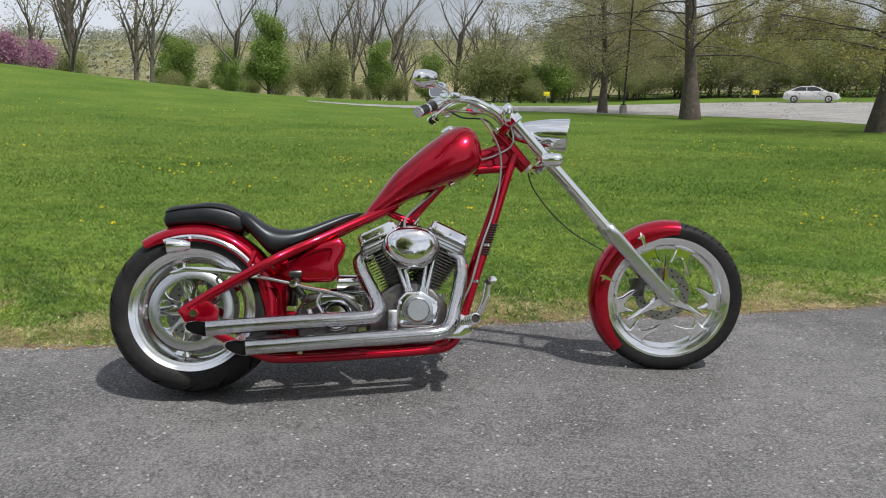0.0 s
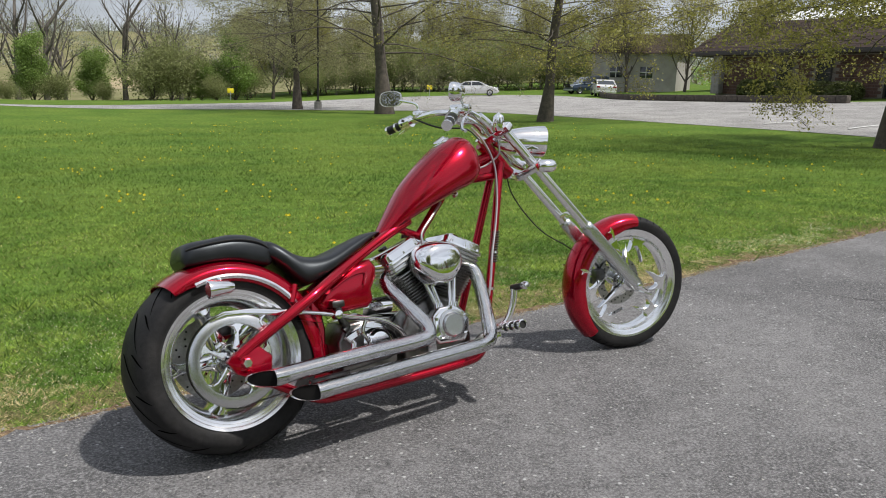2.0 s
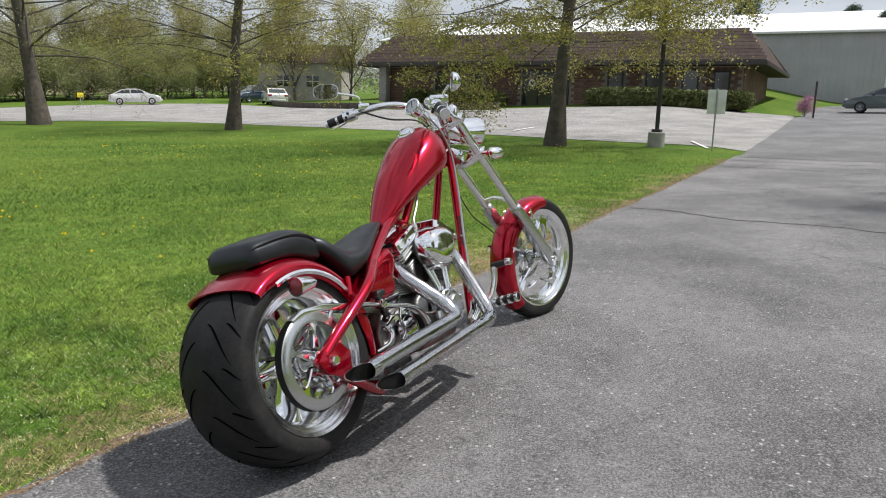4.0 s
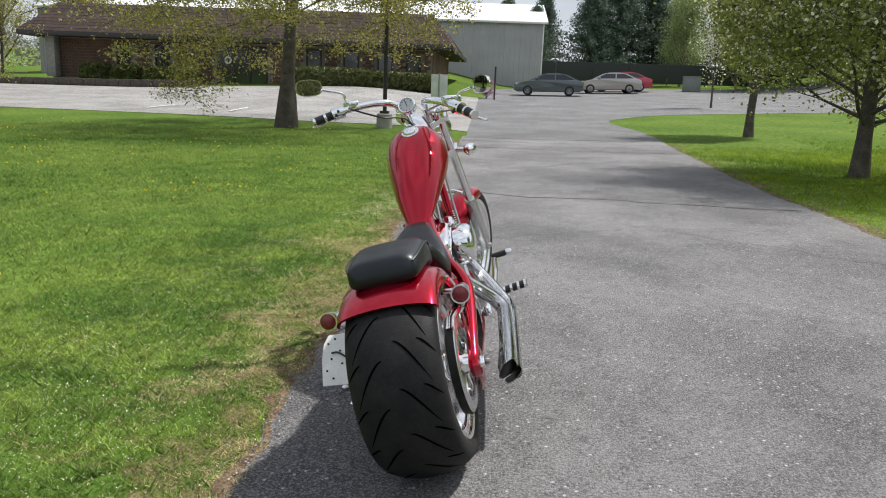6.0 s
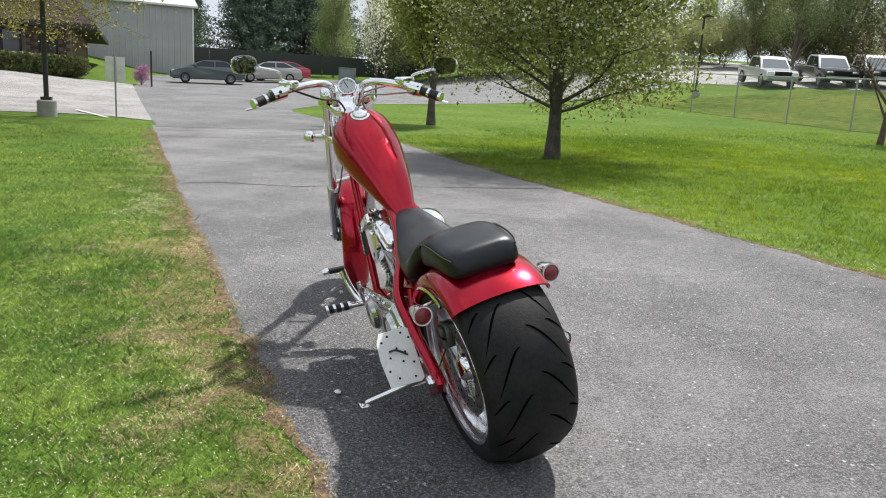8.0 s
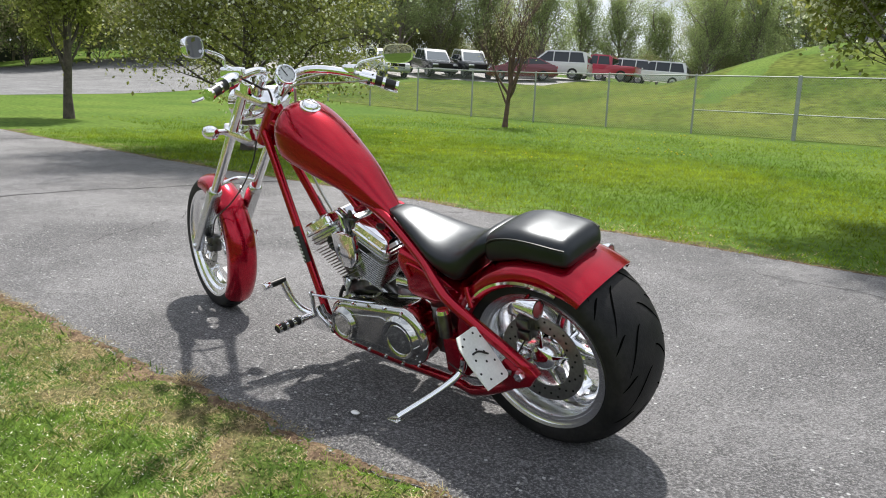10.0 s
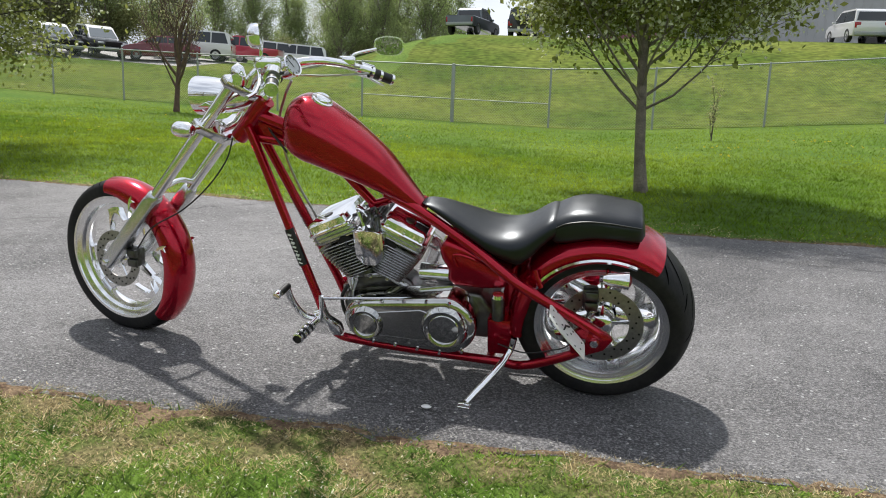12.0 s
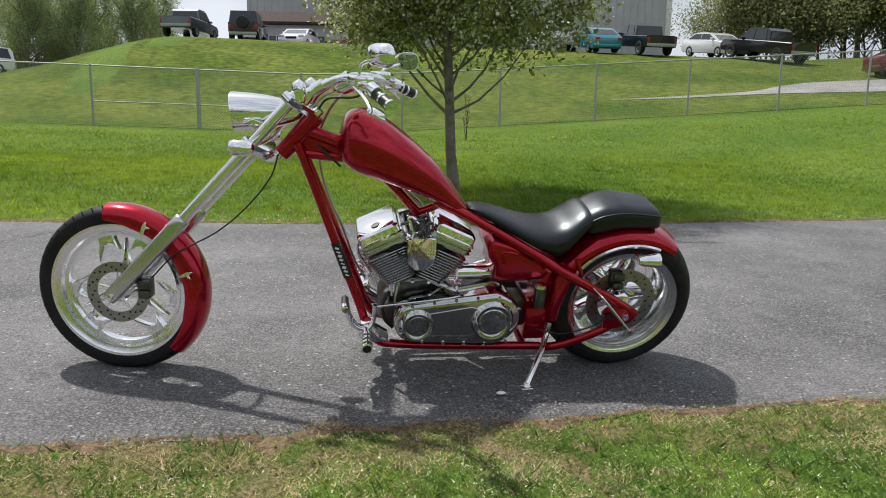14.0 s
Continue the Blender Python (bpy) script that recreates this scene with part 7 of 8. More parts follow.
# big hangar above the bank
hg = thing("hangar", at((12.4, -72.0), 1.0, radians(172)), "large grey hangar above the grass bank", "building")
part("wall", box((20, 10, 3.4), (40, 20, 11.0), 0.0), METAL_WALL, hg, smooth=False)
part("roof_slope", loft([[(-0.4, -0.5, 8.9), (-0.4, 10, 10.6), (-0.4, 20.5, 8.9)], [(40.4, -0.5, 8.9), (40.4, 10, 10.6), (40.4, 20.5, 8.9)]]), WHITE_ROOF, hg, smooth=False)
for k in range(60):
    part("rib", box((0.3 + 0.67 * k, -0.03, 3.4), (0.08, 0.07, 11.0), 0.01), METAL_WALL, hg, smooth=False)
part("corner_trim", box((40.0, -0.08, 3.4), (0.5, 0.2, 11.0), 0.02), WHITE_PAINT, hg)
part("door", box((30, -0.06, 1.2), (3.0, 0.1, 3.4), 0.01), DARK_FRAME, hg)
sd = thing("grey_shed", at((10.5, -62.0), 1.0, radians(174)), "low grey building with a brown roof beside the hangar", "building")
part("wall", box((6, 4, 1.2), (12, 8, 3.4), 0.0), METAL_WALL, sd, smooth=False)
part("roof", loft([[(-0.5, -0.7, 2.9), (-0.5, -0.7, 3.1), (-0.5, 4, 4.5), (-0.5, 8.7, 3.1), (-0.5, 8.7, 2.9)], [(12.5, -0.7, 2.9), (12.5, -0.7, 3.1), (12.5, 4, 4.5), (12.5, 8.7, 3.1), (12.5, 8.7, 2.9)]]), SHINGLE, sd, smooth=False)
for k in range(3):
    w = part("window", box((2 + 3.4 * k, -0.05, 1.5), (1.2, 0.08, 1.0), 0.01), DARK_GLASS, sd)
    part("frame", box((2 + 3.4 * k, -0.08, 1.5), (0.07, 0.06, 1.1), 0.005), WHITE_PAINT, w)
# old pale house among the trees
oh = thing("old_house", at((60, 58), 1.0, radians(-60)), "old pale house with a small barred window among trees", "house")
part("wall", box((0, 0, 1.6), (9, 7, 4.6), 0.0), WOODS, oh, smooth=False)
part("roof", loft([[(-4.9, -3.9, 3.8), (-4.9, 0, 6.0), (-4.9, 3.9, 3.8)], [(4.9, -3.9, 3.8), (4.9, 0, 6.0), (4.9, 3.9, 3.8)]]), SHINGLE, oh, smooth=False)
for k in range(2):
    w = part("window", box((-1.8 + 3.2 * k, -3.52, 1.9), (1.3, 0.08, 1.1), 0.01), DARK_GLASS, oh)
    part("frame", box((-1.8 + 3.2 * k, -3.57, 1.9), (0.08, 0.06, 1.1), 0.005), WHITE_PAINT, w)
    part("sill", box((-1.8 + 3.2 * k, -3.57, 1.9), (1.3, 0.06, 0.08), 0.005), WHITE_PAINT, w)


# clipped hedges and shrubs along the front
def hedge(c, size, seed, label):
    h = thing("hedge", at(c, 1.0, math.atan2(ux.y, ux.x)), label, "hedge", "clipped hedges")
    rs_ = np.random.RandomState(seed)
    part("inner_growth", box((0, 0, size[2] * 0.42), (size[0] * 0.9, size[1] * 0.8, size[2] * 0.84), 0.15), LEAF_DARK, h)
    m_ = 6500
    p = rs_.uniform(-1, 1, (m_, 3))
    ax = rs_.randint(0, 3, m_)
    p[np.arange(m_), ax] = np.sign(p[np.arange(m_), ax]) * (1 + rs_.normal(0, 0.05, m_))
    p = p / np.maximum(1, np.linalg.norm(p, axis=1) / 1.35)[:, None]
    p = p * np.array(size) / 2 + np.array((0, 0, size[2] / 2))
    a = rs_.normal(0, 1, p.shape) * 0.055
    b = rs_.normal(0, 1, p.shape) * 0.055
    tri_soup("foliage", np.stack([p - a, p + b, p + a, p - b], 1), HEDGE_LEAF, h, 4)


hedge((42.6, 14.2), (5.2, 1.6, 1.0), 71, "clipped dark green hedge before the brick wall")
hedge((42.9, 9.8), (4.4, 1.6, 0.95), 72, "clipped dark green hedge before the brick wall")
for k, y in enumerate((29.8, 27.6, 25.4, 23.6)):
    hedge((42.0, y), (1.5, 1.5, 1.20 - 0.08 * k), 80 + k, "rounded dark shrub before the brick wall")

# ---------------------------------------------------------------- vehicles
TYRE = mat("car_tyre", (0.02, 0.02, 0.02), 0.8, fine=0.2)
ALLOY = mat("alloy_wheel", (0.26, 0.26, 0.27), 0.4, 0.9)
TAIL = mat("tail_lamp", (0.35, 0.01, 0.01), 0.2, coat=0.5)
HEADL = mat("car_lamp_glass", (0.6, 0.62, 0.64), 0.1, 0.3, coat=0.5)
# side profiles: lower body and cabin as (x, z), front at +x
SHAPES = {
    "sedan": dict(L=4.6, W=1.80, body=[(-2.27, 0.42), (-2.31, 0.62), (-2.27, 0.86), (-2.12, 0.99), (-1.6, 1.03), (0.95, 0.99), (1.45, 0.94), (1.90, 0.84), (2.18, 0.70), (2.29, 0.50), (2.24, 0.30), (2.10, 0.22), (-2.12, 0.24)],
                  cabin=[(-1.98, 0.99), (-1.15, 1.38), (-0.62, 1.46), (0.06, 1.455), (0.50, 1.36), (1.32, 0.96)], wheels=(-1.38, 1.40), r=0.32),
    "suv": dict(L=4.7, W=1.86, body=[(-2.30, 0.45), (-2.33, 0.80), (-2.28, 1.05), (1.05, 1.06), (1.90, 0.98), (2.25, 0.80), (2.30, 0.50), (2.22, 0.30), (-2.22, 0.30)],
                cabin=[(-2.26, 1.02), (-2.05, 1.60), (-1.75, 1.71), (0.10, 1.72), (0.52, 1.62), (1.28, 1.03)], wheels=(-1.42, 1.42), r=0.36),
    "pickup": dict(L=5.3, W=1.95, body=[(-2.65, 0.55), (-2.66, 1.10), (-0.80, 1.12), (1.20, 1.12), (2.40, 1.06), (2.60, 0.85), (2.62, 0.52), (2.45, 0.42), (-2.55, 0.45)],
                   cabin=[(-0.98, 1.08), (-0.88, 1.66), (-0.66, 1.79), (0.42, 1.80), (0.68, 1.72), (1.34, 1.08)], wheels=(-1.70, 1.72), r=0.40),
    "wagon": dict(L=5.0, W=1.96, body=[(-2.46, 0.48), (-2.49, 0.80), (-2.46, 1.12), (1.15, 1.12), (2.05, 1.08), (2.38, 0.98), (2.46, 0.70), (2.44, 0.44), (2.30, 0.34), (-2.36, 0.36)],
                  cabin=[(-2.44, 1.08), (-2.32, 1.62), (-2.16, 1.82), (-1.6, 1.87), (0.10, 1.87), (0.46, 1.80), (1.30, 1.09)], wheels=(-1.48, 1.52), r=0.37),
    "jeep": dict(L=4.2, W=1.85, body=[(-2.0, 0.55), (-2.02, 1.12), (0.60, 1.12), (2.0, 1.08), (2.08, 0.60), (1.9, 0.48), (-1.9, 0.48)],
                 cabin=[(-1.98, 1.08), (-1.92, 1.80), (-1.0, 1.86), (0.45, 1.84), (0.85, 1.10)], wheels=(-1.28, 1.40), r=0.42),
}


def car(kind, xy, heading, color, label, name="car", group="parked vehicles", top=None):
    """A parked vehicle: rounded body, tapered cabin with glass, lamps, bumpers and wheels."""
    S = SHAPES[kind]
    W = S["W"] / 2
    gz = ground_z(*xy)
    d = Vector((math.cos(radians(heading)), math.sin(radians(heading))))
    slope = math.atan2(ground_z(xy[0] + d.x, xy[1] + d.y) - ground_z(xy[0] - d.x, xy[1] - d.y), 2)
    c = thing(name, Matrix.Translation((*xy, gz + 0.02)) @ Matrix.Rotation(radians(heading), 4, "Z") @ Matrix.Rotation(-slope, 4, "Y"), label, "pickup truck" if kind == "pickup" else "car", group)
    P = color
    # body: sides tuck in below and above the waist
    secs = []
    for y, k in ((-W, 0.955), (-W * 0.97, 0.985), (-W * 0.80, 1.0), (W * 0.80, 1.0), (W * 0.97, 0.985), (W, 0.955)):
        zc = 0.65
        secs.append([(x * k, y, zc + (z - zc) * (0.90 if k < 0.97 else 0.97 if k < 0.99 else 1.0)) for x, z in S["body"]])
    body = part("body", loft(secs), P, c, angle=30)
    cab = S["cabin"]
    secs = [[(x, y * (1 - 0.15 * (z - cab[0][1]) / 0.8), z) for x, z in cab] for y in (-W * 0.93, -W * 0.88, W * 0.88, W * 0.93)]
    cabin = part("cabin", loft(secs), top or P, c, angle=30)
    # side glass, split by a pillar, and the two screens
    zb, zt = cab[0][1] + 0.05, max(z for _, z in cab) - 0.10
    fx = [p for p in cab]

    def span(z):
        """The cabin's front and rear x at height z."""
        lo_ = interp(z, sorted([(fx[0][1], fx[0][0]), (fx[1][1], fx[1][0]), (max(fx[2][1], fx[1][1] + 0.01), fx[2][0])]))
        hi_ = interp(z, sorted([(fx[-1][1], fx[-1][0]), (fx[-2][1], fx[-2][0]), (max(fx[-3][1], fx[-2][1] + 0.01), fx[-3][0])]))
        return lo_ + 0.14, hi_ - 0.14
    for s in (-1, 1):
        a0, a1 = span(zb)
        b0, b1 = span(zt)
        cuts = (0.33, 0.64) if kind == "wagon" else (0.48,)
        low = [a0] + [a0 + (a1 - a0) * k for k in cuts] + [a1]
        high = [b0] + [max(b0 + 0.04, min(b1 - 0.04, v)) for v in low[1:-1]] + [b1]
        yb, yt = W * 0.935 * s, W * (0.935 - 0.93 * 0.15 * (zt - cab[0][1]) / 0.8) * s
        yo = 0.012 * s
        for k in range(len(low) - 1):
            x0, x1, x2, x3 = low[k] + 0.04, low[k + 1] - 0.04, high[k + 1] - 0.04, high[k] + 0.04
            if x1 - x0 < 0.15:
                continue
            w = loft([[(x0, yb + o, zb), (x1, yb + o, zb), (x2, yt + o, zt), (x3, yt + o, zt)] for o in (-yo, yo)])
            part("side_window", w, CAR_GLASS, cabin, smooth=False)
        for wx in S["wheels"]:
            wh = part("wheel", lathe([(S["r"] * 0.62, W * s - 0.20 * s), (S["r"] * 0.95, W * s - 0.20 * s), (S["r"], W * s - 0.16 * s), (S["r"], W * s - 0.02 * s), (S["r"] * 0.94, W * s + 0.02 * s), (S["r"] * 0.64, W * s + 0.015 * s)], 24, (wx, 0, S["r"])), TYRE, c)
            part("rim", lathe([(0, W * s + 0.005 * s), (S["r"] * 0.18, W * s + 0.008 * s), (S["r"] * 0.5, W * s - 0.02 * s), (S["r"] * 0.64, W * s + 0.012 * s)], 20, (wx, 0, S["r"])), ALLOY, wh)
            part("wheel_arch", lathe([(S["r"] + 0.01, W * s * 0.955), (S["r"] + 0.07, W * s * 0.99), (S["r"] + 0.09, W * s * 0.955)], 18, (wx, 0, S["r"]), a0=0, a1=180), DARK, body)
        part("tail_lamp", box((S["body"][1][0] + 0.06, W * 0.78 * s, 0.86 if kind != "sedan" else 0.82), (0.10, 0.30, 0.16 if kind == "sedan" else 0.30), 0.02), TAIL, c)
        part("headlamp", box((S["L"] / 2 - 0.16, W * 0.74 * s, 0.72 if kind != "pickup" else 0.88), (0.16, 0.36, 0.16), 0.03), HEADL, c)
        part("door_mirror", box((a1 - 0.25, W * 1.03 * s, zb + 0.05), (0.12, 0.20, 0.13), 0.03), P, c)
    hw = W * 0.84
    for (p, q, off) in ((cab[-1], cab[-2], 0.012), (cab[0], cab[1], -0.012)):
        p0, q0 = Vector((p[0], 0, p[1])), Vector((q[0], 0, q[1]))
        a, b = p0.lerp(q0, 0.12), p0.lerp(q0, 0.90)
        w = loft([[(a.x + k, -hw, a.z), (a.x + k, hw, a.z), (b.x + k, hw * 0.86, b.z), (b.x + k, -hw * 0.86, b.z)] for k in (0, off * 2)])
        part("windscreen" if off > 0 else "rear_window", w, SCREEN_GLASS if off > 0 else CAR_GLASS, cabin, smooth=False)
    part("bumper", box((S["L"] / 2 - 0.05, 0, 0.42 if kind != "pickup" else 0.60), (0.16, W * 1.86, 0.20), 0.05), P if kind == "sedan" else GALV, c)
    part("bumper", box((-S["L"] / 2 + 0.05, 0, 0.42 if kind != "pickup" else 0.60), (0.16, W * 1.86, 0.20), 0.05), P if kind == "sedan" else GALV, c)
    part("grille", box((S["L"] / 2 - 0.02, 0, 0.62 if kind == "sedan" else 0.85), (0.05, W * (0.8 if kind == "sedan" else 1.05), 0.14 if kind == "sedan" else 0.30), 0.01), DARK, c)
    if kind == "pickup":
        part("bed", box((-1.72, 0, 1.09), (1.75, W * 1.66, 0.08), 0.01), DARK, c)
    if kind == "jeep":
        part("spare_wheel", lathe([(0, -0.14), (0.2, -0.14), (0.36, -0.10), (0.38, 0.0), (0.36, 0.06)], 24, (-2.06, 0, 1.10), axis="X"), TYRE, c)
    return c


WHITE_P, SILVER_P = paint("white_car_paint", (0.72, 0.72, 0.72), 0.1), paint("silver_car_paint", (0.45, 0.42, 0.40), 0.6)
GREY_P, BLACK_P = paint("dark_grey_green_paint", (0.10, 0.12, 0.13), 0.6), paint("black_car_paint", (0.012, 0.013, 0.016), 0.3)
BLUE_P, MAROON_P = paint("dark_blue_paint", (0.03, 0.05, 0.085), 0.5), paint("maroon_paint", (0.14, 0.02, 0.03), 0.4)
TEAL_P, REDT_P = paint("teal_paint", (0.03, 0.22, 0.30), 0.3), paint("red_truck_paint", (0.42, 0.03, 0.06), 0.2)
car("sedan", (40.6, 61.2), -32, WHITE_P, "white sedan parked beside the far road")
car("suv", (52.0, 57.5), 170, BLUE_P, "dark blue SUV parked at the lot")
car("sedan", (46.6, 49.2), 55, WHITE_P, "white car parked with its back to the lawn")
car("sedan", (49.5, 1.2), 92, GREY_P, "dark grey green sedan parked before the hall")
car("sedan", (54.5, -3.0), 94, SILVER_P, "silver beige sedan parked beside a darker one")
car("sedan", (57.6, -4.0), 94, REDT_P, "red car parked behind the silver sedan")
car("pickup", (38.4, -33.0), 161, WHITE_P, "white pickup truck parked behind the fence", "pickup_truck")
car("pickup", (36.2, -35.5), 158, BLACK_P, "dark pickup truck with a white roof behind the fence", "pickup_truck", top=WHITE_P)
car("pickup", (34.0, -36.9), 154, BLACK_P, "dark pickup truck with a white roof behind the fence", "pickup_truck", top=WHITE_P)
car("sedan", (29.6, -37.4), 40, MAROON_P, "dark maroon car parked behind the fence")
car("wagon", (29.4, -40.7), 22, WHITE_P, "large white SUV with dark windows behind the fence")
car("pickup", (28.9, -45.9), 15, REDT_P, "red pickup truck parked behind the fence", "pickup_truck")
car("wagon", (30.1, -50.5), 25, WHITE_P, "white SUV parked at the back of the lot")
car("wagon", (27.7, -51.6), 20, WHITE_P, "white van parked at the back of the lot")
car("pickup", (12.2, -46.9), -97, GREY_P, "old dark green pickup truck on the bank", "pickup_truck")
car("jeep", (8.7, -47.7), -92, BLACK_P, "black off-road car with a spare wheel on the bank", "jeep")
car("sedan", (5.7, -50.8), 80, WHITE_P, "white car parked on the bank")
car("pickup", (1.6, -54.0), 20, MAROON_P, "dark red truck parked on the bank", "pickup_truck")
car("suv", (-10.3, -44.3), -84, WHITE_P, "white SUV parked on the bank")
car("sedan", (-12.8, -42.7), -84, TEAL_P, "teal blue sedan parked on the bank")
car("pickup", (-15.5, -41.8), -84, BLACK_P, "charcoal pickup truck parked on the bank", "pickup_truck")
car("sedan", (-20.4, -42.1), 102, WHITE_P, "white sedan parked on the bank")
car("pickup", (-21.5, -38.2), -72, BLACK_P, "black pickup truck parked on the bank", "pickup_truck")
car("sedan", (-24.5, -29.5), 170, MAROON_P, "dark red car parked behind the fence")

# ---------------------------------------------------------------- grass
def noise_at(x, y, s, z=0.0):
    return noise.noise((x * s, y * s, z))


GZ = np.vectorize(ground_z)


def blades(rs_, x, y, h, w, lean=0.5):
    """Bent single blades as thin triangles."""
    n_ = len(x)
    z = GZ(x, y)
    a = rs_.uniform(0, 2 * math.pi, n_)
    b = rs_.uniform(0, 2 * math.pi, n_)
    hh = h * rs_.uniform(0.55, 1.25, n_)
    ww = w * rs_.uniform(0.7, 1.3, n_)
    p = np.stack([x, y, z], 1)
    side = np.stack([np.cos(a), np.sin(a), np.zeros(n_)], 1) * ww[:, None] / 2
    tip = np.stack([np.cos(b) * hh * lean, np.sin(b) * hh * lean, hh * np.sqrt(max(0.05, 1 - lean * lean))], 1) * rs_.uniform(0.7, 1.0, (n_, 1))
    return np.stack([p - side, p + side, p + tip], 1)


def lawn_patch(seed, n_, x0, x1, y0, y1, h, w, edge=None, side=1, keep=None, lean=0.6, dry=False):
    """Random blades over a stretch of lawn, thinner and drier beside the drive."""
    rs_ = np.random.RandomState(seed)
    x, y = rs_.uniform(x0, x1, n_), rs_.uniform(y0, y1, n_)
    ok = np.ones(n_, bool)
    if edge is not None:
        e = np.array([edge(v) for v in x])
        d = (y - e) * side
        patch = np.array([noise_at(a, b, 1.6) + 0.6 * noise_at(a, b, 5.0, 3.0) + 0.55 * noise_at(a, b, 11.0, 7.0) for a, b in zip(x, y)])
        thin = np.clip(0.17 + d / 0.55 + patch * 1.5, 0, 1)
        if dry:
            ok = (d > -0.05) & (rs_.uniform(0, 1, n_) < np.clip(0.85 - np.abs(d - 0.14) / 0.70 - patch * 1.7, 0, 1))
        else:
            ok = (d > -0.02 + 0.03 * patch) & (rs_.uniform(0, 1, n_) < 0.07 + 0.93 * thin)
    # the stretch thins out irregularly at its far bounds
    rim_ = np.minimum(np.minimum(x - x0, x1 - x), (y1 - y) if side > 0 else (y - y0)) / (0.28 * (y1 - y0))
    ok &= rs_.uniform(0, 1, n_) < np.clip(rim_, 0, 1)
    if keep is not None:
        ok &= keep(x, y)
    x, y = x[ok], y[ok]
    tall = np.array([1 + 0.5 * noise_at(a, b, 0.8, 5.0) + 0.3 * noise_at(a, b, 4.0, 2.0) + 4.0 * max(0.0, noise_at(a, b, 6.5, 4.0) - 0.30) for a, b in zip(x, y)])
    return blades(rs_, x, y, h * tall, w, lean)


def lay(name, arrays, material, label):
    ob = tri_soup(name, np.concatenate(arrays), material, None, 3)
    return tagged(ob, label, "grass", kind="stuff")


lay("grass", [
    lawn_patch(1, 300000, -2.6, 4.6, 0.2, 2.9, 0.024, 0.0038, drive_near, 1, lean=0.74),
    lawn_patch(2, 260000, -5.0, 11.0, 0.0, 7.5, 0.034, 0.0062, drive_near, 1, lean=0.75),
], GRASS_BLADE, "short green lawn grass beside the driveway")
lay("grass", [
    lawn_patch(3, 200000, -12.0, 18.0, -0.5, 16.0, 0.056, 0.011, drive_near, 1, lean=0.68),
    lawn_patch(4, 120000, -18.0, 20.0, 6.0, 30.0, 0.062, 0.017, drive_near, 1, lean=0.7),
], GRASS_FAR, "mown green meadow grass")
lay("grass", [
    lawn_patch(5, 190000, -7.0, 16.0, -12.0, -2.3, 0.058, 0.010, drive_far, -1, lean=0.66),
    lawn_patch(6, 110000, -16.0, 20.0, -20.0, -6.0, 0.062, 0.015, drive_far, -1, lean=0.7),
], GRASS_LUSH, "lush green lawn grass before the fence")
lay("dry_grass", [
    lawn_patch(8, 300000, -2.6, 4.6, 0.2, 2.2, 0.022, 0.0036, drive_near, 1, lean=0.86, dry=True),
    lawn_patch(9, 110000, -5.0, 12.0, 0.2, 3.0, 0.030, 0.006, drive_near, 1, lean=0.88, dry=True),
    lawn_patch(10, 40000, -7.0, 14.0, -5.0, -2.2, 0.03, 0.008, drive_far, -1, lean=0.85, dry=True),
    lawn_patch(12, 12000, -3.0, 8.0, 0.6, 6.0, 0.03, 0.005, drive_near, 1, lean=0.85),
], DRY_BLADE, "dry straw-coloured grass at the driveway's edge")
lay("straw_flecks", [
    lawn_patch(13, 48000, -2.6, 4.6, 0.2, 2.6, 0.011, 0.0055, drive_near, 1, lean=0.9),
    lawn_patch(14, 60000, -3.0, 7.0, 0.0, 2.4, 0.012, 0.006, drive_near, 1, lean=0.9, dry=True),
], FLECK, "pale bleached flecks of straw and clover in the lawn")
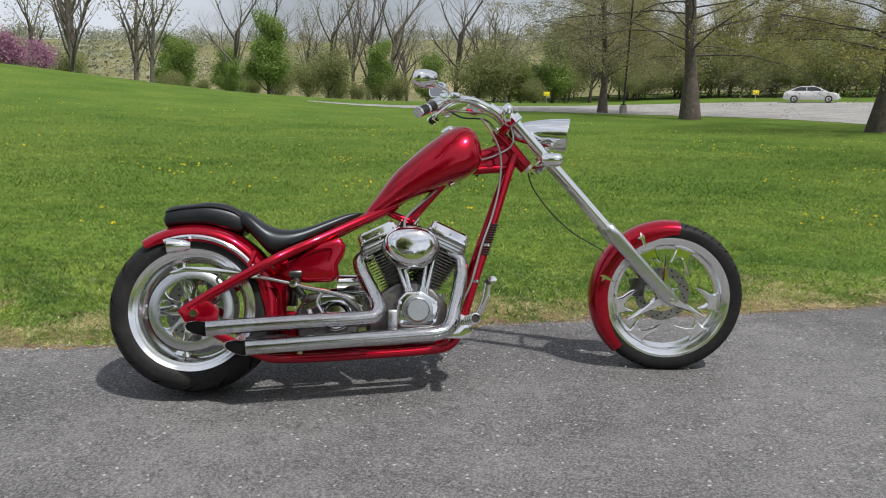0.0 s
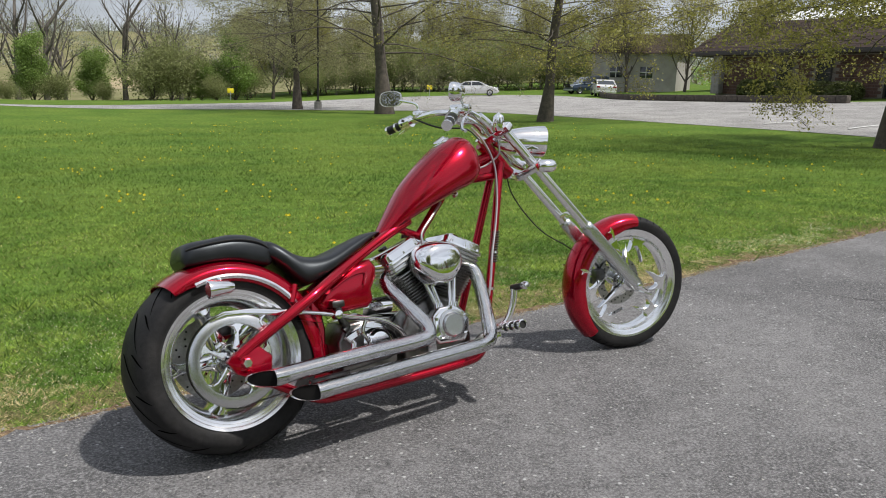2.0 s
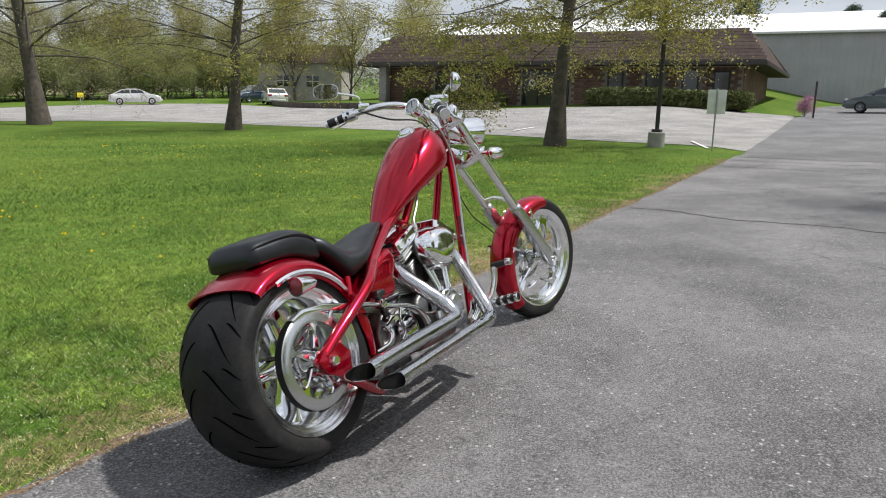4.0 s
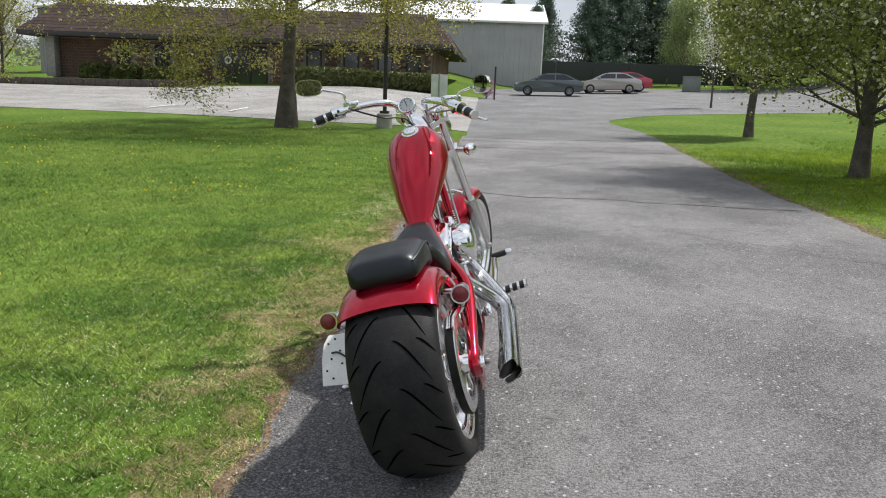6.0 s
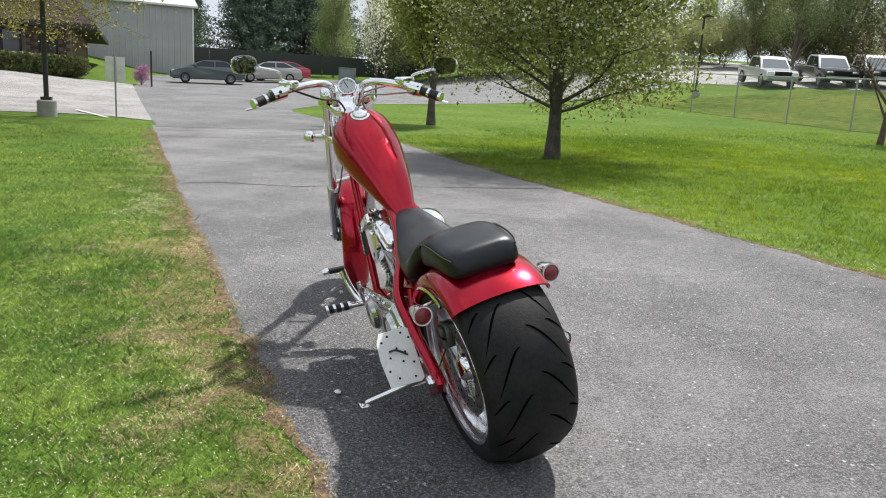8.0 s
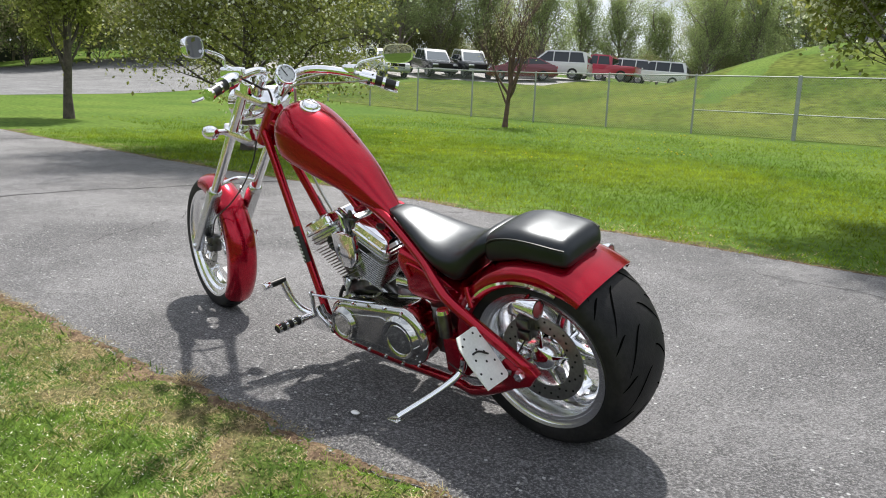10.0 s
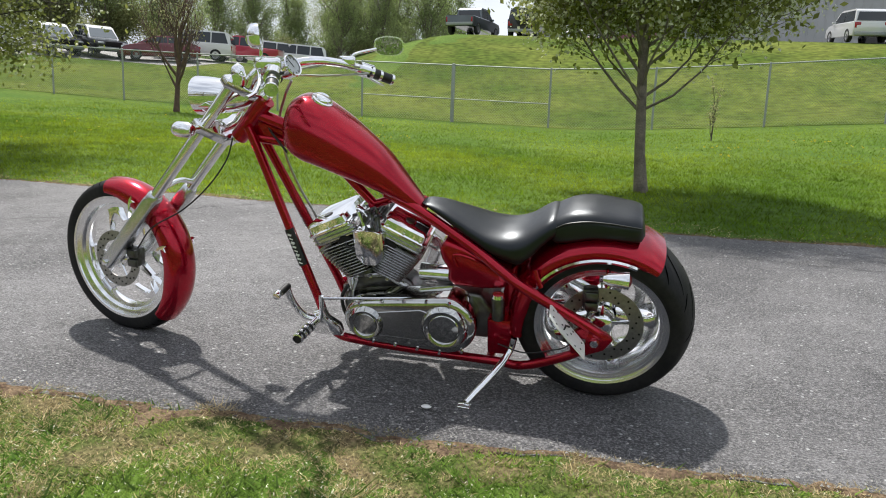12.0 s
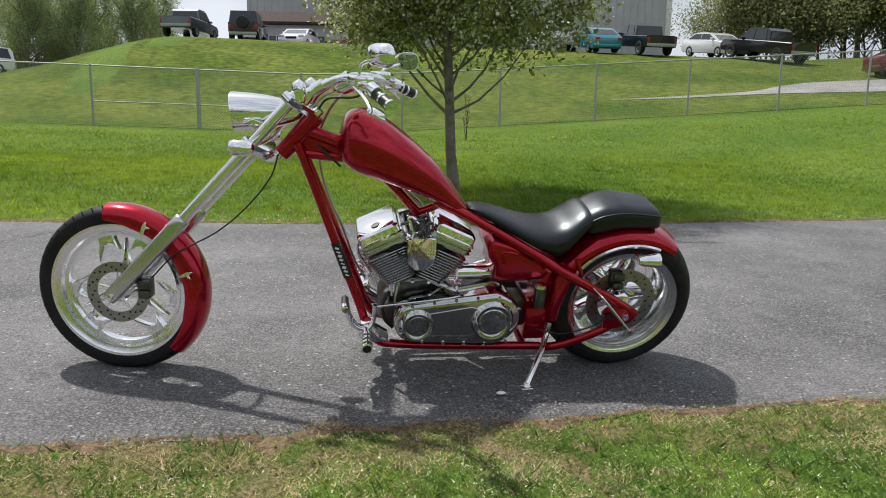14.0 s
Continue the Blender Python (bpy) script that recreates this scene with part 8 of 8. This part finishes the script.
# dandelions
rs_ = np.random.RandomState(21)
fl = []
for x0, x1, y0, y1, n_ in ((-6, 14, 2.6, 9, 13), (-10, 17, 7, 16, 30), (-16, 18, 14, 30, 40), (-6, 16, -19, -6, 14)):
    for _ in range(n_):
        cx, cy, sp = rs_.uniform(x0, x1), rs_.uniform(y0, y1), rs_.uniform(0.2, 1.1)
        for _ in range(rs_.randint(2, 12)):
            x, y = cx + rs_.normal(0, sp), cy + rs_.normal(0, sp)
            if drive_far(x) - 0.5 < y < drive_near(x) + 0.5:
                continue
            z, r = ground_z(x, y) + rs_.uniform(0.05, 0.085), rs_.uniform(0.014, 0.024)
            a = rs_.uniform(0, 2)
            q = [(x + r * math.cos(a + k * math.pi / 2), y + r * math.sin(a + k * math.pi / 2), z + (0.006 if k % 2 else -0.006)) for k in range(4)]
            fl.append(q)
            fl.append([(q[0][0], q[0][1], z), (x, y, z + r * 0.9), (q[2][0], q[2][1], z), (x, y, z - r * 0.6)])
            fl.append([(q[1][0], q[1][1], z), (x, y, z + r * 0.9), (q[3][0], q[3][1], z), (x, y, z - r * 0.6)])
tagged(tri_soup("dandelions", np.array(fl), DANDELION, None, 4), "yellow dandelions dotted over the lawn", "flowers", kind="stuff")
# loose stones and grit on the asphalt
rs_ = np.random.RandomState(31)
st = []
for k in range(15000):
    x = rs_.uniform(-3.5, 6.0)
    y = rs_.uniform(-4.2, 0.6)
    if k > 12000:
        y = drive_near(x) - abs(rs_.normal(0, 0.10))
    if not drive_far(x) < y < drive_near(x):
        continue
    r = 0.0024 + 0.0052 * rs_.uniform() ** 4
    z = ground_z(x, y) + 0.0145
    a = rs_.uniform(0, 6.28)
    c = [(x + r * math.cos(a + j * 2.09), y + r * math.sin(a + j * 2.09), z) for j in range(3)]
    t_ = (x, y, z + r * 0.7)
    st += [[c[0], c[1], t_], [c[1], c[2], t_], [c[2], c[0], t_]]
GRIT = mat("pale_grit", (0.34, 0.33, 0.31), 0.8, island=0.5)
tagged(tri_soup("grit", np.array(st), GRIT, None, 3), "pale loose grit scattered on the asphalt", "grit", kind="stuff")
pb = part("pebble", lathe([(0, 0.010), (0.010, 0.008), (0.016, 0.002), (0.012, -0.004)], 9, axis="Z"), PLATE, None)
pb.matrix_world = Matrix.Translation((0.649, 0.414, ground_z(0.649, 0.414) + 0.016)) @ Matrix.Diagonal((1.3, 0.9, 0.8, 1))
tagged(pb, "small white flat stone on the asphalt", "stone")
